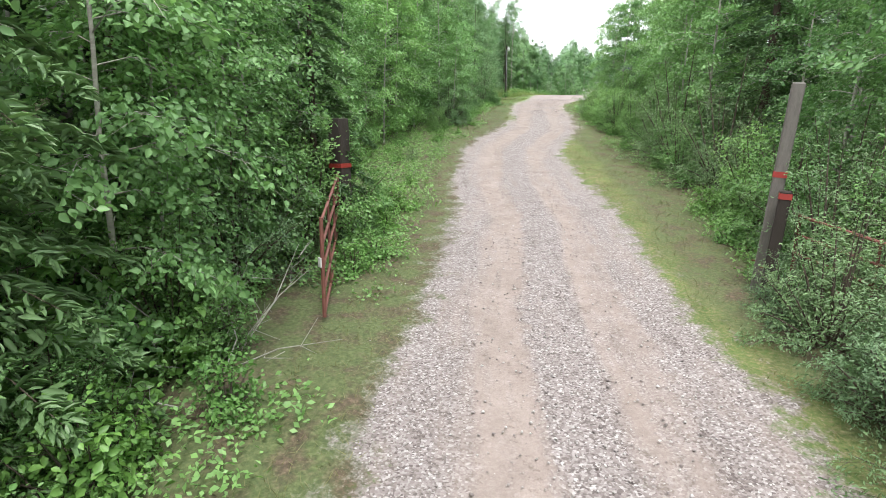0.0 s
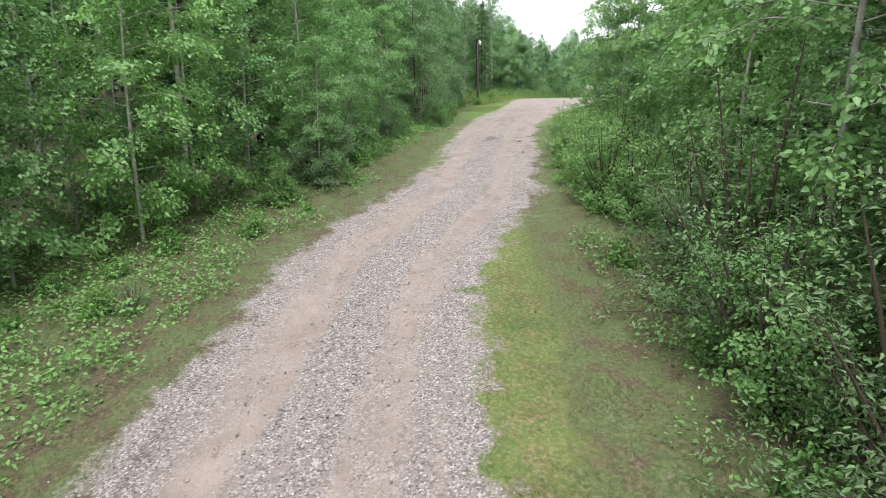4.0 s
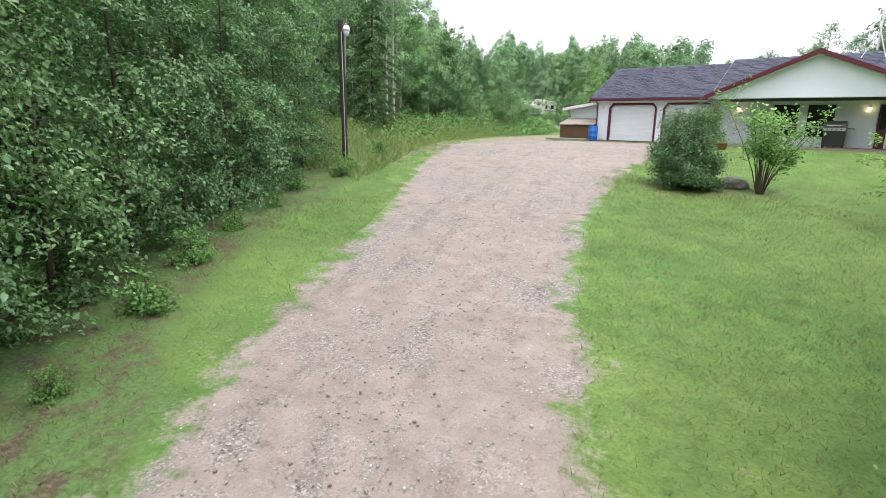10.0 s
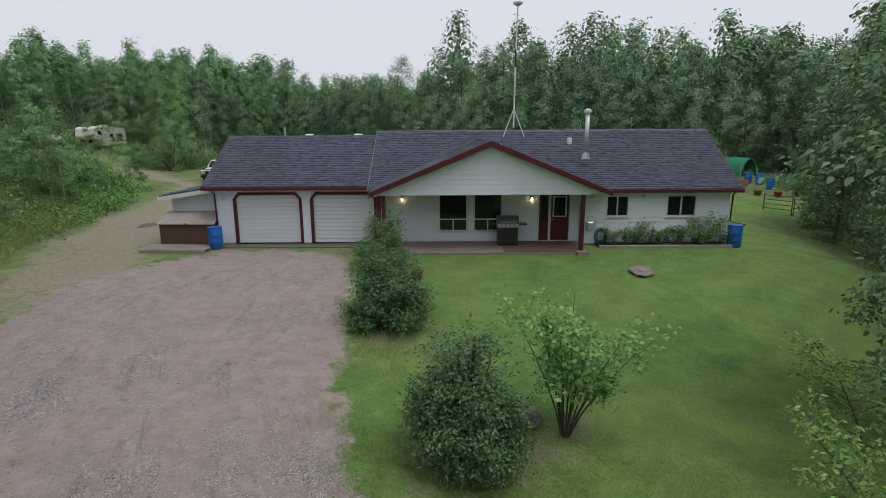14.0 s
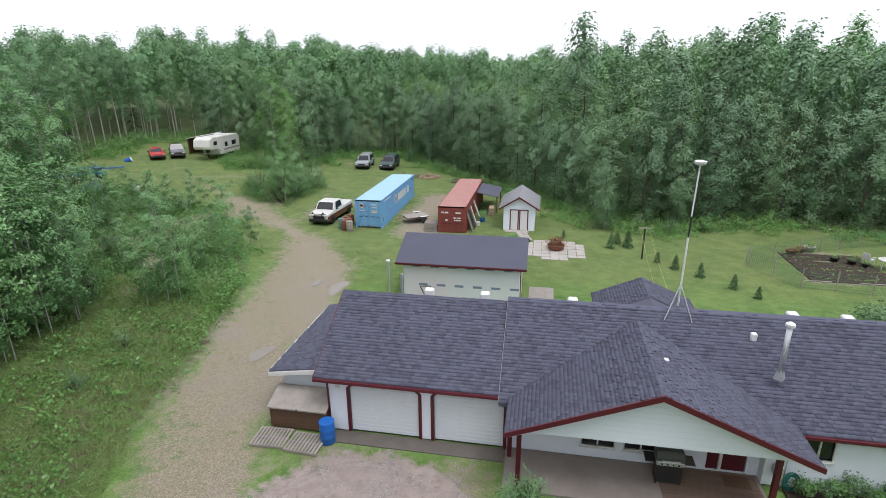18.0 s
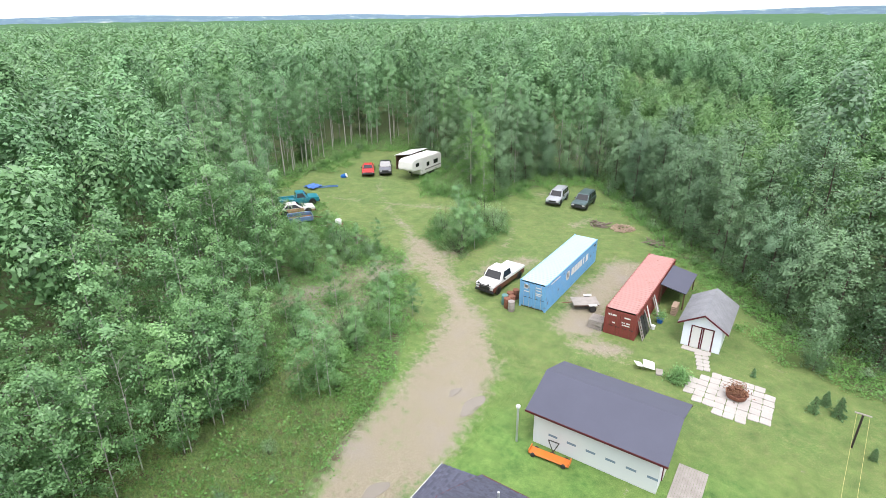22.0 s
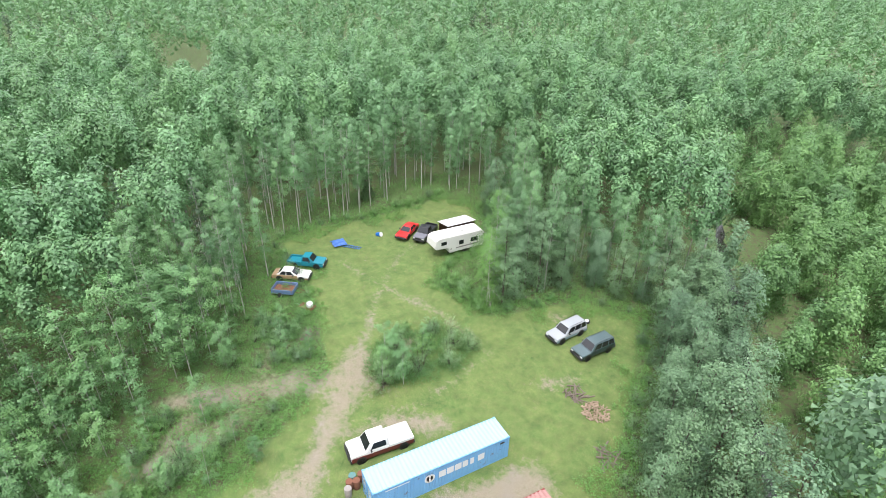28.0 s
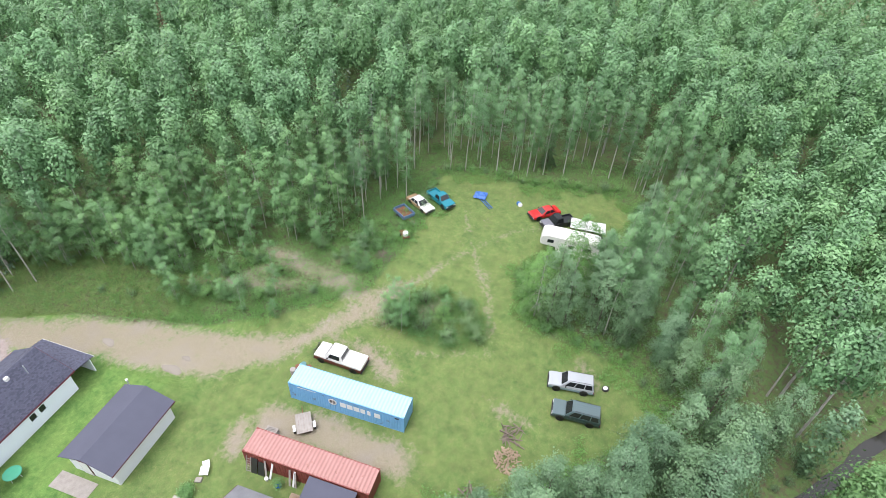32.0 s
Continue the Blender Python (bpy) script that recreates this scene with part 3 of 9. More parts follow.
def branched(seed, height, radius, bare, limbs, twigs, per, leaf, trunk_r=None, bush=False, rise=0.7, droop=0.35, loose=1.0, bend=0.18, kind="oval", aspect=0.66, shape=2.2, hang=0.5, first=0.2):
    """A plant grown limb by limb: limbs off a swaying trunk (or stems from one foot), twigs off the limbs, leaves in sprays along the twigs."""
    rng = np.random.default_rng(seed)
    k = 8
    h = np.linspace(0, 1, k)
    sway = np.cumsum(rng.normal(0, bend / k, (k, 2)), 0) * h[:, None] * height * 0.25
    spine = np.column_stack([sway, h * height])
    r0 = trunk_r or height * 0.010
    wood = []
    q = (np.arange(limbs) + rng.uniform(0, 1, limbs)) / limbs
    az = np.arange(limbs) * 2.4 + rng.normal(0, 0.5, limbs)
    H = np.stack([np.cos(az), np.sin(az), 0 * az], 1)
    if bush:
        el = np.radians(14 + 74 * rng.permutation(q) ** 0.8)
        ln = rng.uniform(0.68, 1.1, limbs) / np.sqrt((np.cos(el) / radius) ** 2 + (np.sin(el) / height) ** 2)
        base = H * rng.uniform(0, 0.12, (limbs, 1)) * radius
        out, up, sag = ln * np.cos(el), ln * np.sin(el) * 1.1, ln * np.cos(el) * droop * 0.5
    else:
        wood.append(tube(spine, r0 * (1 - 0.88 * h) + 0.004, 7))
        prof = np.minimum(1, 0.42 + q / 0.32 * 0.58) * np.sqrt(np.clip(1 - q ** shape, 0, 1))
        ln = radius * (prof * rng.uniform(0.5, 1.15, limbs) + 0.1)
        z = (bare + (1 - bare) * q * 0.96) * height
        base = np.stack([np.interp(z, spine[:, 2], spine[:, 0]), np.interp(z, spine[:, 2], spine[:, 1]), z], 1)
        out, up, sag = ln, ln * rise * (0.45 + 0.9 * q), ln * droop

    def on_limb(u):
        p = base[:, None] + H[:, None] * (out[:, None] * u)[..., None]
        p[..., 2] += up[:, None] * u - sag[:, None] * u * u
        return p
    us = np.linspace(0, 1, 4)
    pts = on_limb(np.tile(us, (limbs, 1)))
    for i in range(limbs):
        rr = (0.018 + 0.008 * ln[i]) if bush else max(0.008, r0 * 0.34 * (1 - 0.6 * q[i]))
        wood.append(tube(pts[i], rr * np.array([1, 0.72, 0.45, 0.12]), 4))
    u = first + (1 - first) * (np.arange(twigs)[None] + rng.uniform(0, 1, (limbs, twigs))) / twigs
    at = on_limb(u)
    T = on_limb(u + 0.02) - at
    T /= np.linalg.norm(T, axis=2, keepdims=True)
    side = np.cross(T, np.array([0, 0, 1.0]))
    side /= np.linalg.norm(side, axis=2, keepdims=True) + 1e-6
    sign = np.where(np.arange(twigs) % 2, 1, -1)[None, :, None]
    D = T * rng.uniform(0.3, 0.9, (limbs, twigs, 1)) + side * sign * rng.uniform(0.4, 1.0, (limbs, twigs, 1)) + rng.normal(0, 0.32, (limbs, twigs, 3))
    D /= np.linalg.norm(D, axis=2, keepdims=True)
    tl = np.maximum(0.12, ln[:, None] * rng.uniform(0.22, 0.52, (limbs, twigs)) * (1.15 - 0.5 * u))
    ends = at + D * tl[..., None]
    ends[..., 2] -= 0.3 * droop * tl
    if kind == "oval":
        for i in range(limbs):
            for j in range(0, twigs):
                wood.append(tube([at[i, j], ends[i, j]], [0.005, 0.002], 3))
    v = rng.uniform(0.12, 1.06, (limbs, twigs, per))
    c = at[:, :, None] + D[:, :, None] * (tl[..., None] * v)[..., None] + np.clip(rng.normal(0, 1, (limbs, twigs, per, 3)), -1.8, 1.8) * leaf * loose
    c[..., 2] -= 0.3 * droop * tl[..., None] * v * v
    c = c.reshape(-1, 3)
    c[:, 2] = np.maximum(c[:, 2], rng.uniform(0.03, 0.2, len(c)))
    n = len(c)
    # leaves turn outward from the crown, towards the light
    low = 0.0 if bush else bare * height
    mid = low + 0.42 * (height - low)
    axis = np.stack([np.interp(c[:, 2], spine[:, 2], spine[:, g]) for g in (0, 1)], 1) * (0 if bush else 1)
    out_n = np.column_stack([(c[:, :2] - axis) / radius ** 2 * 1.6, (c[:, 2] - mid) / (0.5 * (height - low)) ** 2 * 1.6])
    out_n /= np.linalg.norm(out_n, axis=1, keepdims=True) + 1e-6
    facing = rng.normal(0, 0.42 if kind == "oval" else 0.3, (n, 3)) + (np.array([0, 0, 0.5]) + out_n * 0.35 if kind == "oval" else np.array([0, 0, 0.25]) + out_n)
    d = np.repeat(D.reshape(-1, 3), per, 0) + rng.normal(0, 0.5, (n, 3)) + np.array([0, 0, -hang])
    if kind == "tri":
        return joined(wood), leaf_tris(c, leaf, rng, facing=facing)
    if kind == "quad":
        return joined(wood), leaf_quads(c, leaf, rng, facing=facing, aspect=aspect)
    return joined(wood), leaf_ovals(c, leaf, rng, facing, d, aspect)


def conifer(seed, height, radius, leaves, leaf, tris=False):
    """A spruce: tiers of drooping flat boughs, each a fan of short sprays."""
    rng = np.random.default_rng(seed)
    spine = np.column_stack([np.zeros(4), np.zeros(4), np.linspace(0, height, 4)])
    wood = [tube(spine, height * 0.012 * np.array([1, 0.7, 0.4, 0.05]), 7)]
    boughs = max(56, int(height * (9 if not tris else 5)))
    q = (np.arange(boughs) + rng.uniform(0, 1, boughs)) / boughs
    a = np.arange(boughs) * 2.4 + rng.normal(0, 0.3, boughs)
    ln = (radius * (1 - q) ** 0.8 + 0.08) * rng.uniform(0.7, 1.12, boughs)
    share = ln / ln.sum()
    k = rng.choice(boughs, leaves, p=share)
    u = rng.uniform(0.12, 1, leaves) ** 0.8
    w = rng.uniform(-1, 1, leaves) * 0.34 * (1.15 - u) * ln[k]
    H = np.stack([np.cos(a), np.sin(a), 0 * a], 1)
    S = np.stack([-np.sin(a), np.cos(a), 0 * a], 1)
    z = (0.05 + 0.93 * q) * height
    c = H[k] * (ln[k] * u)[:, None] + S[k] * w[:, None]
    c[:, 2] = z[k] + ln[k] * (0.12 * u - 0.5 * u * u + 0.12 * np.maximum(0, u - 0.7)) - 0.25 * np.abs(w) + rng.normal(0, 0.03, leaves)
    c[:, 2] = np.maximum(c[:, 2], 0.05)
    if tris:
        return joined(wood), leaf_tris(c, leaf, rng, 0.55, facing=np.array([0, 0, 0.9]) + 0.5 * H[k] + rng.normal(0, 0.4, (leaves, 3)))
    for i in range(0, boughs, 2):
        tip = H[i] * ln[i] + np.array([0, 0, z[i] - 0.34 * ln[i]])
        mid = H[i] * ln[i] * 0.5 + np.array([0, 0, z[i] - 0.06 * ln[i]])
        wood.append(tube([(0, 0, z[i]), mid, tip], [0.014, 0.009, 0.003], 4))
    d = H[k] + S[k] * (np.sign(w) * 0.8)[:, None] + rng.normal(0, 0.3, (leaves, 3)) + np.array([0, 0, -0.25])
    return joined(wood), leaf_ovals(c, leaf, rng, np.array([0, 0, 0.8]) + rng.normal(0, 0.4, (leaves, 3)), d, 0.3)


def plant_proto(name, arrays, bark, leaf, label, category, group=""):
    """A plant that stands far below the ground sheet's reach is never kept: the first copy is moved into place."""
    (wv, wf), (lv, lf) = arrays
    base = new(name)
    for nm, v, f, mt in (("trunk", wv, wf, bark), ("crown", lv, lf, leaf)):
        me = mesh_arrays(name + "_" + nm, v, f)
        me.materials.append(mt)
        ob = new(nm, me)
        ob.parent = base
    return tagged(base, label, category, group)


class Stock:
    """Plants of one kind: the first placing moves the proto, later ones copy it."""
    def __init__(self, *protos):
        self.protos, self.used, self.open_spot = list(protos), [False] * len(protos), None

    def put(self, i, x, y, rz, size, dz=-0.05):
        if self.open_spot and self.open_spot[0] < x < self.open_spot[1] and self.open_spot[2] < y < self.open_spot[3]:
            return None
        i %= len(self.protos)
        p = self.protos[i]
        m = Matrix.LocRotScale((x, y, land_z(x, y) + dz), Euler((0, 0, rz)), None)
        if not self.used[i]:
            self.used[i] = True
            p.matrix_basis = m
            ob = p
        else:
            ob = copy_thing(p, m)
        ob.scale = (size, size, size)
        return ob

    def drop_unused(self):
        for p, u in zip(self.protos, self.used):
            if not u:
                for o in (*p.children_recursive, p):
                    bpy.data.objects.remove(o)


def merged(name, plants, mats, label, category):
    """Many plants as one object of kind stuff. plants: (arrays, x, y, turn, size, material index) rows."""
    vs, fs, mi, tn, n = [], [], [], [], 0
    rng = np.random.default_rng(len(plants))
    for (v, f), x, y, z, rz, s, k in plants:
        tn.append(np.full(len(v), rng.random(), np.float32))
        c, sn = math.cos(rz) * s, math.sin(rz) * s
        q = np.empty_like(v)
        q[:, 0] = v[:, 0] * c - v[:, 1] * sn + x
        q[:, 1] = v[:, 0] * sn + v[:, 1] * c + y
        q[:, 2] = v[:, 2] * s + z
        vs.append(q)
        fs.append(f + n)
        mi.append(np.full(len(f), k, np.int32))
        n += len(v)
    me = mesh_arrays(name, np.concatenate(vs), np.concatenate(fs))
    for mt in mats:
        me.materials.append(mt)
    me.polygons.foreach_set("material_index", np.concatenate(mi))
    me.attributes.new("tone", "FLOAT", "POINT").data.foreach_set("value", np.concatenate(tn))
    return tagged(new(name, me), label, category, kind="stuff")


def scatter(rng, x0, x1, y0, y1, step, jitter=0.42):
    gx, gy = np.meshgrid(np.arange(x0, x1, step), np.arange(y0, y1, step))
    gx = gx.ravel() + rng.uniform(-jitter, jitter, gx.size) * step
    gy = gy.ravel() + rng.uniform(-jitter, jitter, gy.size) * step
    return gx, gy



CREEK = [(7, 56, 0.45), (0, 63.4, 0.45), (-5.9, 69.7, 0.6), (-12.4, 76.8, 0.6), (-18.7, 82.4, 0.65), (-28.7, 93.5, 0.6), (-33, 104, 0.6)]


M_CREEKSIDE = leafy("creekside_willow_leaves", (0.06, 0.14, 0.048), (0.235, 0.43, 0.16), 0.26)
# darker than near leaves: shade between crowns is put into the base colour
M_CANOPY = leafy("distant_canopy_with_gap_shade", (0.03, 0.07, 0.035), (0.12, 0.21, 0.11), 0.0, 0.05)
M_CANOPY.node_tree.nodes["Principled BSDF"].inputs["Roughness"].default_value = 1.0
M_CANOPY.node_tree.nodes["Principled BSDF"].inputs["Specular IOR Level"].default_value = 0.0


def build_woods():
    rng = np.random.default_rng(11)
    # middle-distance trees, each a trunk and a crown of clumps
    mids = [branched(100 + i, h, r, b, 28, 5, 12, 0.27, trunk_r=0.07, rise=0.5, droop=0.3, loose=1.3, kind="tri", shape=1.6) for i, (h, r, b) in enumerate(
        [(14.2, 1.75, 0.42), (12.6, 1.7, 0.38), (15.2, 1.85, 0.46), (11.0, 1.6, 0.32), (13.6, 1.65, 0.42)])]
    deeps = [branched(120 + i, h, 1.85, 0.55, 20, 5, 9, 0.34, rise=0.5, droop=0.3, loose=1.3, kind="tri", shape=1.5) for i, h in enumerate((14.2, 12.4, 15.8, 11.2, 13.6))]
    lows = [branched(140 + i, 12.2, 2.0, 0.10, 36, 5, 9, 0.29, rise=0.5, droop=0.3, loose=1.2, kind="tri", shape=0.9) for i in range(3)]
    domes = [branched(150 + i, h, 2.1, 0.05, 44, 5, 13, 0.23, rise=0.5, droop=0.3, loose=1.3, kind="tri", shape=2.6) for i, h in enumerate((8.5, 9.6, 7.4))]
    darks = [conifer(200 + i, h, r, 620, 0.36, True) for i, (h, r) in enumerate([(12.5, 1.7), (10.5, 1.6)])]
    x, y = scatter(rng, -140, 130, -100, 160, 3.2)
    d = inside(x, y, CLEAR)
    young = (x > -40) & (x < -6) & (y > -8) & (y < 30) & (d > -17)
    lane = (y < -12) & (d > -5.5)
    keep = (d < np.where(y > -12, -9.0, -2.2)) & (np.hypot(x + 15, y - 30) < 118) & ~young & ~lane & (off_line(x, y, CREEK) < -1.2) & (np.hypot((x + 133) / 26, (y - 27) / 7) > 1)
    rows, stems = [], []
    for px, py, dd in zip(x[keep], y[keep], d[keep]):
        k = int(rng.integers(0, 5))
        conif = rng.random() < (0.34 if px > 8 and py > 20 else (0.12 if py < -20 else 0.02))
        east = px > -16 and py > 18
        # light willows on the far side of the creek
        beyond = py > 50 and px > -40 and float(off_line(np.array(px), np.array(py), CREEK)) > -24 and py - 69.7 > -1.0 * (px + 5.9)
        conif = conif and not beyond
        if beyond and rng.random() < 0.35:
            continue
        arr = darks[k % 2] if conif else domes[k % 3] if beyond else (deeps[k] if dd < -11 else (lows[k % 3] if east else mids[k]))
        z, a, s = land_z(px, py) - 0.1, rng.uniform(0, 6.28), rng.uniform(0.8, 1.12) * (1.08 if px > 8 and py > 18 and not conif else 1.0)
        if dd > -13 and not east:
            stems.append((arr[0], px, py, z, a, s, 0))
        rows.append((arr[1], px, py, z, a, s, 2 if conif else 3 if beyond else (1 if east and dd > -18 else 0)))
    merged("woods", rows, [M_ASPEN, M_POPLAR, M_SPRUCE, M_CREEKSIDE], "dense green crowns of aspen and poplar woods", "forest")
    merged("tree_trunks", stems, [M_BARK_PALE], "pale slender trunks of the aspen woods", "forest")
    # far woods
    fars = [branched(300 + i, 14.0, 2.1, 0.52, 12, 3, 5, 0.52, rise=0.7, droop=0.3, loose=0.7, kind="tri", shape=1.3) for i in range(4)]
    fdark = [conifer(330 + i, 13, 2.0, 170, 0.7, True) for i in range(2)]
    x, y = scatter(rng, -340, 300, -260, 360, 4.9)
    r = np.hypot(x + 15, y - 30)
    meadow = np.hypot((x + 133) / 26, (y - 27) / 7) < 1
    keep = ((r > 116) & (r < 300) & (y > -40 - 0.5 * np.abs(x)) | (r > 116) & (r < 170)) & ~meadow
    rows = []
    for px, py in zip(x[keep], y[keep]):
        conif = noise.noise((px * 0.012, py * 0.012, 5.0)) > 0.33 and rng.random() < 0.6
        k = int(rng.integers(0, 4))
        rows.append(((fdark[k % 2] if conif else fars[k])[1], px, py, land_z(px, py) - 0.1, rng.uniform(0, 6.28), rng.uniform(0.7, 1.15), 1 if conif else 0))
    thin = [branched(310 + i, 14.0, 2.9, 0.5, 10, 3, 4, 0.8, rise=0.6, droop=0.3, loose=0.7, kind="tri", shape=1.3) for i in range(3)]
    x, y = scatter(rng, -480, 330, -80, 480, 6.6)
    r = np.hypot(x + 15, y - 30)
    for px, py in zip(x[(r > 298) & (r < 460)], y[(r > 298) & (r < 460)]):
        k = int(rng.integers(0, 3))
        conif = noise.noise((px * 0.012, py * 0.012, 5.0)) > 0.33 and rng.random() < 0.6
        rows.append(((fdark[k % 2] if conif else thin[k])[1], px, py, land_z(px, py) - 0.1, rng.uniform(0, 6.28), rng.uniform(0.75, 1.15), 1 if conif else 0))
    merged("far_woods", rows, [M_ASPEN, M_SPRUCE], "unbroken green forest reaching to the skyline", "forest")
    # the canopy beyond, as a rough sheet; its dark colour holds the crowns' shade
    ang = np.linspace(0, 2 * np.pi, 361)[:-1]
    rad = 440 * 1.05 ** np.arange(34)
    A, R = np.meshgrid(ang, rad)
    A = A + rng.uniform(-0.4, 0.4, A.shape) * (ang[1] - ang[0])
    X, Y = -15 + R * np.cos(A), 30 + R * np.sin(A)
    Z = land(X, Y) + 9 + rng.uniform(0, 5.5, X.shape)
    Z[0] = land(X[0], Y[0])
    idx = np.arange(X.size).reshape(X.shape)
    nxt = np.roll(idx, -1, 1)
    f = np.stack([idx[:-1], nxt[:-1], nxt[1:], idx[1:]], -1).reshape(-1, 4)
    me = mesh_arrays("canopy", np.stack([X, Y, Z], -1).reshape(-1, 3), f)
    me.materials.append(M_CANOPY)
    tagged(new("distant_canopy", me), "green treetops stretching to the horizon, shade of the gaps in their colour", "forest", kind="stuff")


def along(poly, step, closed=False):
    """Places every step along a polygon's edges, with the way outward (to the right of travel)."""
    out, rest = [], 0.0
    ends = list(zip(poly, poly[1:] + (poly[:1] if closed else [])))
    for (x0, y0), (x1, y1) in ends:
        ln = math.hypot(x1 - x0, y1 - y0)
        d = rest
        while d < ln:
            out.append((x0 + (x1 - x0) * d / ln, y0 + (y1 - y0) * d / ln, (y1 - y0) / ln, -(x1 - x0) / ln))
            d += step
        rest = d - ln
    return out


M_BRIGHT = leafy("bright_brush_leaves", (0.065, 0.165, 0.042), (0.235, 0.45, 0.125), 0.38, 0.8)
M_WEED = leafy("weed_leaves", (0.05, 0.13, 0.032), (0.165, 0.36, 0.09), 0.25, 0.5)
M_WALL = leafy("balsam_poplar_leaves", (0.06, 0.135, 0.06), (0.27, 0.46, 0.235), 0.45)
M_YOUNG = leafy("young_aspen_leaves", (0.06, 0.14, 0.052), (0.25, 0.465, 0.195), 0.26)
M_LANE = leafy("lane_aspen_leaves", (0.075, 0.17, 0.065), (0.33, 0.58, 0.245), 0.6)


def build_plants():
    rng = np.random.default_rng(23)
    shrub = Stock(*[plant_proto("shrub", branched(400 + i, h, r, 0, 30, 9, 30, lf, bush=True, droop=0.5, aspect=asp, loose=1.1), M_BARK_DARK, mt, lb, "bush", "bushes along the driveway")
                    for i, (h, r, lf, asp, mt, lb) in enumerate([
                        (2.6, 1.5, 0.075, 0.7, M_SHRUB, "bright green leafy bush beside the gravel driveway"), (3.6, 1.8, 0.07, 0.42, M_WILLOW, "grey-green willow bush beside the driveway"),
                        (3.2, 1.7, 0.075, 0.72, M_SHRUB, "broad green alder bush at the woods' edge"), (2.5, 1.5, 0.066, 0.42, M_WILLOW, "low grey-green willow bush at the woods' edge")])])
    tall = Stock(*[plant_proto("aspen_tree", branched(420 + i, h, r, b, 34, 7, 36, 0.088, trunk_r=tr, rise=0.55, droop=0.5, aspect=0.74, loose=1.15), M_BARK_PALE, M_LANE,
                               lb, "tree", "trees along the driveway")
                   for i, (h, r, b, tr, lb) in enumerate([(8.5, 2.0, 0.10, 0.05, "young aspen with pale stem and layered sprays of leaves"), (6.6, 1.75, 0.08, 0.04, "young poplar with drooping leafy branches"),
                                                          (11.5, 1.9, 0.30, 0.085, "slender aspen tree with bare pale lower trunk")])])
    spruce = Stock(*[plant_proto("spruce_tree", conifer(440 + i, h, r, 9000, 0.19), M_BARK_DARK, M_LIT_SPRUCE, "dark green spruce tree standing among the aspens", "tree", "spruces along the driveway")
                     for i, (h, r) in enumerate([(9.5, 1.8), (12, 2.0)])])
    wall = Stock(*[plant_proto("poplar_tree", branched(430 + i, h, 2.1, 0.02, 46, 7, 32, 0.10, trunk_r=0.07, rise=0.4, droop=0.6, aspect=0.66, loose=1.3, shape=1.3), M_BARK_DARK, M_WALL,
                               "dense dark poplar leafed to the ground beside the driveway", "tree", "poplars along the driveway") for i, h in enumerate((8.0, 9.5))])
    edge = Stock(*[plant_proto("aspen_tree", branched(460 + i, h, r, b, 30, 6, 20, 0.145, trunk_r=0.085, rise=0.5, droop=0.35, kind="quad", loose=1.3, shape=1.6), M_BARK_PALE, M_ASPEN,
                               "aspen tree with pale trunk at the clearing's edge", "tree", "aspens round the clearing")
                   for i, (h, r, b) in enumerate([(13.2, 1.7, 0.38), (14.2, 1.8, 0.42), (11.5, 1.6, 0.30)])])
    poplar = Stock(*[plant_proto("poplar_tree", branched(480 + i, h, r, 0.03, 52, 7, 15, 0.16, rise=0.45, droop=0.35, kind="quad", loose=1.3, shape=1.1), M_BARK_DARK, M_POPLAR,
                                 "full grey-green poplar tree leafed to the ground", "tree", "poplars behind the yard")
                     for i, (h, r) in enumerate([(9.5, 2.3), (11, 2.5), (8, 2.2)])])
    young = Stock(*[plant_proto("aspen_sapling", branched(500 + i, h, r * 1.3, 0.16, 22, 6, 19, 0.125, trunk_r=0.03, rise=0.7, droop=0.4, kind="quad"), M_BARK_PALE, M_YOUNG,
                                "young aspen with thin pale stem and light green leaves", "tree", "young aspens beside the track")
                    for i, (h, r) in enumerate([(6.5, 1.2), (5.2, 1.1), (7.6, 1.3)])])
    bushy = Stock(*[plant_proto("willow_bush", branched(520 + i, h, r, 0, 18, 6, 13, 0.105, bush=True, kind="quad"), M_BARK_DARK, (M_SHRUB, M_WILLOW)[i],
                                "leafy green bush in rough grass", "bush", "bushes round the clearing") for i, (h, r) in enumerate([(1.9, 1.2), (2.6, 1.3)])])

    brush = Stock(*[plant_proto("brush", branched(540 + i, h, 0.6, 0, 14, 5, 12, 0.088, bush=True, aspect=0.7), M_BARK_DARK, M_BRIGHT,
                                "low bright green brush on the verge", "bush", "low brush along the driveway") for i, h in enumerate((0.9, 1.2))])

    def keep_off(x, y, r):
        return off_line(np.array(x), np.array(y), GRAVEL) < -r

    # the lane: bushes first, then slender trees and spruces behind
    right, left = CLEAR[0:8], CLEAR[41:53]
    for side, poly in ((0, right), (1, left)):
        for n, (x, y, nx, ny) in enumerate(along(poly, 1.7)):
            o = rng.uniform(0.5, 1.4) + (1.3 if not side and y > -44 else 0.2)
            px, py = x + nx * o, y + ny * o
            if keep_off(px, py, 1.6) and not (side and (y < -58 or y > -34)) and not (not side and y > -36.8):
                low = side and (-58 < y < -47)
                if side and rng.random() < 0.12:
                    continue
                shrub.put(int(rng.integers(0, 4)), px, py, rng.uniform(0, 6.28), rng.uniform(0.14, 0.3) if low else rng.uniform(0.35, 0.8) if side or y > -44 else rng.uniform(0.6, 1.0))
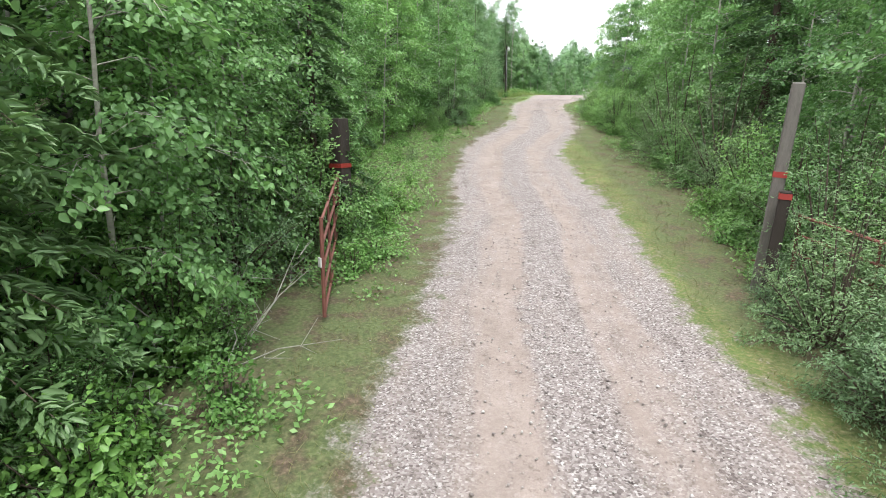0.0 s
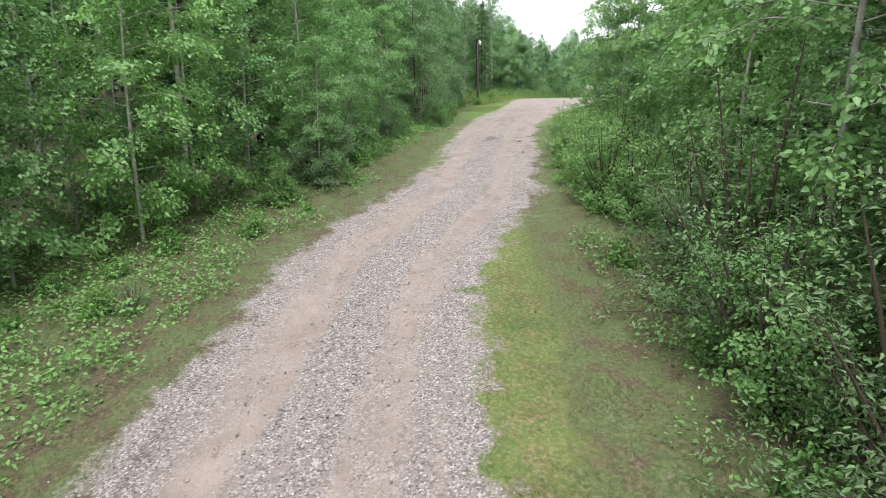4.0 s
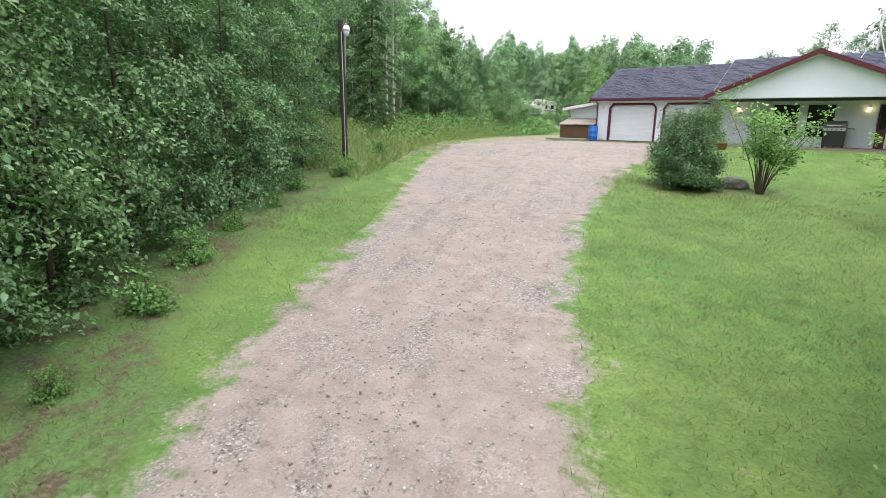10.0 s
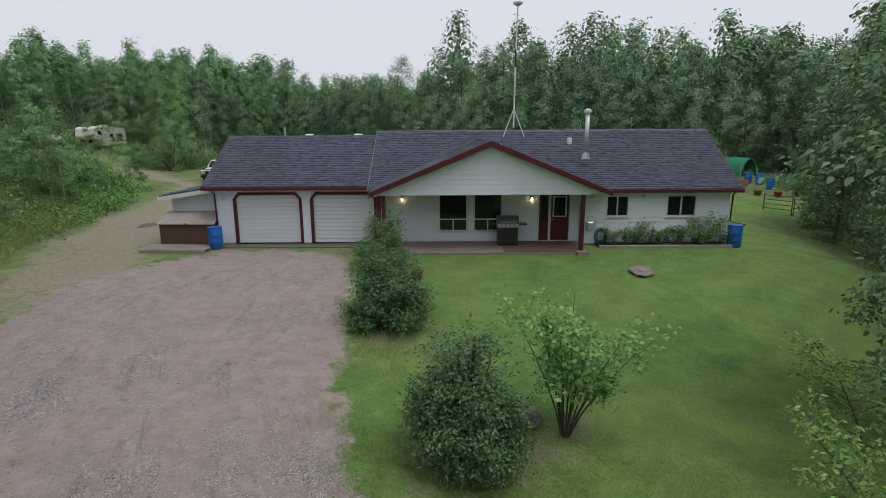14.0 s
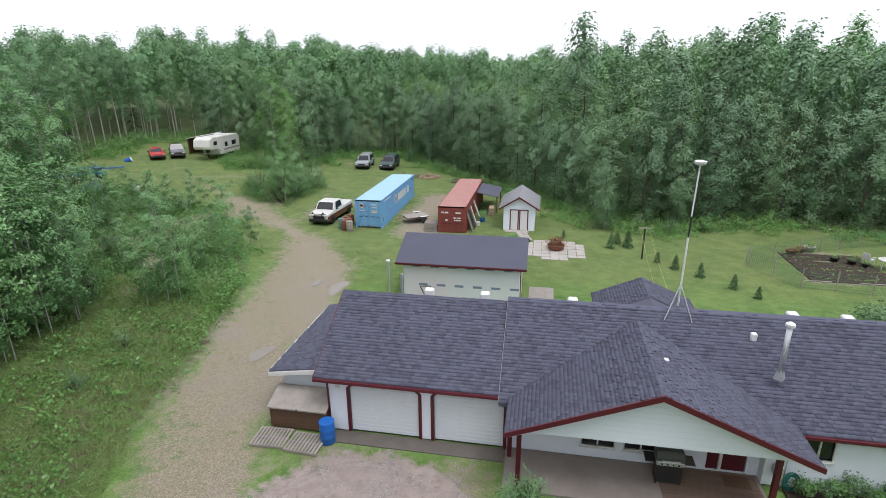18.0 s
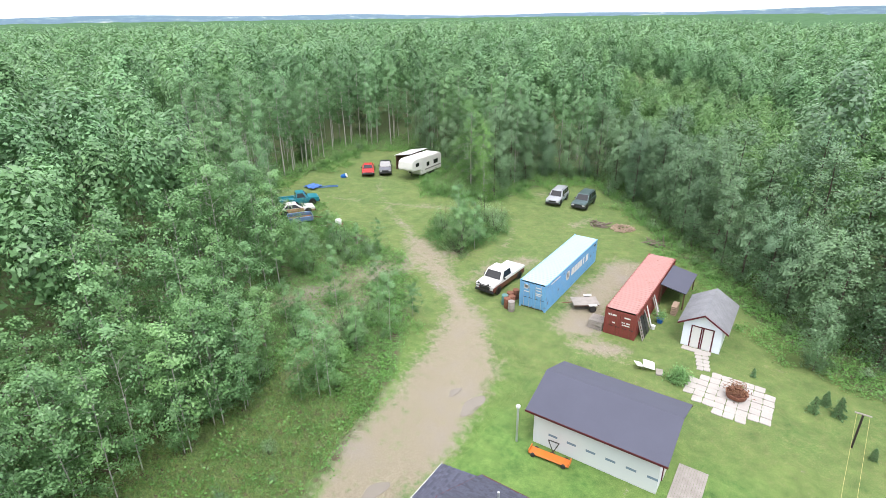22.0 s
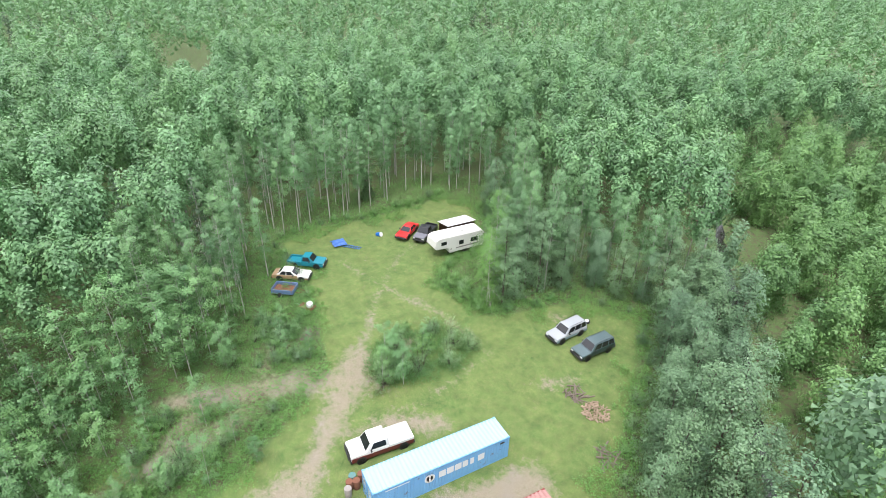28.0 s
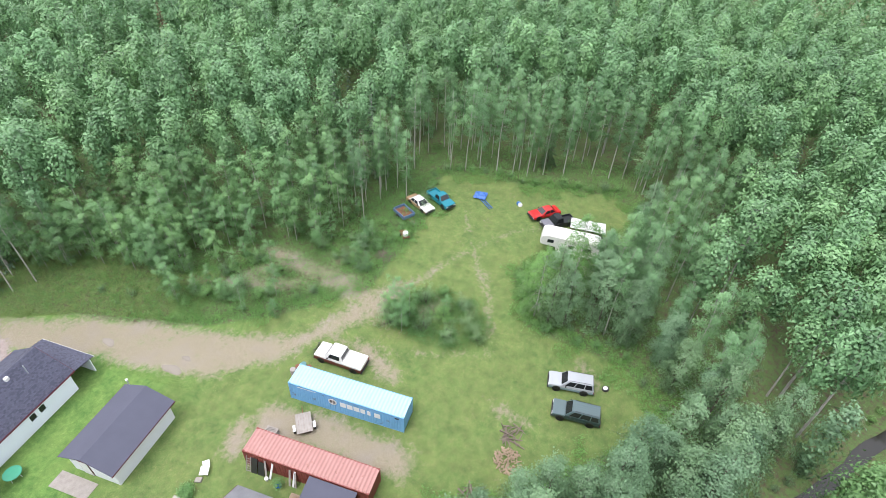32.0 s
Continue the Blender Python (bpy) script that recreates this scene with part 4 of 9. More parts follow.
        for n, (x, y, nx, ny) in enumerate(along(poly, 1.9)):
            o = rng.uniform(2.0, 3.4) + (2.2 if not side and y > -39 else 0.7 if not side and y > -44 else 0) + (1.5 if side and -58 < y < -48.5 else 0)
            px, py = x + nx * o, y + ny * o
            if not keep_off(px, py, 2.6) or y < -66 or (side and y > -34):
                continue
            dark = rng.random() < ((0.12 if side else 0.08) if y < -40 else 0.03)
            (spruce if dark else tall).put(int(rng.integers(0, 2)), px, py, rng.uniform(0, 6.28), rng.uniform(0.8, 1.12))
        for n, (x, y, nx, ny) in enumerate(along(poly, 2.3)):
            o = rng.uniform(4.4, 7)
            px, py = x + nx * o, y + ny * o
            if keep_off(px, py, 3.5):
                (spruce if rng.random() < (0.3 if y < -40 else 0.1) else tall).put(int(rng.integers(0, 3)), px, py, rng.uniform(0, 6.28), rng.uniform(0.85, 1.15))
    for n, (x, y, nx, ny) in enumerate(along([(0.4, -20.4), (3, -24), (6.2, -28.3), (11.2, -33), (12.6, -34.6)], 1.9)):
        for o, s in ((rng.uniform(1.2, 1.7), rng.uniform(0.7, 0.85)), (rng.uniform(3.0, 4.2), rng.uniform(0.95, 1.15))):
            wall.put(n, x + nx * o, y + ny * o, rng.uniform(0, 6.28), s)
    for n in range(34):
        x, y = 20.9 + rng.uniform(-0.9, 2.6), -35.6 + rng.uniform(-2.6, 2.2)
        if off_line(np.array(x), np.array(y), GRAVEL) < -1.5 and float(inside(x, y, CLEAR)) < 0.2:
            brush.put(n, x, y, rng.uniform(0, 6.28), rng.uniform(0.7, 1.05))
    # no trees on the grass round the camper
    for st in (edge, poplar, spruce):
        st.open_spot = (-37.0, -25.3, 44.0, 53.8)
    # single bushes and saplings close to the verges
    for i, x, y, s in ((0, 24.3, -39.2, 0.62), (2, 23.4, -38.1, 0.55), (0, 25.4, -40.2, 0.66), (3, 22.4, -37.3, 0.5), (2, 26.6, -41.3, 0.6), (0, 12.4, -34.7, 0.5), (2, 11.4, -33.7, 0.42), (0, 27.6, -41.6, 0.7)):
        shrub.put(i, x, y, rng.uniform(0, 6.28), s)
    for x, y, s in ((18.5, -43.4, 0.62), (15.9, -40.0, 0.5), (20.2, -45.3, 0.6), (20.6, -33.9, 0.36), (17.0, -42.2, 0.7)):
        tall.put(1, x, y, rng.uniform(0, 6.28), s)
    # the corner where the lane meets the lawn
    for i, x, y, s in ((1, 17.9, -28.5, 0.85), (1, 18.9, -29.7, 1.0), (2, 18.4, -26.6, 0.9), (0, 19.8, -28.2, 1.0), (1, 20.6, -31.2, 1.0), (2, 19.2, -24.4, 0.9)):
        tall.put(i, x, y, rng.uniform(0, 6.28), s)
    for i, x, y, s in ((3, 17.6, -28.2, 0.32), (1, 18.3, -29.4, 0.42), (0, 19.0, -30.8, 0.45), (2, 17.9, -27.2, 0.3), (3, 19.2, -28.6, 0.6)):
        shrub.put(i, x, y, rng.uniform(0, 6.28), s)
    # tall aspens where the lane opens out
    for x, y, nx, ny in along(CLEAR[38:43], 2.1):
        for o in ((rng.uniform(6.5, 8.5), rng.uniform(9, 12)) if y > -18.8 else (rng.uniform(1.6, 3.0), rng.uniform(4.0, 7.0))):
            if y > -18.8:
                young.put(int(rng.integers(0, 3)), x + nx * o, y + ny * o, rng.uniform(0, 6.28), rng.uniform(1.05, 1.4))
            else:
                (edge if o > 3.1 else tall).put(int(rng.integers(0, 3)), x + nx * o, y + ny * o, rng.uniform(0, 6.28), rng.uniform(0.85, 1.1))
    # by the gate
    for i, x, y, s in ((0, 34.6, -63.2, 0.5), (2, 33.2, -61.8, 0.6), (0, 36.2, -65.2, 0.55), (2, 34.5, -66, 0.7), (1, 31.2, -60.3, 0.9), (0, 32.2, -62.8, 0.8), (0, 37.3, -66.8, 0.5), (2, 35.6, -64.2, 0.4),
                       (0, 33.2, -64.4, 0.75), (2, 35.3, -67.4, 0.8), (0, 31.6, -61.6, 0.7), (0, 36.6, -63.6, 0.25), (0, 30.4, -58.4, 0.9), (2, 29.4, -57.2, 0.8),
                       (1, 38.6, -52.9, 0.75), (3, 39.7, -54.6, 0.8), (1, 40.6, -56.4, 0.85), (3, 42, -57.6, 0.9), (1, 37.6, -51.3, 0.8), (3, 39.0, -54.0, 0.55)):
        shrub.put(i, x, y, rng.uniform(0, 6.28), s)
    for i, x, y, s in ((1, 32.3, -61.6, 0.85), (0, 31.0, -62.0, 0.9), (1, 29.2, -59.8, 1.0), (0, 28.3, -57.5, 0.9), (1, 30.6, -60.0, 0.8), (0, 31.4, -64.0, 0.85)):
        tall.put(i, x, y, rng.uniform(0, 6.28), s)
    for i, x, y, s in ((0, 29.45, -57.75, 0.85), (1, 27.6, -61.5, 1.0)):
        spruce.put(i, x, y, rng.uniform(0, 6.28), s)
    # round the clearing
    west, north, east = CLEAR[29:35], CLEAR[24:29], CLEAR[13:24]
    for poly, stock, step, o0, o1 in ((west, edge, 2.3, 0.6, 2.4), (north, poplar, 3.0, 1.2, 2.4), (east, poplar, 2.9, 1.6, 3.4), (CLEAR[8:14], poplar, 3.2, 1.4, 3)):
        for x, y, nx, ny in along(poly, step):
            o = rng.uniform(o0, o1)
            if (x + nx * o < -31.2 and 44 < y + ny * o < 57) or (x + nx * o > -47.3 and 20 < y + ny * o < 33):
                continue
            stock.put(int(rng.integers(0, 3)), x + nx * o, y + ny * o, rng.uniform(0, 6.28), rng.uniform(0.8, 1.15))
    for poly, step in ((west, 2.0), (north, 2.4), (east, 3.2)):
        for x, y, nx, ny in along(poly, step):
            o = rng.uniform(-0.2, 0.8)
            bushy.put(int(rng.integers(0, 2)), x + nx * o, y + ny * o, rng.uniform(0, 6.28), rng.uniform(0.4, 0.85))
    # young growth west of the track
    x, y = scatter(rng, -41, -6, -9, 30, 2.35)
    d = inside(x, y, CLEAR)
    for px, py, dd in zip(x, y, d):
        bare = max(float(off_line(np.array(px), np.array(py), b)) for b in BARE[3:5] + BARE[-2:])
        if dd > -1.2 or bare > -0.9 or dd < -17.5:
            continue
        if dd > (-6.2 if py < 6.5 else -1.9) and py < 22:
            if rng.random() < (0.6 if py > 8 else 0.3):
                bushy.put(int(rng.integers(0, 2)), px, py, rng.uniform(0, 6.28), rng.uniform(0.15, 0.5))
            continue
        if py > 19 and px < -17 and dd > -6.5:
            if rng.random() < 0.55:
                bushy.put(int(rng.integers(0, 2)), px, py, rng.uniform(0, 6.28), rng.uniform(0.4, 0.95))
            continue
        open_ground = py > 11 and px > -31 and dd > -8
        roll = rng.random()
        if open_ground and roll < 0.86:
            if roll < 0.66:
                bushy.put(int(rng.integers(0, 2)), px, py, rng.uniform(0, 6.28), rng.uniform(0.4, 0.8))
        elif dd > -3 and roll < 0.6:
            bushy.put(int(rng.integers(0, 2)), px, py, rng.uniform(0, 6.28), rng.uniform(0.45, 0.9))
        else:
            (edge if px < -30 and roll > 0.5 else young).put(int(rng.integers(0, 3)), px, py, rng.uniform(0, 6.28), rng.uniform(0.8, 1.12) * (0.9 if px < -30 and roll > 0.5 else 0.72 if dd > -8.5 and py > 9 else 1.4 if dd < -10 and px < -22 else 1.1))
    # the belt of trees behind the first row, right round the yard
    x, y = scatter(rng, -70, 60, -12, 82, 3.0)
    d = inside(x, y, CLEAR)
    grown = (x > -40) & (x < -6) & (y > -8) & (y < 30)
    keep = (d < -2.4) & (d > -9.0) & ~grown & (off_line(x, y, CREEK) < -1.5) & (off_line(x, y, GRAVEL) < -4)
    for px, py, dd in zip(x[keep], y[keep], d[keep]):
        roll = rng.random()
        far_side = px > -16 and py > 18
        stock = spruce if roll < (0.16 if px > 8 and py > 20 else 0.02) else poplar if far_side else edge
        stock.put(int(rng.integers(0, 3)), px, py, rng.uniform(0, 6.28), rng.uniform(0.85, 1.1) * (1.15 if stock is poplar and dd < -5 else 0.9 if stock is edge and px > 10 else 0.95))
    # low brush between the young trees and the clearing
    x, y = scatter(rng, -34, -12, 13, 30, 1.7)
    d = inside(x, y, CLEAR)
    for px, py, dd in zip(x, y, d):
        if -9 < dd < -0.8 and py > 16 and rng.random() < 0.5 and max(float(off_line(np.array(px), np.array(py), b)) for b in BARE[-2:]) < -0.5:
            bushy.put(int(rng.integers(0, 2)), px, py, rng.uniform(0, 6.28), rng.uniform(0.3, 0.75))
    # clumps of suckers and willow between the track and the young trees
    for n, (x, y) in enumerate(((-13.7, 10.3), (-14.9, 13.0), (-16.2, 15.2), (-17.4, 17.5), (-19.2, 19.1), (-16.7, 6.9), (-16.9, 4.3), (-23.6, 19.5), (-26.4, 21.3), (-25.7, 24.1), (-27.9, 25.8), (-21.5, 22.2), (-20.7, 14.0), (-22.7, 16.8), (-18.9, 11.8), (-29.5, 27.6), (-30.6, 24.4), (-24.4, 26.6))):
        if max(float(off_line(np.array(x), np.array(y), b)) for b in BARE[-2:]) > -0.3:
            continue
        for q in range(2):
            bushy.put(n + q, x + rng.normal(-0.4, 0.6), y + rng.normal(0, 0.6), rng.uniform(0, 6.28), rng.uniform(0.6, 1.1))
        young.put(n, x + rng.normal(-0.5, 0.8), y + rng.normal(0, 0.8), rng.uniform(0, 6.28), rng.uniform(0.38, 0.6))
    for n, (x, y, s) in enumerate(((-15.8, 11.6, 0.62), (-14.9, 13.7, 0.71), (-14.2, 16.6, 0.80), (-20.3, 17.1, 0.89), (-14.9, 20.4, 0.62), (-17.5, 19.1, 0.71), (-12.9, 8.9, 0.80), (-13.8, 7.3, 0.89))):
        young.put(n, x, y, n * 1.7, s)
    # island of bushes in the clearing, the birch and the trees beside it
    for x, y, s in ((-18.6, 33.2, 0.95), (-20.2, 34.6, 0.7), (-22.4, 36, 0.75), (-24.3, 37.8, 0.6), (-21, 38.6, 0.8), (-18.6, 37.2, 0.75), (-18.2, 40.3, 0.7), (-20.6, 42, 0.8), (-19.2, 43.3, 0.6), (-23, 40.6, 0.6)):
        bushy.put(int(rng.integers(0, 2)), x, y, rng.uniform(0, 6.28), s * 1.6)
    young.put(2, -18.9, 33.7, 1.0, 0.95)
    young.put(1, -17.7, 34.9, 2.4, 1.0)
    young.put(0, -18.0, 32.9, 4.0, 0.8)
    young.put(0, -19.9, 35.0, 2.0, 0.85)
    young.put(1, -21.5, 38.9, 3.0, 0.62)
    birch = Stock(plant_proto("birch_tree", branched(590, 10.5, 3.1, 0.05, 60, 7, 20, 0.125, trunk_r=0.09, rise=0.35, droop=0.75, kind="quad", loose=1.2, shape=1.2), M_BARK_PALE, M_BRIGHT,
                              "light green birch with drooping twigs beside the camper", "tree"))
    birch.put(0, -24.7, 48.7, 0.7, 1.0)
    birch.put(0, -28.8, 52.2, 2.9, 1.2)
    for i, x, y, s in ((2, -26.4, 52.6, 0.8), (0, -24.2, 52.2, 0.9), (1, -26, 55, 1.0), (0, -30.5, 55, 1.0), (2, -33, 60, 1.0), (1, -28, 60, 1.0), (0, -24, 59, 1.05), (2, -22.5, 63, 1.0)):
        poplar.put(i, x, y, rng.uniform(0, 6.28), s)
    for x, y, s in ((-24.5, 47.4, 0.9), (-27, 46.6, 1.05), (-29.2, 46.4, 0.95), (-28.2, 47.8, 1.1), (-26.0, 48.2, 1.1), (-30.4, 47.6, 0.8), (-23, 50.5, 0.8), (-22.3, 54, 0.7)):
        bushy.put(0, x, y, rng.uniform(0, 6.28), s)
    poplar.put(2, 13.0, 30.2, 1.0, 0.72)
    # willows along the creek
    for side in (-1, 1):
        for x, y, nx, ny in along([(a, b) for a, b, c in CREEK], 1.8):
            o = side * rng.uniform(1.5, 2.3)
            bushy.put(int(rng.integers(0, 2)), x + nx * o, y + ny * o, rng.uniform(0, 6.28), rng.uniform(0.35, 0.6))
    # bright low brush on the verge by the gate
    for n in range(46):
        q = rng.random()
        x, y = 29.5 + 9.0 * q + rng.normal(0, 0.5), -56.6 - 10.6 * q + rng.normal(0, 0.5)
        if keep_off(x, y, 0.9) and not (30.5 < x < 36 and abs((x - 33.4) * 0.56 + (y + 59.8) * 0.83 + 0.4) < 1.1) and math.hypot(x - 34.2, y + 60.3) > 1.7:
            brush.put(n, x, y, rng.uniform(0, 6.28), rng.uniform(0.5, 1.15))
    for n, (x, y, s) in enumerate(((33.5, -63.3, 1.9), (34.4, -64.6, 1.5), (32.7, -62.2, 2.1), (33.2, -64.6, 2.0), (32.0, -63.2, 2.3))):
        brush.put(n, x, y, n * 1.3, s)
    for n in range(26):
        x, y = rng.uniform(32.6, 37.4), rng.uniform(-66.5, -60.6)
        if math.hypot(x - 34.3, y + 61.6) > 1.5 and keep_off(x, y, 1.0) and off_line(np.array(x), np.array(y), GRAVEL) > -5:
            brush.put(n, x, y, rng.uniform(0, 6.28), rng.uniform(0.4, 0.95))
    for i, x, y, s in ((3, 38.6, -55.2, 0.72), (1, 39.9, -56.1, 0.62), (3, 37.85, -54.65, 0.42), (3, 40.9, -57.0, 0.7), (3, 39.4, -55.9, 0.5), (1, 38.0, -53.2, 0.7), (3, 39.6, -56.6, 0.6), (1, 40.4, -57.6, 0.6)):
        shrub.put(i, x, y, rng.uniform(0, 6.28), s)
    for n, (x, y, nx, ny) in enumerate(along([p for p in left if -60 < p[1] < -42], 0.55)):
        o = rng.uniform(0.2, 4.6)
        if keep_off(x + nx * o, y + ny * o, 1.3):
            brush.put(n, x + nx * o, y + ny * o, rng.uniform(0, 6.28), rng.uniform(0.25, 0.6))
    for n, (x, y, nx, ny) in enumerate(along(right, 2.6) + along(left, 2.2)):
        o = rng.uniform(-0.2, 0.7)
        if keep_off(x + nx * o, y + ny * o, 1.1):
            brush.put(n, x + nx * o, y + ny * o, rng.uniform(0, 6.28), rng.uniform(0.3, 0.75))
    for st in (brush, wall, shrub, tall, spruce, edge, poplar, young, bushy):
        st.drop_unused()


def backdrop():
    """Hills with pale fields along the skyline, far off all round; their blue is painted haze."""
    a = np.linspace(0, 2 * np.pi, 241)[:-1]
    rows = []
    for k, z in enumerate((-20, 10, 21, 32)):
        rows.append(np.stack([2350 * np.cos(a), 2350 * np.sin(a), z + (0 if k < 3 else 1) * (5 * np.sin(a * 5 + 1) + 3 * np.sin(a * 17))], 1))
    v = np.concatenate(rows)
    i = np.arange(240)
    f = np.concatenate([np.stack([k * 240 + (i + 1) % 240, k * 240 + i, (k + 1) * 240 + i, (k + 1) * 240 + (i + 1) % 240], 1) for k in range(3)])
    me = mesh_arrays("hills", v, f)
    m, nt, b = blank("painted_haze_hills", 1.0)
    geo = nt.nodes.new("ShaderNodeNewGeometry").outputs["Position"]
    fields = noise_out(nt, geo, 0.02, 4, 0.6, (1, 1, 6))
    # the haze of distance is put into these blue-grey base colours
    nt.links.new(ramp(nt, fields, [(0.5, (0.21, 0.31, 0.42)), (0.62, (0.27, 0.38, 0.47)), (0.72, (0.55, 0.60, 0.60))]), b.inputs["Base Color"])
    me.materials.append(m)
    tagged(new("backdrop_hills", me), "hills with pale fields on the skyline, blue haze painted into their colour", "hills", kind="structure")


backdrop()


def dead_spruce(x, y, h):
    m, nt, b = blank("dead_brown_needles", 0.8)
    geo = nt.nodes.new("ShaderNodeNewGeometry").outputs["Position"]
    nt.links.new(ramp(nt, noise_out(nt, geo, 1.5, 4, 0.6), [(0.35, (0.09, 0.055, 0.028)), (0.65, (0.23, 0.145, 0.07))]), b.inputs["Base Color"])
    p = plant_proto("dead_spruce", conifer(590, h, 1.9, 2600, 0.24), M_BARK_DARK, m, "dead brown spruce standing in green woods", "tree")
    p.matrix_basis = pose(x, y, land_z(x, y) - 0.1)


dead_spruce(-53.0, -20.5, 17.5)


def dead_trees():
    for n, (x, y, h) in enumerate(((-47.5, 25.5, 12.5), (-44, 22.5, 11), (-52, 41, 13), (-36, 22, 11.5), (-51.5, 30, 12), (-40.5, 20.5, 9.5))):
        (v, f), leaves = broadleaf(560 + n, h, 1.3, 0.35, 26, 40, 0.1, trunk_r=0.09, upright=0.9)
        me = mesh_arrays("dead_tree", v, f)
        me.materials.append(M_BARK_PALE)
        tagged(new("dead_tree", me), "bare grey dead aspen among the leafy trees", "tree", "dead aspens").location = (x, y, land_z(x, y) - 0.1)


def build_undergrowth():
    """Low herbs, verge grass and loose stones."""
    rng = np.random.default_rng(31)

    def herbs(name, x, y, count, spread_r, height, leaf, mat, label):
        n = len(x)
        c = np.stack([np.repeat(x, count) + np.clip(rng.normal(0, spread_r, n * count), -2 * spread_r, 2 * spread_r), np.repeat(y, count) + np.clip(rng.normal(0, spread_r, n * count), -2 * spread_r, 2 * spread_r), np.zeros(n * count)], 1)
        c[:, 2] = land(c[:, 0], c[:, 1]) + np.abs(rng.normal(0.35, 0.3, n * count)) * np.repeat(rng.uniform(0.4, 1.1, n), count) * height
        v, f = leaf_quads(c, leaf, rng, 0.25)
        me = mesh_arrays(name, v, f)
        me.materials.append(mat)
        tagged(new(name, me), label, "undergrowth", kind="stuff")

    def wild_points(x0, x1, y0, y1, step, lo, hi):
        x, y = scatter(rng, x0, x1, y0, y1, step, 0.5)
        d = inside(x, y, CLEAR)
        k = (d < hi) & (d > lo) & (off_line(x, y, GRAVEL) < -0.7)
        return x[k], y[k]

    x, y = wild_points(-2, 50, -76, -12, 0.5, -6.0, 0.35)
    k = ~((y > -34) & (inside(x, y, CLEAR) > -1.2) & (x < 14)) & ((y < -49) | (rng.random(len(x)) < 0.5))
    x, y = x[k], y[k]
    k = np.hypot(x - 33.9, y + 60.1) > 1.5
    x, y = x[k], y[k]
    herbs("undergrowth", x, y, 64, 0.19, 0.5, 0.072, M_SHRUB, "low leafy plants covering the forest floor along the lane")
    x, y = wild_points(-58, 30, -14, 70, 0.85, -8, 0.5)
    k = ~((x > 14) & (y < 16) & (inside(x, y, CLEAR) > -1.5)) & ~((x > -17) & (x < 6) & (y < 9) & (rng.random(len(x)) < 0.75))
    x, y = x[k], y[k]
    herbs("undergrowth", x, y, 42, 0.36, 1.2, 0.15, M_WEED, "rank green weeds along the clearing's edge")
    x, y = wild_points(-46, -6, -10, 31.5, 0.75, -13, -0.1)
    k = (np.max([off_line(x, y, b) for b in BARE], axis=0) < -0.3) & ~((x > -17) & (y < 9) & (rng.random(len(x)) < 0.6))
    herbs("undergrowth", x[k], y[k], 46, 0.36, 0.9, 0.115, M_WEED, "mixed low weeds and suckers on disturbed ground")
    x, y = scatter(rng, -54, 40, -10, 66, 0.55, 0.5)
    d = inside(x, y, CLEAR)
    ragged = np.array([noise.noise((a * 0.35, b * 0.35, 2.0)) for a, b in zip(x, y)]) - 2.0 * ((x > 14) & (y < 16)) - 2.0 * ((x < 4) & (y < 4))
    k = (d > -0.8) & (d < 1.5 + 4.2 * ragged) & (off_line(x, y, GRAVEL) < -1.0) & (off_line(x, y, TRACK) < -0.5)
    herbs("undergrowth", x[k], y[k], 30, 0.24, 0.8, 0.14, M_WEED, "ragged bright weeds along the mown edge")
    t = rng.uniform(0, 6.28, 330)
    r = np.sqrt(rng.uniform(0, 1, 330))
    herbs("undergrowth", -20.8 + 4.0 * r * np.cos(t), 38.4 + 6.0 * r * np.sin(t), 40, 0.36, 1.6, 0.13, M_WEED, "weeds and brush on a mound in the clearing")

    def blades(name, x, y, ln, label, mat=M_GRASS):
        n = len(x)
        a = rng.uniform(0, 6.28, n)
        l = ln * rng.uniform(0.5, 1.5, n)
        z = land(x, y) - 0.01
        w = 0.003 + 0.022 * l
        tip = np.stack([x + rng.normal(0, 0.8, n) * l, y + rng.normal(0, 0.8, n) * l, z + 0.8 * l], 1)
        v = np.stack([np.stack([x - np.cos(a) * w, y - np.sin(a) * w, z], 1), np.stack([x + np.cos(a) * w, y + np.sin(a) * w, z], 1), tip], 1).reshape(-1, 3)
        me = mesh_arrays(name, v, np.arange(3 * n).reshape(n, 3))
        me.materials.append(mat)
        tagged(new(name, me), label, "grass", kind="stuff")

    n = 800000
    x, y = rng.uniform(-4, 44, n), rng.uniform(-68, -14, n)
    g = off_line(x, y, GRAVEL)
    k = (g < -0.05) & (inside(x, y, CLEAR) > -0.3) & (rng.random(n) < np.clip(0.25 - g * 0.5, 0.2, 1))
    blades("verge_grass", x[k], y[k], 0.08, "short green and straw-coloured grass on the driveway verges", M_VERGE)
    n = 260000
    x, y = rng.uniform(4, 27, n), rng.uniform(-26, -1.5, n)
    k = (off_line(x, y, GRAVEL) < -0.1) & (inside(x, y, CLEAR) > -0.5)
    blades("lawn_grass", x[k], y[k], 0.055, "mown green lawn grass")
    n = 60000
    x, y = rng.uniform(-52, 14, n), rng.uniform(18, 66, n)
    k = (off_line(x, y, TRACK) < -0.3) & (inside(x, y, CLEAR) > -0.5) & (np.max([off_line(x, y, b) for b in BARE], axis=0) < 0)
    blades("yard_grass", x[k], y[k], 0.12, "rough grass tufts in the back clearing")

    n = 150000
    x, y = rng.uniform(-18, 2, n), rng.uniform(-21, 12, n)
    d = inside(x, y, CLEAR)
    k = (d < 1.2) & (d > -9) & (off_line(x, y, TRACK) < -0.4) & (off_line(x, y, GRAVEL) < -0.6)
    blades("bank_grass", x[k], y[k], 0.34, "tall green grass on the bank beside the track")

    n = 260000
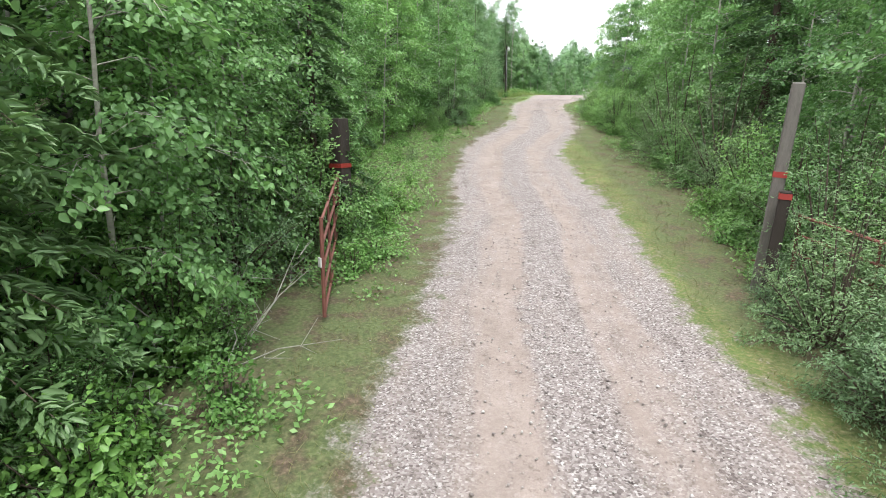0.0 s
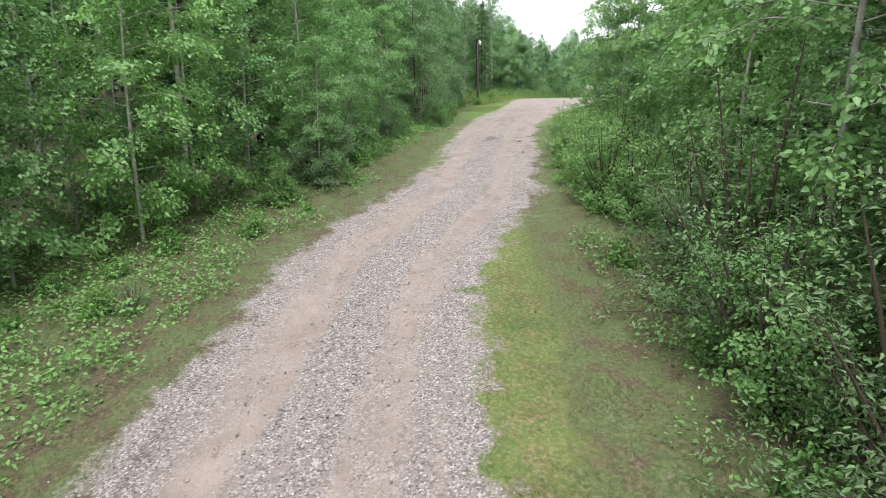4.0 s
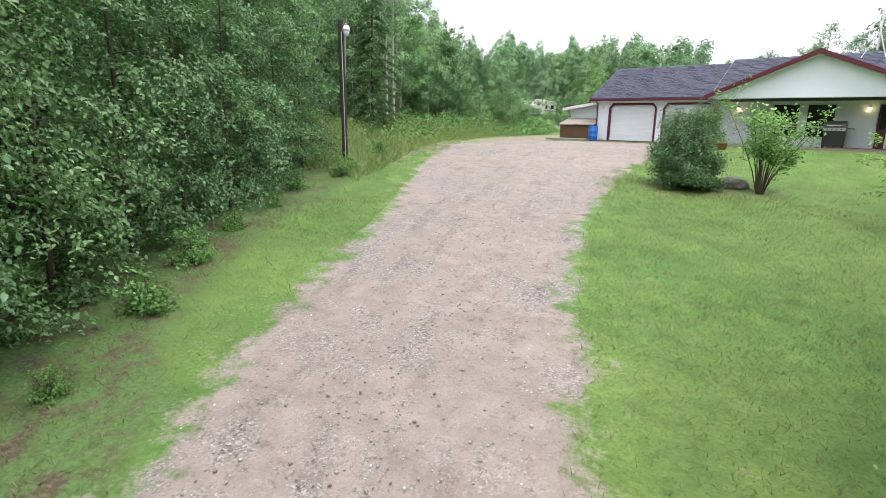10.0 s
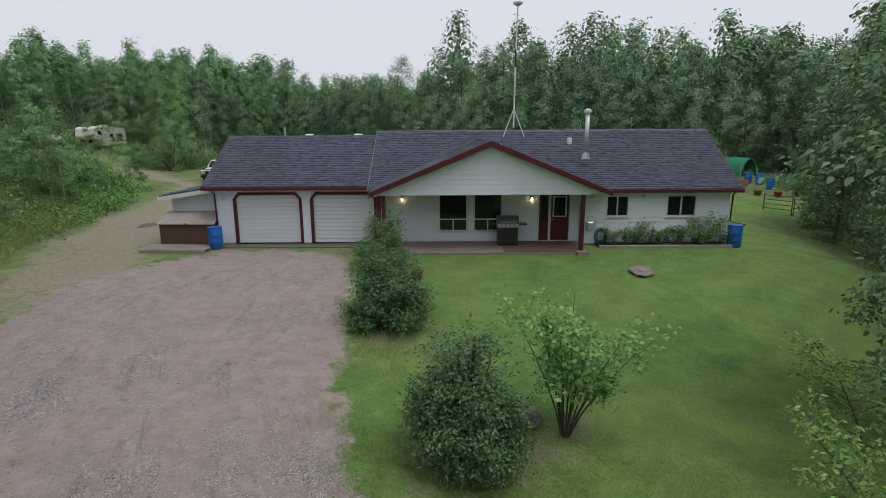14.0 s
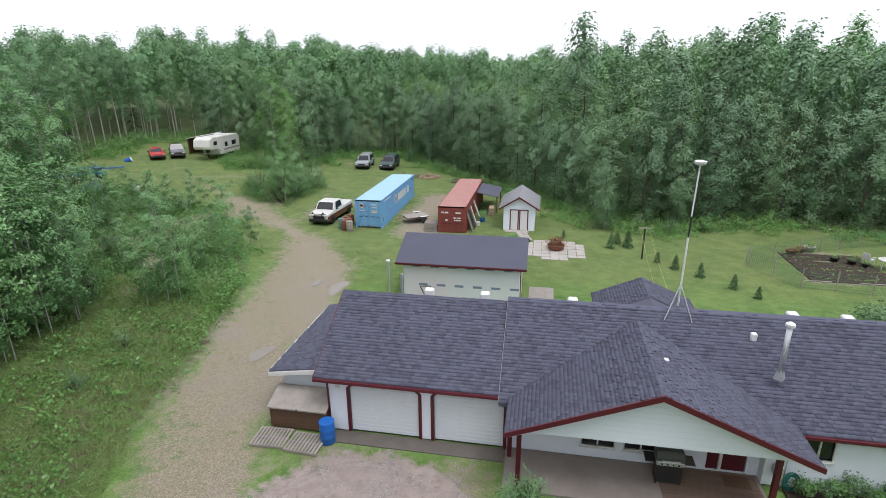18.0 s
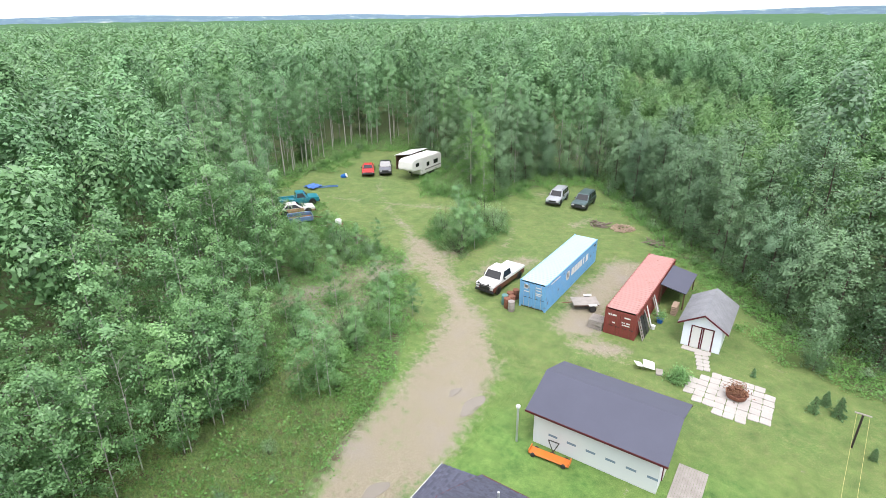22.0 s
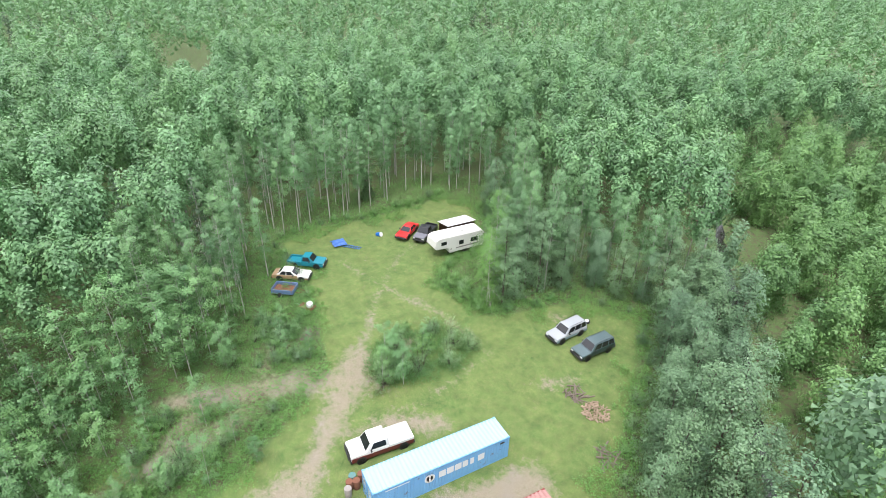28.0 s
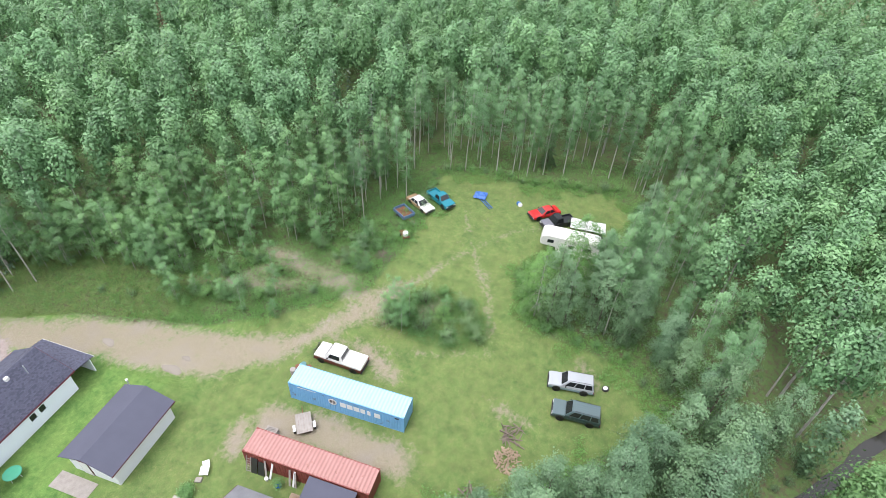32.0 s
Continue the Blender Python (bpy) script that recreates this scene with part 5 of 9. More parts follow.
    x, y = rng.uniform(-9, 9, n), rng.uniform(-16, 22, n)
    g = np.maximum(off_line(x, y, GRAVEL), off_line(x, y, TRACK))
    patch = np.array([noise.noise((a * 0.8, b * 0.8, 7.0)) for a, b in zip(x, y)])
    k = (g < 0.5) & (g > -1.6) & (patch > 0.05 + 0.25 * g) & ~((x > -3.2) & (y > -0.9))
    blades("edge_grass", x[k], y[k], 0.085, "uneven grass tufts along the edges of gravel and track")

    # loose stones on the gravel
    n = 240000
    x, y = rng.uniform(-4, 44, n), rng.uniform(-67, -2, n)
    g = off_line(x, y, GRAVEL)
    keepp = np.clip(0.35 + 0.65 * np.exp(-((g - 1.9) / 0.5) ** 2) + 0.5 * np.exp(-((g - 0.2) / 0.35) ** 2), 0, 1) * (0.35 + 0.65 * (y < -20))
    k = (g > -0.5) & (rng.random(n) < keepp)
    x, y = x[k], y[k]
    m = len(x)
    s = np.minimum(rng.gamma(3.0, 0.0036, m) + 0.004, 0.024)
    base = np.array([(1, 0, 0), (0, 1, 0), (-1, 0, 0), (0, -1, 0), (0, 0, 0.75), (0, 0, -0.6)], float)
    v = base[None] * rng.uniform(0.6, 1.3, (m, 6, 1)) * s[:, None, None]
    a = rng.uniform(0, 6.28, m)
    ca, sa = np.cos(a)[:, None], np.sin(a)[:, None]
    z = land(x, y) - 0.035
    v = np.stack([v[..., 0] * ca - v[..., 1] * sa + x[:, None], v[..., 0] * sa + v[..., 1] * ca + y[:, None], v[..., 2] + z[:, None] + 0.2 * s[:, None]], -1).reshape(-1, 3)
    f = np.array([(0, 1, 4), (1, 2, 4), (2, 3, 4), (3, 0, 4), (1, 0, 5), (2, 1, 5), (3, 2, 5), (0, 3, 5)])
    f = (f[None] + 6 * np.arange(m)[:, None, None]).reshape(-1, 3)
    me = mesh_arrays("stones", v, f)
    me.materials.append(M_STONES)
    tagged(new("loose_gravel", me), "loose pale grey and pink gravel stones", "gravel", kind="stuff")


def stone_material():
    m, nt, b = blank("gravel_stones", 0.85)
    geo = nt.nodes.new("ShaderNodeNewGeometry")
    c = ramp(nt, geo.outputs["Random Per Island"], [(0.0, (0.15, 0.125, 0.12)), (0.4, (0.28, 0.245, 0.235)), (0.75, (0.40, 0.37, 0.36)), (1.0, (0.55, 0.53, 0.52))])
    nt.links.new(c, b.inputs["Base Color"])
    return m


M_STONES = stone_material()
build_woods()
build_plants()
dead_trees()
build_undergrowth()

# ---- buildings: materials and small builders ----
M_SIDING = worn("white_vinyl_siding", (0.74, 0.79, 0.86), (0.65, 0.69, 0.75), 0.5, scale=0.6, fine=8, amount=0.4, bump=0.03)
M_MAROON = worn("maroon_trim_paint", (0.095, 0.010, 0.020), (0.06, 0.008, 0.013), 0.45, amount=0.4)
M_DAMP_CONCRETE = worn("damp_dirty_concrete", (0.13, 0.115, 0.10), (0.07, 0.06, 0.052), 0.8, scale=1.4, fine=20, amount=0.6, bump=0.15)
M_CONCRETE = worn("stained_porch_concrete", (0.24, 0.21, 0.19), (0.14, 0.115, 0.10), 0.85, scale=0.9, fine=25, amount=0.6, bump=0.15)
M_DECK = worn("brown_deck_boards", (0.15, 0.10, 0.075), (0.09, 0.06, 0.045), 0.8, scale=2, fine=20, amount=0.6, stretch=(0.3, 3, 1))
M_GREY_WOOD = worn("weathered_grey_wood", (0.33, 0.30, 0.27), (0.17, 0.15, 0.13), 0.9, scale=2, fine=18, amount=0.6, bump=0.2)
M_BROWN_WOOD = worn("dark_stained_plywood", (0.115, 0.062, 0.035), (0.06, 0.035, 0.022), 0.75, scale=1.5, fine=15, amount=0.6, bump=0.1)
M_GLASS = blank("dark_window_glass", 0.06)[0]
M_GLASS.node_tree.nodes["Principled BSDF"].inputs["Base Color"].default_value = (0.018, 0.02, 0.022, 1)
M_WHITE = worn("white_paint", (0.66, 0.66, 0.65), (0.55, 0.55, 0.54), 0.4, scale=1.5, amount=0.3, bump=0.02)
M_GALV = worn("galvanised_steel", (0.52, 0.54, 0.56), (0.40, 0.42, 0.44), 0.4, 0.6, scale=3, amount=0.4)
M_BLACK = worn("black_painted_steel", (0.018, 0.018, 0.02), (0.035, 0.033, 0.032), 0.45, amount=0.5)
M_BLUE_PLASTIC = worn("blue_plastic", (0.012, 0.115, 0.42), (0.01, 0.08, 0.32), 0.35, scale=2, amount=0.4)
M_FELT = worn("charcoal_roof_felt", (0.078, 0.081, 0.112), (0.062, 0.064, 0.088), 0.9, scale=0.7, fine=40, amount=0.5, bump=0.2)


def shingle_material():
    m, nt, b = blank("charcoal_shingles", 0.92)
    geo = nt.nodes.new("ShaderNodeNewGeometry")
    info = nt.nodes.new("ShaderNodeObjectInfo")
    f = math_out(nt, "FRACT", math_out(nt, "ADD", geo.outputs["Random Per Island"], info.outputs["Random"]))
    c = ramp(nt, f, [(0.0, (0.068, 0.071, 0.102)), (0.24, (0.076, 0.079, 0.112)), (0.34, (0.088, 0.091, 0.130)), (1.0, (0.106, 0.110, 0.154))])
    gr = noise_out(nt, geo.outputs["Position"], 60.0, 3)
    c = mixc(nt, 0.6, c, mixc(nt, gr, (0.5, 0.5, 0.5), (1.4, 1.4, 1.4)), "MULTIPLY")
    nt.links.new(c, b.inputs["Base Color"])
    return m


M_SHINGLE = shingle_material()


def lamp_glow():
    m, nt, b = blank("warm_porch_bulb", 0.4)
    b.inputs["Base Color"].default_value = (1, 0.85, 0.55, 1)
    b.inputs["Emission Color"].default_value = (1, 0.72, 0.35, 1)
    b.inputs["Emission Strength"].default_value = 12
    return m


M_FLASHING = worn("dull_grey_flashing", (0.17, 0.17, 0.18), (0.11, 0.11, 0.12), 0.6)
M_DOOR_WHITE = worn("white_door_steel", (0.70, 0.745, 0.79), (0.60, 0.64, 0.68), 0.45, scale=0.8, amount=0.35, bump=0.02)
M_BULB = lamp_glow()


def add_box(bm, x0, x1, y0, y1, z0, z1, m=None):
    mat = Matrix.LocRotScale(((x0 + x1) / 2, (y0 + y1) / 2, (z0 + z1) / 2), None, (x1 - x0, y1 - y0, z1 - z0))
    return bmesh.ops.create_cube(bm, size=1, matrix=(m or Matrix()) @ mat)["verts"]


def box_bm(x0, x1, y0, y1, z0, z1, bevel=0.0, m=None):
    bm = bmesh.new()
    add_box(bm, x0, x1, y0, y1, z0, z1, m)
    if bevel:
        bmesh.ops.bevel(bm, geom=bm.edges[:], offset=bevel, segments=1, affect="EDGES")
    return bm


def prism_bm(outline, y0, y1, axis="y", bevel=0.0):
    """An outline of (a, z) places drawn out along y (then a is x) or along x (then a is y)."""
    bm = bmesh.new()
    put = (lambda a, z, d: (a, d, z)) if axis == "y" else ((lambda a, z, d: (d, a, z)) if axis == "x" else (lambda a, z, d: (a, z, d)))
    lo = [bm.verts.new(put(a, z, y0)) for a, z in outline]
    hi = [bm.verts.new(put(a, z, y1)) for a, z in outline]
    n = len(outline)
    bm.faces.new(lo), bm.faces.new(hi[::-1])
    for i in range(n):
        bm.faces.new((lo[i], hi[i], hi[(i + 1) % n], lo[(i + 1) % n]))
    bmesh.ops.recalc_face_normals(bm, faces=bm.faces)
    if bevel:
        bmesh.ops.bevel(bm, geom=bm.edges[:], offset=bevel, segments=2, affect="EDGES")
    return bm


def rod_bm(points, r, sides=8):
    v, f = tube(points, [r] * len(points), sides)
    bm = bmesh.new()
    vs = [bm.verts.new(p) for p in v]
    for q in f:
        bm.faces.new([vs[i] for i in q])
    bm.faces.new(vs[:sides][::-1]), bm.faces.new(vs[-sides:])
    bmesh.ops.recalc_face_normals(bm, faces=bm.faces)
    return bm


def lathe_bm(profile, sides=20, at=(0, 0, 0)):
    """Turned shape from (radius, z) places."""
    bm = bmesh.new()
    rings = [[bm.verts.new((at[0] + max(r, 0.001) * math.cos(2 * math.pi * i / sides), at[1] + max(r, 0.001) * math.sin(2 * math.pi * i / sides), at[2] + z)) for i in range(sides)] for r, z in profile]
    for a, b in zip(rings, rings[1:]):
        for i in range(sides):
            bm.faces.new((a[i], a[(i + 1) % sides], b[(i + 1) % sides], b[i]))
    bm.faces.new(rings[0][::-1]), bm.faces.new(rings[-1])
    return bm


def part(name, bm, material, parent=None, label="", smooth=False):
    me = bpy.data.meshes.new(name)
    bm.to_mesh(me)
    bm.free()
    me.materials.append(material)
    if smooth:
        for p in me.polygons:
            p.use_smooth = True
    ob = new(name, me)
    if parent:
        ob.parent = parent
    if label:
        ob["label"] = label
    return ob


def thing(name, label, category, group="", m=None):
    ob = tagged(new(name), label, category, group)
    if m is not None:
        ob.matrix_basis = m
    return ob


def boards(parent, x0, x1, y, z0, z1, holes=(), step=0.2, material=None, face=-1, axis="x"):
    """Lap boards over a wall that faces -y (or another way), left out where there are openings."""
    z = z0
    while z < z1 - 0.02:
        zt = min(z + step, z1)
        spans = [(x0, x1)]
        for xa, xb, za, zb in holes:
            if za < zt - 0.03 and zb > z + 0.03:
                spans = [s for a, b in spans for s in ((a, min(b, xa)), (max(a, xb), b)) if s[1] - s[0] > 0.02]
        for a, b in spans:
            prof = [(y, z), (y + face * 0.022, z), (y + face * 0.006, zt - 0.004), (y, zt - 0.004)]
            part("siding_board", prism_bm(prof, a, b, "x") if axis == "x" else prism_bm(prof, a, b, "y"), material or M_SIDING, parent)
        z += step


def gable_boards(parent, cx, y, z0, half, rise, step=0.2, material=None, y_axis=False):
    z = z0
    while z < z0 + rise - 0.05:
        zt = min(z + step, z0 + rise)
        wa, wb = half * (1 - (z - z0) / rise), half * (1 - (zt - z0) / rise)
        out = [(cx - wa, z), (cx + wa, z), (cx + wb, zt - 0.004), (cx - wb, zt - 0.004)]
        part("siding_board", prism_bm(out, y - 0.02, y, "y") if not y_axis else prism_bm(out, y - 0.02, y, "x"), material or M_SIDING, parent)
        z += step


def shingles(parent, origin, along_v, up_v, length, height, clip=None, single=False, tab=0.21, course=0.145):
    """Rows of overlapping tabs on a slope. clip(a, h) says whether a tab at a along and h up is laid."""
    o, u, v = Vector(origin), Vector(along_v).normalized(), Vector(up_v).normalized()
    n = u.cross(v)
    if n.z < 0:
        n = -n
    rng = np.random.default_rng(int(abs(o.x * 7 + o.y * 13)) + 5)
    verts, faces, made = [], [], 0
    shared = None
    if single:
        vs = [u * a + v * h + n * t for a, h, t in ((0, 0, 0.03), (tab - 0.016, 0, 0.03), (tab - 0.016, course + 0.03, 0.004), (0, course + 0.03, 0.004), (0, 0, 0), (tab - 0.016, 0, 0))]
        shared = mesh_arrays("shingle", [tuple(p) for p in vs], [(0, 1, 2, 3), (4, 5, 1, 0)])
        shared.materials.append(M_SHINGLE)
    for i in range(int(height / course) + 1):
        h = i * course
        shift = (i % 2) * tab / 2 + rng.uniform(-0.03, 0.03)
        a = -shift
        while a < length:
            a0, a1 = max(a, 0), min(a + tab - 0.016, length)
            top = min(h + course + 0.03, height)
            if a1 - a0 > 0.04 and (clip is None or clip((a0 + a1) / 2, h)):
                if single and made < 300 and a0 == a and a1 < length and top < height:
                    ob = new("shingle", shared)
                    ob.location = o + u * a + v * h
                    ob.parent = parent
                    made += 1
                else:
                    t = (0.012 if rng.random() < 0.45 else 0.036) + rng.uniform(-0.003, 0.003)
                    k = len(verts)
                    verts += [tuple(o + u * p + v * q + n * w) for p, q, w in ((a0, h, t), (a1, h, t), (a1, top, 0.004), (a0, top, 0.004), (a0, h, 0), (a1, h, 0))]
                    faces += [(k, k + 1, k + 2, k + 3), (k + 4, k + 5, k + 1, k)]
            a += tab
    me = mesh_arrays("shingles", verts, faces)
    me.materials.append(M_SHINGLE)
    ob = new("shingles", me)
    ob.parent = parent
    tagged(ob, kind="stuff")


def window_unit(parent, x0, x1, y, z0, z1, bars=(), rail=None):
    """A window in a wall that faces -y: frame, panes set back, mullions and a rail."""
    w = part("window", box_bm(x0, x1, y + 0.05, y + 0.07, z0, z1), M_GLASS, parent)
    bm = bmesh.new()
    for b in ((x0 - 0.06, x1 + 0.06, z1, z1 + 0.06), (x0 - 0.06, x1 + 0.06, z0 - 0.06, z0), (x0 - 0.06, x0, z0, z1), (x1, x1 + 0.06, z0, z1)):
        add_box(bm, b[0], b[1], y - 0.035, y + 0.05, b[2], b[3])
    for x in bars:
        top = rail if rail else z1
        add_box(bm, x - 0.025, x + 0.025, y - 0.02, y + 0.052, z0, top)
    if rail:
        add_box(bm, x0, x1, y - 0.02, y + 0.052, rail - 0.025, rail + 0.025)
    part("window_frame", bm, M_WHITE, w)
    part("window_sill", box_bm(x0 - 0.08, x1 + 0.08, y - 0.07, y - 0.005, z0 - 0.10, z0 - 0.062), M_WHITE, w)
    return w


def slope_slab(parent, pts, thick=0.1, name="roof", material=None):
    """A roof slope of four corners, with thickness downward."""
    bm = bmesh.new()
    up = [bm.verts.new(p) for p in pts]
    dn = [bm.verts.new((p[0], p[1], p[2] - thick)) for p in pts]
    n = len(pts)
    bm.faces.new(up), bm.faces.new(dn[::-1])
    for i in range(n):
        bm.faces.new((up[i], dn[i], dn[(i + 1) % n], up[(i + 1) % n]))
    bmesh.ops.recalc_face_normals(bm, faces=bm.faces)
    return part(name, bm, material or M_FELT, parent)


def build_house():
    h = thing("house", "white bungalow with maroon trim, charcoal roof and attached garage", "house")
    top = 2.46
    # walls: garage front, porch wall set back, right wing, sides and back
    gd = ((0.83, 3.56), (4.15, 6.78))
    def wall(x0, x1, y0, y1, holes, front=True):
        bm = bmesh.new()
        edges = sorted({x0, x1, *[a for a, b, c, d in holes], *[b for a, b, c, d in holes]})
        for a, b in zip(edges, edges[1:]):
            hole = [q for q in holes if q[0] <= a + 1e-6 and q[1] >= b - 1e-6]
            zs = [(0, top)]
            for q in hole:
                zs = [(0, q[2]), (q[3], top)]
            for z0, z1 in zs:
                if z1 - z0 > 0.02:
                    add_box(bm, a, b, y0, y1, z0, z1)
        part("wall", bm, M_SIDING, h)
    holes_g = [(a, b, 0, 2.13) for a, b in gd]
    wall(0, 6.85, 0.0, 0.15, holes_g)
    boards(h, 0, 6.85, 0.0, 0.05, top, [(a - 0.09, b + 0.09, 0, 2.25) for a, b in gd])
    hp = [(9.62, 10.75, 0.55, 2.08), (11.12, 12.25, 0.55, 2.08), (13.90, 15.20, 0.07, 2.10)]
    yp, yw = 0.05, -0.3
    wall(6.85, 15.6, yp, yp + 0.15, hp)
    boards(h, 6.85, 15.6, yp, 0.1, top, [(a - 0.06, b + 0.06, c - 0.06, d + 0.06) for a, b, c, d in hp])
    hw = [(16.72, 17.56, 1.22, 2.02), (19.26, 20.40, 1.22, 2.02)]
    wall(15.6, 21.85, yw, yw + 0.15, hw)
    boards(h, 15.6, 21.85, yw, 0.12, top, [(a - 0.06, b + 0.06, c - 0.06, d + 0.06) for a, b, c, d in hw])
    part("wall", box_bm(15.6, 15.75, yw + 0.15, yp, 0, top), M_SIDING, h)
    part("wall", box_bm(21.7, 21.85, yw + 0.15, 0.15, 0, top), M_SIDING, h)
    for x0, x1 in ((0, 0.15), (21.7, 21.85)):
        part("wall", box_bm(x0, x1, 0.15, 6.75, 0, top), M_SIDING, h)
        out = [(0.0, top), (6.9, top), (3.3, 4.42)]
        part("gable_wall", prism_bm(out, x0, x1, "x"), M_SIDING, h)
    wall(0, 21.85, 6.75, 6.9, [(3.2, 3.8, 1.2, 2.0), (4.2, 4.8, 1.2, 2.0), (17.5, 18.6, 1.1, 2.0)])
    boards(h, 0, 21.85, 6.9, 0.1, top, [(3.1, 4.9, 1.1, 2.1), (17.4, 18.7, 1.0, 2.1)], face=1)
    for a, b, c, d in ((3.2, 3.8, 1.2, 2.0), (4.2, 4.8, 1.2, 2.0), (17.5, 18.6, 1.1, 2.0)):
        part("window", box_bm(a, b, 6.80, 6.82, c, d), M_GLASS, h)
    part("foundation", box_bm(0.02, 21.83, 0.17, 6.73, -0.9, 0.05), M_CONCRETE, h)
    part("garage_apron", box_bm(-0.1, 6.85, -0.75, -0.03, -0.4, -0.012), M_DAMP_CONCRETE, h)
    part("foundation", box_bm(15.62, 21.83, yw + 0.03, 0.168, -0.9, 0.0), M_CONCRETE, h)
    # garage doors: panelled, with maroon surrounds cut at the corners
    for a, b in gd:
        door = part("garage_door", box_bm(a, b, 0.085, 0.12, 0, 2.13), M_DOOR_WHITE, h)
        for i in range(4):
            z = i * 0.532
            for j in range(3):
                part("panel", box_bm(a + 0.01, b - 0.01, 0.06, 0.085, z + 0.012 + j * 0.174, z + 0.172 + j * 0.174, 0.008), M_DOOR_WHITE, door)
        part("weather_strip", box_bm(a, b, 0.05, 0.12, -0.01, 0.03), M_BLACK, door)
        bm = bmesh.new()
        add_box(bm, a - 0.12, a, -0.05, 0.06, 0, 1.95)
        add_box(bm, b, b + 0.12, -0.05, 0.06, 0, 1.95)
        add_box(bm, a + 0.18, b - 0.18, -0.05, 0.06, 2.13, 2.25)
        part("door_surround", bm, M_MAROON, h)
        for x, s in ((a, 1), (b, -1)):
            out = [(x - s * 0.12, 1.95), (x, 1.95), (x + s * 0.18, 2.13), (x + s * 0.18, 2.25), (x + s * 0.13, 2.25)]
            part("door_surround", prism_bm(out if s > 0 else out[::-1], -0.05, 0.06), M_MAROON, h)
            part("corner_filler", prism_bm([(x + s * 0.001, 1.96), (x + s * 0.178, 2.129), (x + s * 0.001, 2.129)], 0.0, 0.03), M_SIDING, h)
    # windows
    for a, b, c, d in hp[:2]:
        window_unit(h, a, b, yp, c, d, bars=((a + b) / 2,), rail=1.02)
    for a, b, c, d in hw:
        window_unit(h, a, b, yw, c, d, bars=((a + b) / 2,))
    # entry door with sidelight
    e = part("entry_door", box_bm(14.40, 15.18, yp + 0.06, yp + 0.11, 0.075, 2.08, 0.005), M_MAROON, h)
    part("door_glass", box_bm(14.55, 15.03, yp + 0.045, yp + 0.059, 1.15, 1.95), M_GLASS, e)
    bm = bmesh.new()
    for q in ((14.49, 15.09, 1.95, 2.0), (14.49, 15.09, 1.10, 1.15), (14.49, 14.55, 1.15, 1.95), (15.03, 15.09, 1.15, 1.95)):
        add_box(bm, q[0], q[1], yp + 0.035, yp + 0.058, q[2], q[3])
    part("glazing_frame", bm, M_WHITE, e)
    part("door_handle", rod_bm([(14.46, yp + 0.05, 1.0), (14.46, yp - 0.01, 1.0), (14.53, yp - 0.02, 1.0)], 0.012), M_GALV, e, "brushed metal handle")
    sl = part("sidelight", box_bm(13.92, 14.30, yp + 0.06, yp + 0.1, 0.075, 2.08), M_MAROON, h)
    part("sidelight_glass", box_bm(13.99, 14.23, yp + 0.045, yp + 0.058, 0.95, 1.98), M_GLASS, sl)
    part("door_post", box_bm(14.30, 14.40, yp - 0.03, yp + 0.12, 0.07, 2.1), M_WHITE, h)
    part("door_head", box_bm(13.84, 15.26, yp - 0.03, yp + 0.02, 2.1, 2.17), M_WHITE, h)
    part("door_mat", box_bm(14.35, 15.2, -0.75, -0.18, 0.083, 0.095), M_BROWN_WOOD, h)
    # porch: slab, deck boards, posts, beam and gable
    part("porch_slab", box_bm(6.9, 15.58, -2.12, yp - 0.01, -0.5, 0.05, 0.01), M_CONCRETE, h)
    for i in range(14):
        y = -2.1 + i * 0.145
        part("deck_board", box_bm(12.2, 15.45, y, y + 0.135, 0.052, 0.082), M_DECK, h)
    for x, y in ((7.42, -1.9), (15.28, -1.9), (7.05, -0.45)):
        part("porch_post", box_bm(x - 0.08, x + 0.08, y - 0.08, y + 0.08, 0.052, 2.3, 0.008), M_MAROON, h)
    part("post_footing", box_bm(15.05, 15.5, -2.36, -2.13, -0.5, 0.12, 0.02), M_CONCRETE, h)
    part("porch_beam", box_bm(7.2, 15.6, -2.0, -1.85, 2.32, 2.44), M_SIDING, h)
    part("porch_ceiling", box_bm(7.2, 15.6, -1.85, yp, 2.42, 2.45), M_WHITE, h)
    ax, az, tz, yf = 11.6, 4.40, 2.47, -2.4
    part("gable_backing", prism_bm([(7.25, 2.40), (15.95, 2.40), (ax, az - 0.13)], -1.99, -1.89), M_SIDING, h)
    gable_boards(h, ax, -1.995, 2.34, 4.38, 1.93)
    sl_l = (az - tz) / (ax - 6.95)
    # porch gable roof running back into the main slope
    yb = 2.75
    r = slope_slab(h, [(6.95, yf, tz), (ax, yf, az), (ax, yb, az), (6.95, -0.4, tz)], 0.1)
    ln = math.hypot(ax - 6.95, az - tz)
    shingles(r, (6.95, yf, tz + 0.012), (0, 1, 0), (ax - 6.95, 0, az - tz), yb - yf, ln, lambda a, q: a < 2.1 + (yb + 0.4) * q / ln + 0.1, single=True)
    r = slope_slab(h, [(16.25, yf, tz), (ax, yf, az), (ax, yb, az), (16.25, -0.4, tz)], 0.1)
    shingles(r, (16.25, yf, tz + 0.012), (0, 1, 0), (ax - 16.25, 0, az - tz), yb - yf, ln, lambda a, q: a < 2.1 + (yb + 0.4) * q / ln + 0.1, single=True)
    for x, s in ((6.95, 1), (16.25, -1)):
        out = [(x - s * 0.03, tz - 0.16), (x - s * 0.03, tz + 0.02), (ax, az + 0.02), (ax, az - 0.18)]
        part("fascia", prism_bm(out if s > 0 else out[::-1], yf - 0.04, yf + 0.02), M_MAROON, h)
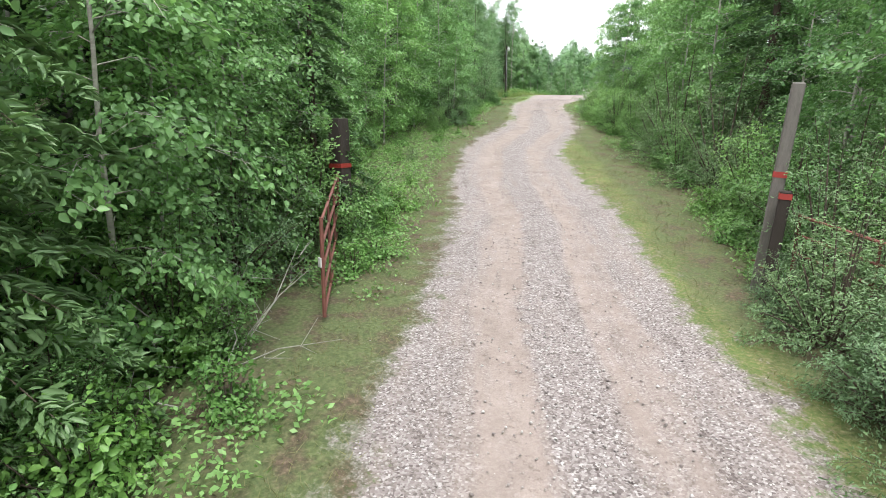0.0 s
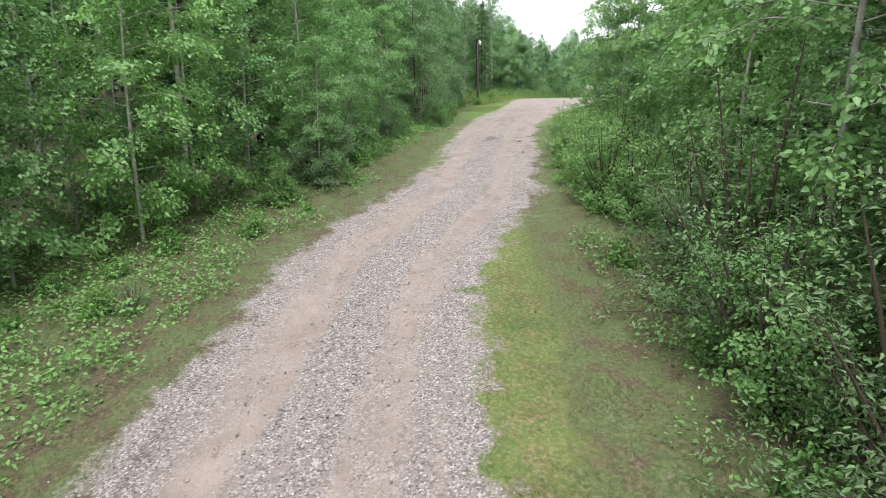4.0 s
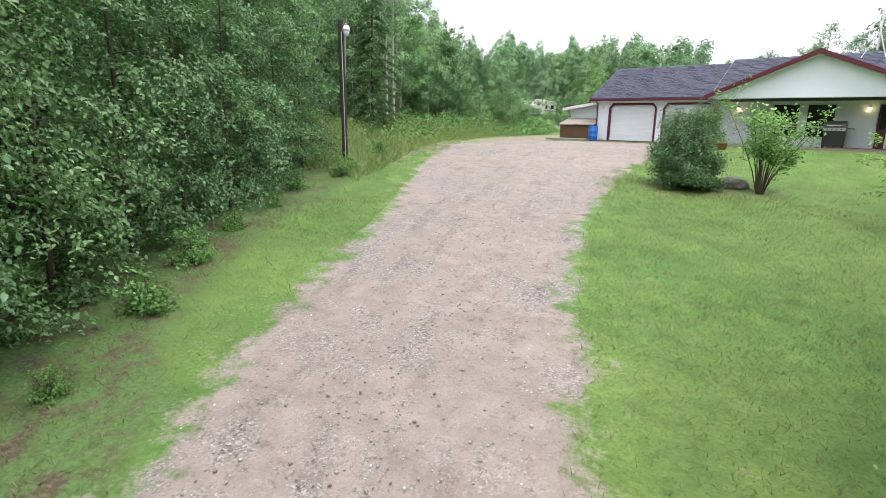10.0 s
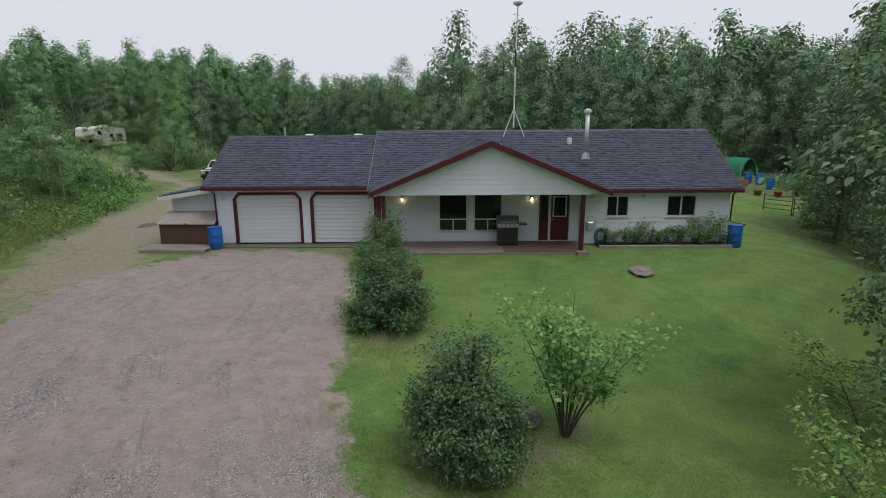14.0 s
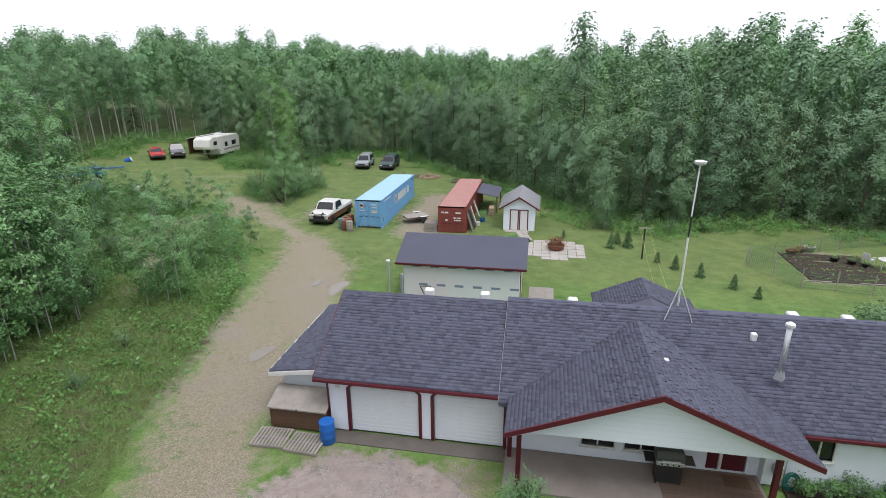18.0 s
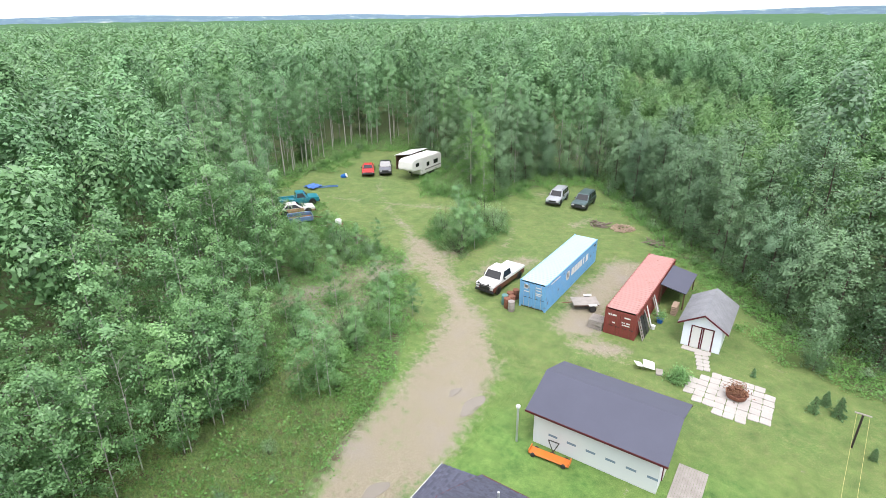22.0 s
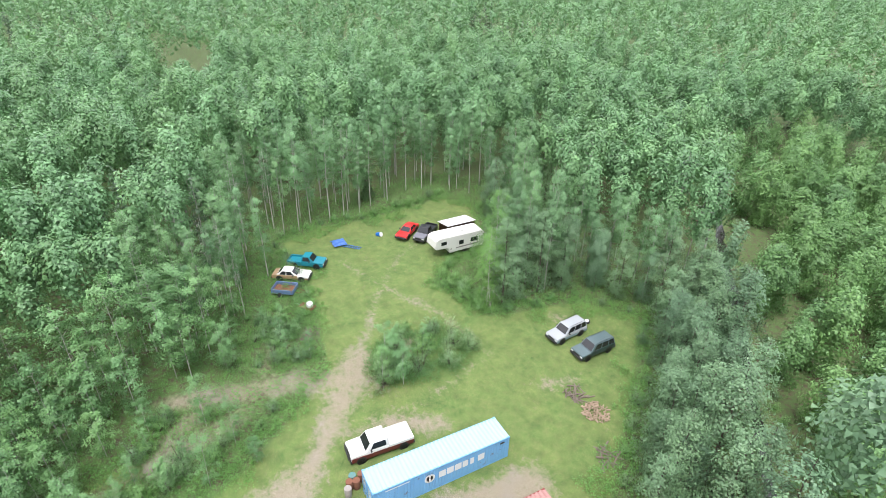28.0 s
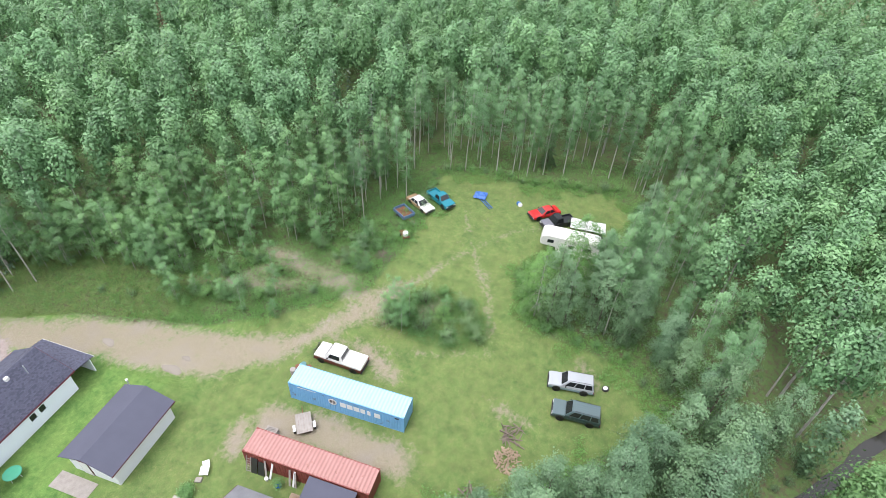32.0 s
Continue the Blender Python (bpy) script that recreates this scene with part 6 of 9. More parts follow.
    part("soffit", prism_bm([(7.1, tz - 0.12), (ax, az - 0.2), (16.1, tz - 0.12), (16.1, tz - 0.14), (ax, az - 0.22), (7.1, tz - 0.14)], yf + 0.02, -2.0), M_WHITE, h)
    # main roofs
    ye, yr, yk = -0.37, 3.32, 7.05
    for x0, x1, zr in ((-0.45, 6.62, 4.53), (6.62, 22.2, 4.73)):
        for y, sgn in ((ye, 1), (yk, -1)):
            ze = 2.50
            if sgn == 1 and x1 > 20:
                y, ze = -0.62, 2.35
            r = slope_slab(h, [(x0, y, ze), (x1, y, ze), (x1, yr, zr), (x0, yr, zr)], 0.12)
            up = (0, yr - y, zr - ze)
            ln = math.hypot(yr - y, zr - ze)
            clip = None
            if sgn == 1 and x1 > 20:
                clip = lambda a, q: not (abs(a + x0 - ax) < 4.55 - (4.55) * min(1, q / (ln * 0.86)) and q < ln * 0.86)
            shingles(r, (x0, y, ze + 0.012), (1, 0, 0), up, x1 - x0, ln, clip)
            part("gutter", prism_bm([(y - sgn * 0.10, ze - 0.02), (y - sgn * 0.10, ze - 0.13), (y - sgn * 0.01, ze - 0.15), (y, ze - 0.02)][::sgn], x0, x1 if sgn < 0 or x1 < 7 else x1, "x"), M_MAROON, h) if not (sgn == 1 and x1 > 20) else None
        part("ridge_cap", prism_bm([(yr - 0.16, zr - 0.065), (yr, zr + 0.035), (yr + 0.16, zr - 0.065), (yr, zr - 0.01)], x0, x1, "x"), M_SHINGLE, h)
    part("gutter", prism_bm([(-0.72, 2.34), (-0.72, 2.23), (-0.63, 2.21), (-0.62, 2.34)], 16.25, 22.2, "x"), M_MAROON, h)
    for x, z in ((-0.45, 4.53), (22.2, 4.73)):
        for y0, y1 in ((ye if x < 0 else -0.62, yr), (yk, yr)):
            zb = 2.37 if y0 < -0.5 else 2.52
            part("barge_board", prism_bm([(y0, zb), (y1, z + 0.02), (y1, z - 0.16), (y0, zb - 0.18)], x - 0.03 if x < 0 else x, x if x < 0 else x + 0.03, "x"), M_MAROON, h)
    for xa, xb, y0, y1, zs in ((-0.4, 6.9, -0.36, 0.0, 2.36), (15.76, 22.15, -0.6, -0.31, 2.2), (-0.4, 22.15, 6.9, 7.04, 2.36)):
        part("soffit", box_bm(xa, xb, y0, y1, zs, zs + 0.018), M_WHITE, h)
    part("step_flashing", prism_bm([(-0.62, 2.30), (3.32, 4.60), (3.32, 4.765), (-0.62, 2.385)], 6.59, 6.612, "x"), M_FLASHING, h)
    for pts_, w in (([(-0.03, -0.4, 2.36), (-0.03, -0.1, 2.2), (-0.03, -0.05, 0.3)], 0.035), ([(21.9, -0.66, 2.24), (21.93, -0.38, 2.1), (21.93, -0.35, 0.95), (22.4, -0.75, 0.85)], 0.035)):
        part("downspout", rod_bm(pts_, w, 6), M_MAROON, h)
    # chimney, vents
    c = part("chimney_pipe", lathe_bm([(0.088, -0.25), (0.088, 1.75)], 14, (15.95, 0.72, 3.75)), M_GALV, h, "tall galvanised flue pipe", True)
    part("chimney_cap", lathe_bm([(0.08, 1.72), (0.15, 1.74), (0.15, 1.84), (0.05, 1.90)], 14, (15.95, 0.72, 3.75)), M_WHITE, c)
    part("chimney_flashing", lathe_bm([(0.20, -0.22), (0.12, 0.05)], 4, (15.95, 0.72, 3.75)), M_GALV, c)
    for x, y, z in ((12.15, 0.2, 4.16), (15.55, 2.3, 4.35)):
        v = part("roof_vent", box_bm(x - 0.1, x + 0.1, y - 0.1, y + 0.1, z - 0.25, z + 0.06, 0.03), M_WHITE, h)
    for x in (9.2, 17.4, 19.3, 3.2, 5.6):
        part("roof_vent", box_bm(x - 0.2, x + 0.2, 3.75, 4.1, 4.2, 4.62, 0.05), M_WHITE, h)
    part("plumbing_stack", rod_bm([(1.8, 4.6, 3.6), (1.8, 4.6, 4.95)], 0.06), M_GALV, h)
    # porch lamps
    for x in (8.0, 13.55):
        l = part("wall_lamp", box_bm(x - 0.05, x + 0.05, yp - 0.07, yp - 0.015, 1.86, 2.02, 0.01), M_BLACK, h)
        part("bulb", lathe_bm([(0.03, 0.0), (0.055, 0.05), (0.03, 0.11)], 10, (x, yp - 0.10, 1.84)), M_BULB, l, "lit warm bulb")
    part("wall_lamp", box_bm(0.28, 0.46, -0.13, -0.02, 1.95, 2.1, 0.02), M_WHITE, h, "white twin flood lamp")
    # meter, wall vents
    mt = part("gas_meter", box_bm(15.80, 16.12, -0.62, -0.35, 0.62, 1.0, 0.05), M_GALV, h, "grey gas meter")
    part("meter_pipe", rod_bm([(15.86, -0.45, 0.95), (15.86, -0.45, 1.15), (16.04, -0.45, 1.2), (16.22, -0.42, 1.15), (16.22, -0.40, 0.0)], 0.02), M_GALV, mt)
    for x in (16.0, 18.2):
        part("wall_vent", box_bm(x - 0.1, x + 0.1, -0.37, -0.32, 1.98, 2.1), M_GALV, h)
    # lean-to beside the garage
    slope_slab(h, [(-2.75, 0.45, 2.02), (-0.02, 0.45, 2.44), (-0.02, 7.0, 2.44), (-2.75, 7.0, 2.02)], 0.05, "lean_to_roof")
    shingles(h, (-2.75, 0.45, 2.035), (0, 1, 0), (2.73, 0, 0.42), 6.55, 2.72)
    part("lean_to_fascia", prism_bm([(-2.77, 2.0), (-0.02, 2.42), (-0.02, 2.24), (-2.77, 1.82)], 0.41, 0.45), M_WHITE, h)
    part("lean_to_fascia", box_bm(-2.80, -2.76, 0.45, 7.0, 1.84, 2.03), M_WHITE, h)
    part("lean_to_wall", prism_bm([(-2.4, -0.3), (-0.02, -0.3), (-0.02, 2.35), (-2.4, 1.98)], 0.9, 1.0), M_SIDING, h)
    part("lean_to_wall", box_bm(-2.4, -2.3, 1.0, 6.8, -0.3, 1.98), M_SIDING, h)
    # rear porch gable
    for s in (-1, 1):
        slope_slab(h, [(12.8 + s * 2.35, 9.4, 2.6), (12.8, 9.4, 3.62), (12.8, 5.2, 3.62), (12.8 + s * 2.35, 6.9, 2.6)], 0.1)
        lr = math.hypot(2.35, 1.02)
        shingles(h, (12.8 + s * 2.35, 6.9 if s < 0 else 6.9, 2.612), (0, 1, 0), (-s * 2.35, 0, 1.02), 2.5, lr)
    part("rear_wall", prism_bm([(10.8, 0), (14.8, 0), (14.8, 2.6), (12.8, 3.5), (10.8, 2.6)], 9.0, 9.1), M_SIDING, h)
    return h


build_house()


def barrel(x, y, z, material, label, r=0.29, hh=0.9):
    b = thing("barrel", label, "barrel", "", pose(x, y, z))
    part("shell", lathe_bm([(r * 0.96, 0), (r, 0.03), (r, hh * 0.32), (r * 1.03, hh * 0.34), (r, hh * 0.36), (r, hh * 0.64), (r * 1.03, hh * 0.66), (r, hh * 0.68), (r, hh - 0.03), (r * 0.96, hh)], 20), material, b, "", True)
    part("rim", lathe_bm([(r * 0.93, hh), (r * 1.02, hh), (r * 1.02, hh + 0.025), (r * 0.93, hh + 0.025)], 20), material, b)
    return b


barrel(0.12, -0.75, land_z(0.12, -0.75), M_BLUE_PLASTIC, "blue plastic rain barrel at the garage corner")
barrel(21.95, -0.8, land_z(21.95, -0.8), M_BLUE_PLASTIC, "blue plastic rain barrel under the downspout")


def wood_chest():
    c = thing("wood_chest", "large brown wooden chest with a weathered lid beside the garage", "chest")
    z = -0.02
    for i in range(5):
        part("front_board", box_bm(-2.45, -0.12, -0.32, -0.28, z + 0.06 + i * 0.18, z + 0.235 + i * 0.18), M_BROWN_WOOD, c)
    for i in range(6):
        part("back_board", box_bm(-2.45, -0.12, 0.66, 0.70, z + 0.06 + i * 0.2, z + 0.255 + i * 0.2), M_BROWN_WOOD, c)
    for x in (-2.45, -0.16):
        part("side_panel", prism_bm([(-0.28, z + 0.05), (0.66, z + 0.05), (0.66, z + 1.25), (-0.28, z + 0.95)], x, x + 0.04, "x"), M_BROWN_WOOD, c)
    part("lid", prism_bm([(-0.40, z + 0.925), (0.76, z + 1.295), (0.76, z + 1.35), (-0.40, z + 0.98)], -2.52, -0.05, "x"), M_GREY_WOOD, c, "weathered grey lid")
    part("latch", box_bm(-1.3, -1.22, -0.40, -0.385, z + 0.9, z + 1.0), M_BLACK, c)


wood_chest()


def pallet(m, label, n=11, w=1.2, l=1.2, material=None):
    p = thing("pallet", label, "pallet", "pallets", m)
    for i in range(n):
        x = i * (w - 0.09) / (n - 1)
        part("slat", box_bm(x, x + 0.085, 0, l, 0.10, 0.122), material or M_GREY_WOOD, p)
    for y in (0, l / 2 - 0.03, l - 0.06):
        part("stringer", box_bm(0, w, y, y + 0.05, 0.01, 0.10), material or M_GREY_WOOD, p)
    return p


pallet(pose(-2.75, -1.55, -0.04, 0, 0, 2), "weathered grey wooden pallet before the chest", 10, 1.35, 1.1)
pallet(pose(-1.35, -1.6, -0.04, 0, 0, -3), "weathered grey wooden pallet before the chest", 10, 1.35, 1.1)


def barbecue():
    b = thing("barbecue", "black gas barbecue with steel lid standing on the porch", "barbecue", "", pose(12.45, -0.75, 0.055))
    part("cabinet", box_bm(-0.42, 0.42, -0.25, 0.25, 0.08, 0.78, 0.02), M_BLACK, b)
    part("firebox", box_bm(-0.45, 0.45, -0.28, 0.28, 0.78, 0.95, 0.03), M_GALV, b)
    part("lid", prism_bm([(-0.28, 0.95), (-0.28, 1.12), (-0.12, 1.25), (0.12, 1.25), (0.28, 1.12), (0.28, 0.95)], -0.45, 0.45, "x", 0.02), worn("smoked_steel_lid", (0.16, 0.16, 0.165), (0.08, 0.08, 0.08), 0.35, 0.6), b)
    part("lid_handle", rod_bm([(-0.3, -0.33, 1.03), (0.3, -0.33, 1.03)], 0.015), M_GALV, b)
    for s in (-1, 1):
        part("side_shelf", box_bm(min(s * 0.46, s * 0.8), max(s * 0.46, s * 0.8), -0.25, 0.25, 0.88, 0.92, 0.01), M_BLACK, b)
    for x in (-0.27, -0.09, 0.09, 0.27):
        part("knob", lathe_bm([(0.03, 0), (0.03, 0.03)], 10, (0, 0, 0)), M_BLACK, b).matrix_basis = pose(x, -0.28, 0.87, 90, 0, 0)
    for x in (-0.38, 0.38):
        for y in (-0.2, 0.2):
            part("leg", box_bm(x - 0.025, x + 0.025, y - 0.025, y + 0.025, 0, 0.085), M_BLACK, b)


barbecue()


def garden_hose():
    g = thing("garden_hose", "coiled green garden hose hung by the house wall", "hose", "", pose(16.45, -0.5, 0.36, 80, 0, 8))
    for i in range(6):
        r = 0.20 + 0.03 * i
        pts_ = [(r * math.cos(a) * 0.8, r * math.sin(a), 0.02 * math.sin(3 * a + i)) for a in np.linspace(0, 2 * math.pi, 25)]
        part("hose_loop", rod_bm(pts_, 0.016, 6), worn("green_hose", (0.02, 0.13, 0.11), (0.015, 0.09, 0.08), 0.4) if i == 0 else bpy.data.materials["green_hose"], g)


garden_hose()


def antenna():
    a = thing("antenna_mast", "tall white mast on a tripod at the roof ridge", "antenna", "", pose(13.1, 3.32, 4.70))
    part("mast", rod_bm([(0, 0, 0.15), (0.02, 0.0, 2.9)], 0.036), M_WHITE, a)
    part("upper_mast", rod_bm([(0.02, 0, 2.9), (0.03, 0.0, 3.7)], 0.03), M_BLACK, a)
    part("upper_mast", rod_bm([(0.03, 0, 3.7), (0.08, 0.0, 5.6)], 0.028), M_WHITE, a)
    part("antenna_head", lathe_bm([(0.05, 0), (0.20, 0.08), (0.22, 0.16), (0.05, 0.2)], 10, (0.08, 0, 5.55)), M_WHITE, a)
    for dx, dy, dz in ((-0.55, -0.5, -0.28), (0.45, -0.55, -0.3), (0.05, 0.55, -0.28)):
        part("tripod_leg", rod_bm([(dx, dy, dz), (0, 0, 1.05)], 0.02, 6), M_GALV, a)


antenna()

# ---- containers, sheds and vehicles ----
M_BLUE_STEEL = worn("blue_container_paint", (0.155, 0.36, 0.60), (0.12, 0.29, 0.51), 0.5, scale=0.8, amount=0.3, dirt=(0.16, 0.09, 0.06), dirt_amount=0.03)
M_PALE_BLUE = worn("sun_bleached_blue_roof", (0.31, 0.49, 0.58), (0.26, 0.42, 0.51), 0.55, scale=0.8, amount=0.3)
M_RED_STEEL = worn("oxide_red_container_paint", (0.21, 0.045, 0.035), (0.14, 0.03, 0.025), 0.65, scale=0.9, amount=0.4, dirt=(0.10, 0.045, 0.03), dirt_amount=0.1)
M_RED_ROOF = worn("faded_pink_red_roof", (0.36, 0.19, 0.17), (0.28, 0.135, 0.115), 0.7, scale=0.9, amount=0.4, dirt=(0.20, 0.09, 0.06), dirt_amount=0.08)
M_RUST = worn("brown_rust", (0.20, 0.08, 0.045), (0.10, 0.045, 0.03), 0.9, scale=3, amount=0.6)
M_TYRE = worn("tyre_rubber", (0.022, 0.022, 0.022), (0.04, 0.038, 0.035), 0.85, amount=0.5)
M_WRAP = worn("white_house_wrap", (0.66, 0.68, 0.70), (0.58, 0.60, 0.63), 0.6, scale=0.5, fine=6, amount=0.35, bump=0.05)
M_WRAP_PRINT = worn("blue_grey_print", (0.18, 0.25, 0.33), (0.15, 0.21, 0.29), 0.6)
M_GREY_SHINGLE = worn("weathered_grey_roof_sheet", (0.27, 0.275, 0.29), (0.17, 0.17, 0.18), 0.9, scale=1.5, fine=9, amount=0.7)
M_STONE_SLAB = worn("pale_paving_stone", (0.40, 0.37, 0.34), (0.27, 0.25, 0.22), 0.85, scale=1.2, fine=20, amount=0.5)
M_ROCK = worn("grey_field_rock", (0.22, 0.20, 0.19), (0.12, 0.11, 0.10), 0.9, scale=2, fine=12, amount=0.6, bump=0.5)


def corrugated(x, y0, y1, z0, z1, out, pitch=0.27, depth=0.035):
    """A corrugated wall in the plane x, standing out towards `out`."""
    n = int((y1 - y0) / pitch)
    bm = bmesh.new()
    cols = []
    for i in range(n):
        a = y0 + (y1 - y0) * i / n
        p = (y1 - y0) / n
        for dy, d in ((0, 0), (0.25 * p, 0), (0.38 * p, depth), (0.87 * p, depth)):
            cols.append((x - out * (depth - d), a + dy))
    cols.append((x - out * depth, y1))
    prev = None
    for cx, cy in cols:
        pair = (bm.verts.new((cx, cy, z0)), bm.verts.new((cx, cy, z1)))
        if prev:
            bm.faces.new((prev[0], pair[0], pair[1], prev[1]))
        prev = pair
    return bm


def container(x0, y0, zb, length, steel, roof, label, marks):
    w, hh = 2.44, 2.56
    c = thing("shipping_container", label, "shipping container", "shipping containers", pose(x0, y0, zb))
    part("side_wall", corrugated(0.0, 0.1, length - 0.1, 0.15, hh - 0.1, -1), steel, c)
    part("side_wall", corrugated(w, 0.1, length - 0.1, 0.15, hh - 0.1, 1), steel, c)
    part("end_wall", box_bm(0.05, w - 0.05, length - 0.06, length - 0.03, 0.1, hh - 0.05), steel, c)
    bm = bmesh.new()
    n = 34
    prev = None
    for i in range(n * 2 + 1):
        y = 0.05 + (length - 0.1) * i / (2 * n)
        z = hh - (0.05 if i % 2 else 0.0)
        for yy, zz in ((y - 0.05, z), (y + 0.05, z)):
            pair = (bm.verts.new((0.04, yy, zz)), bm.verts.new((w - 0.04, yy, zz)))
            if prev:
                bm.faces.new((prev[0], prev[1], pair[1], pair[0]))
            prev = pair
    part("roof_panel", bm, roof, c, "sun-faded roof sheet")
    part("floor", box_bm(0.03, w - 0.03, 0.03, length - 0.03, 0.1, 0.17), M_BROWN_WOOD, c)
    for x in (0.0, w - 0.1):
        part("top_rail", box_bm(x, x + 0.1, 0.05, length - 0.05, hh - 0.12, hh - 0.03), steel, c)
        part("bottom_rail", box_bm(x, x + 0.1, 0.05, length - 0.05, 0.02, 0.18), steel, c)
        for y in (0.0, length - 0.14):
            part("corner_post", box_bm(x - 0.005 if x < 1 else x - 0.04, x + 0.14 if x < 1 else x + 0.105, y, y + 0.14, 0.0, hh), steel, c)
            for z in (0.0, hh - 0.1):
                part("corner_casting", box_bm(x - 0.012, x + 0.15 if x < 1 else x + 0.112, y - 0.008, y + 0.16, z - 0.005, z + 0.12, 0.01), steel, c)
    for k, (a, b) in enumerate(((0.15, 1.21), (1.23, 2.29))):
        d = part("door", box_bm(a, b, 0.01, 0.06, 0.16, hh - 0.14), steel, c)
        for i in range(5):
            z = 0.3 + i * 0.42
            part("door_panel", box_bm(a + 0.12, b - 0.12, -0.015, 0.01, z, z + 0.33, 0.012), steel, d)
        for x in (a + 0.28, b - 0.28):
            part("lock_bar", rod_bm([(x, -0.04, 0.1), (x, -0.04, hh - 0.12)], 0.018, 6), M_GALV if marks == "blue" else M_RUST, d)
            part("lock_handle", box_bm(x - 0.02, x + 0.28, -0.07, -0.05, 1.05, 1.09), M_BLACK, d)
    # lettering and badges as plain shapes
    if marks == "blue":
        for i, wd in enumerate((0.62, 0.62, 0.62, 0.5, 0.34, 0.62)):
            y = 5.55 + i * 0.72
            part("marking_bar", box_bm(w + 0.001, w + 0.006, y, y + wd, 1.25, 1.95), M_WHITE, c)
        part("badge", lathe_bm([(0.30, 0), (0.30, 0.006), (0.46, 0.006), (0.46, 0)], 28), M_WHITE, c).matrix_basis = pose(w + 0.001, 4.75, 1.6, 0, 90, 0)
        part("badge_stripe", box_bm(w + 0.001, w + 0.007, 4.68, 4.82, 1.3, 1.9), M_WHITE, c)
        part("marking_bar", box_bm(w + 0.001, w + 0.006, 1.0, 3.0, 2.22, 2.32), M_WHITE, c)
        part("vent", box_bm(w + 0.001, w + 0.03, length - 0.9, length - 0.5, 2.1, 2.25), M_BLACK, c)
        part("badge", lathe_bm([(0.14, 0), (0.14, 0.006), (0.22, 0.006), (0.22, 0)], 24), M_WHITE, c).matrix_basis = pose(0.62, -0.022, 2.05, 90, 0, 0)
        for x, z, ww in ((1.5, 2.1, 0.5), (1.55, 1.85, 0.5), (1.5, 1.55, 0.6), (1.5, 1.4, 0.5), (0.4, 1.55, 0.5)):
            part("marking_bar", box_bm(x, x + ww, -0.024, -0.018, z, z + 0.09), M_WHITE, c)
    else:
        for x, z, ww, hz in ((0.28, 1.95, 0.25, 0.14), (0.6, 1.95, 0.35, 0.14), (0.65, 1.3, 0.2, 0.12), (1.5, 1.95, 0.5, 0.12), (1.35, 1.5, 0.25, 0.12), (1.7, 1.5, 0.3, 0.12), (1.4, 1.3, 0.6, 0.1)):
            part("marking_bar", box_bm(x, x + ww, -0.024, -0.018, z, z + hz), M_WHITE, c)
    return c


container(-8.6, 27.38, 0.02, 12.19, M_BLUE_STEEL, M_PALE_BLUE, "pale blue steel shipping container with white markings on grass", "blue")
container(-1.05, 27.15, -0.22, 12.19, M_RED_STEEL, M_RED_ROOF, "rust-red steel shipping container with faded roof", "red")


def wheel(parent, x, y, r=0.36, w=0.24, rim=None, side=1):
    hub = new("wheel")
    hub.parent = parent
    hub.matrix_basis = pose(x, y, r, -90 * side, 0, 0)
    part("tyre", lathe_bm([(r * 0.6, -w / 2), (r * 0.93, -w / 2), (r, -w / 2 + 0.04), (r, w / 2 - 0.04), (r * 0.93, w / 2), (r * 0.6, w / 2)], 20), M_TYRE, hub, "", True)
    part("rim", lathe_bm([(r * 0.62, -w * 0.3), (r * 0.62, w * 0.42), (r * 0.5, w * 0.36), (r * 0.2, w * 0.30), (r * 0.12, w * 0.42), (0.01, w * 0.42)], 14), rim or M_GALV, hub)
    return hub


def ring4(lo, hi):
    """Eight corners of a body from (x0, x1, half width, z) below and above."""
    return [(lo[0], -lo[2], lo[3]), (lo[1], -lo[2], lo[3]), (lo[1], lo[2], lo[3]), (lo[0], lo[2], lo[3]), (hi[0], -hi[2], hi[3]), (hi[1], -hi[2], hi[3]), (hi[1], hi[2], hi[3]), (hi[0], hi[2], hi[3])]


def frustum_bm(lo, hi, bevel=0.05):
    bm = bmesh.new()
    v = [bm.verts.new(p) for p in ring4(lo, hi)]
    for f in ((3, 2, 1, 0), (4, 5, 6, 7), (0, 1, 5, 4), (1, 2, 6, 5), (2, 3, 7, 6), (3, 0, 4, 7)):
        bm.faces.new([v[i] for i in f])
    if bevel:
        bmesh.ops.bevel(bm, geom=bm.edges[:], offset=bevel, segments=2, affect="EDGES")
    return bm


def pane_on(parent, lo, hi, face, s0, s1, t0=0.14, t1=0.9, name="side_window"):
    """A pane laid just proud of one face of a cabin. face: which pair of corners it runs between."""
    c = [Vector(p) for p in ring4(lo, hi)]
    a, b, d, e = {"right": (0, 1, 5, 4), "left": (2, 3, 7, 6), "front": (1, 2, 6, 5), "back": (3, 0, 4, 7)}[face]
    def at(s, t):
        return (c[a].lerp(c[b], s)).lerp(c[e].lerp(c[d], s), t)
    q = [at(s0, t0), at(s1, t0), at(s1, t1), at(s0, t1)]
    n = (q[1] - q[0]).cross(q[3] - q[0]).normalized()
    bm = bmesh.new()
    top = [bm.verts.new(p + n * 0.012) for p in q]
    low = [bm.verts.new(p - n * 0.01) for p in q]
    bm.faces.new(top)
    for i in range(4):
        bm.faces.new((low[i], low[(i + 1) % 4], top[(i + 1) % 4], top[i]))
    return part(name, bm, M_GLASS, parent)


def paint(name, col, rough=0.3, dirt=None, amount=0.0):
    return worn(name, col, tuple(v * 0.75 for v in col), rough, scale=0.9, fine=25, amount=0.35, bump=0.0, dirt=dirt, dirt_amount=amount, coat=0.4)


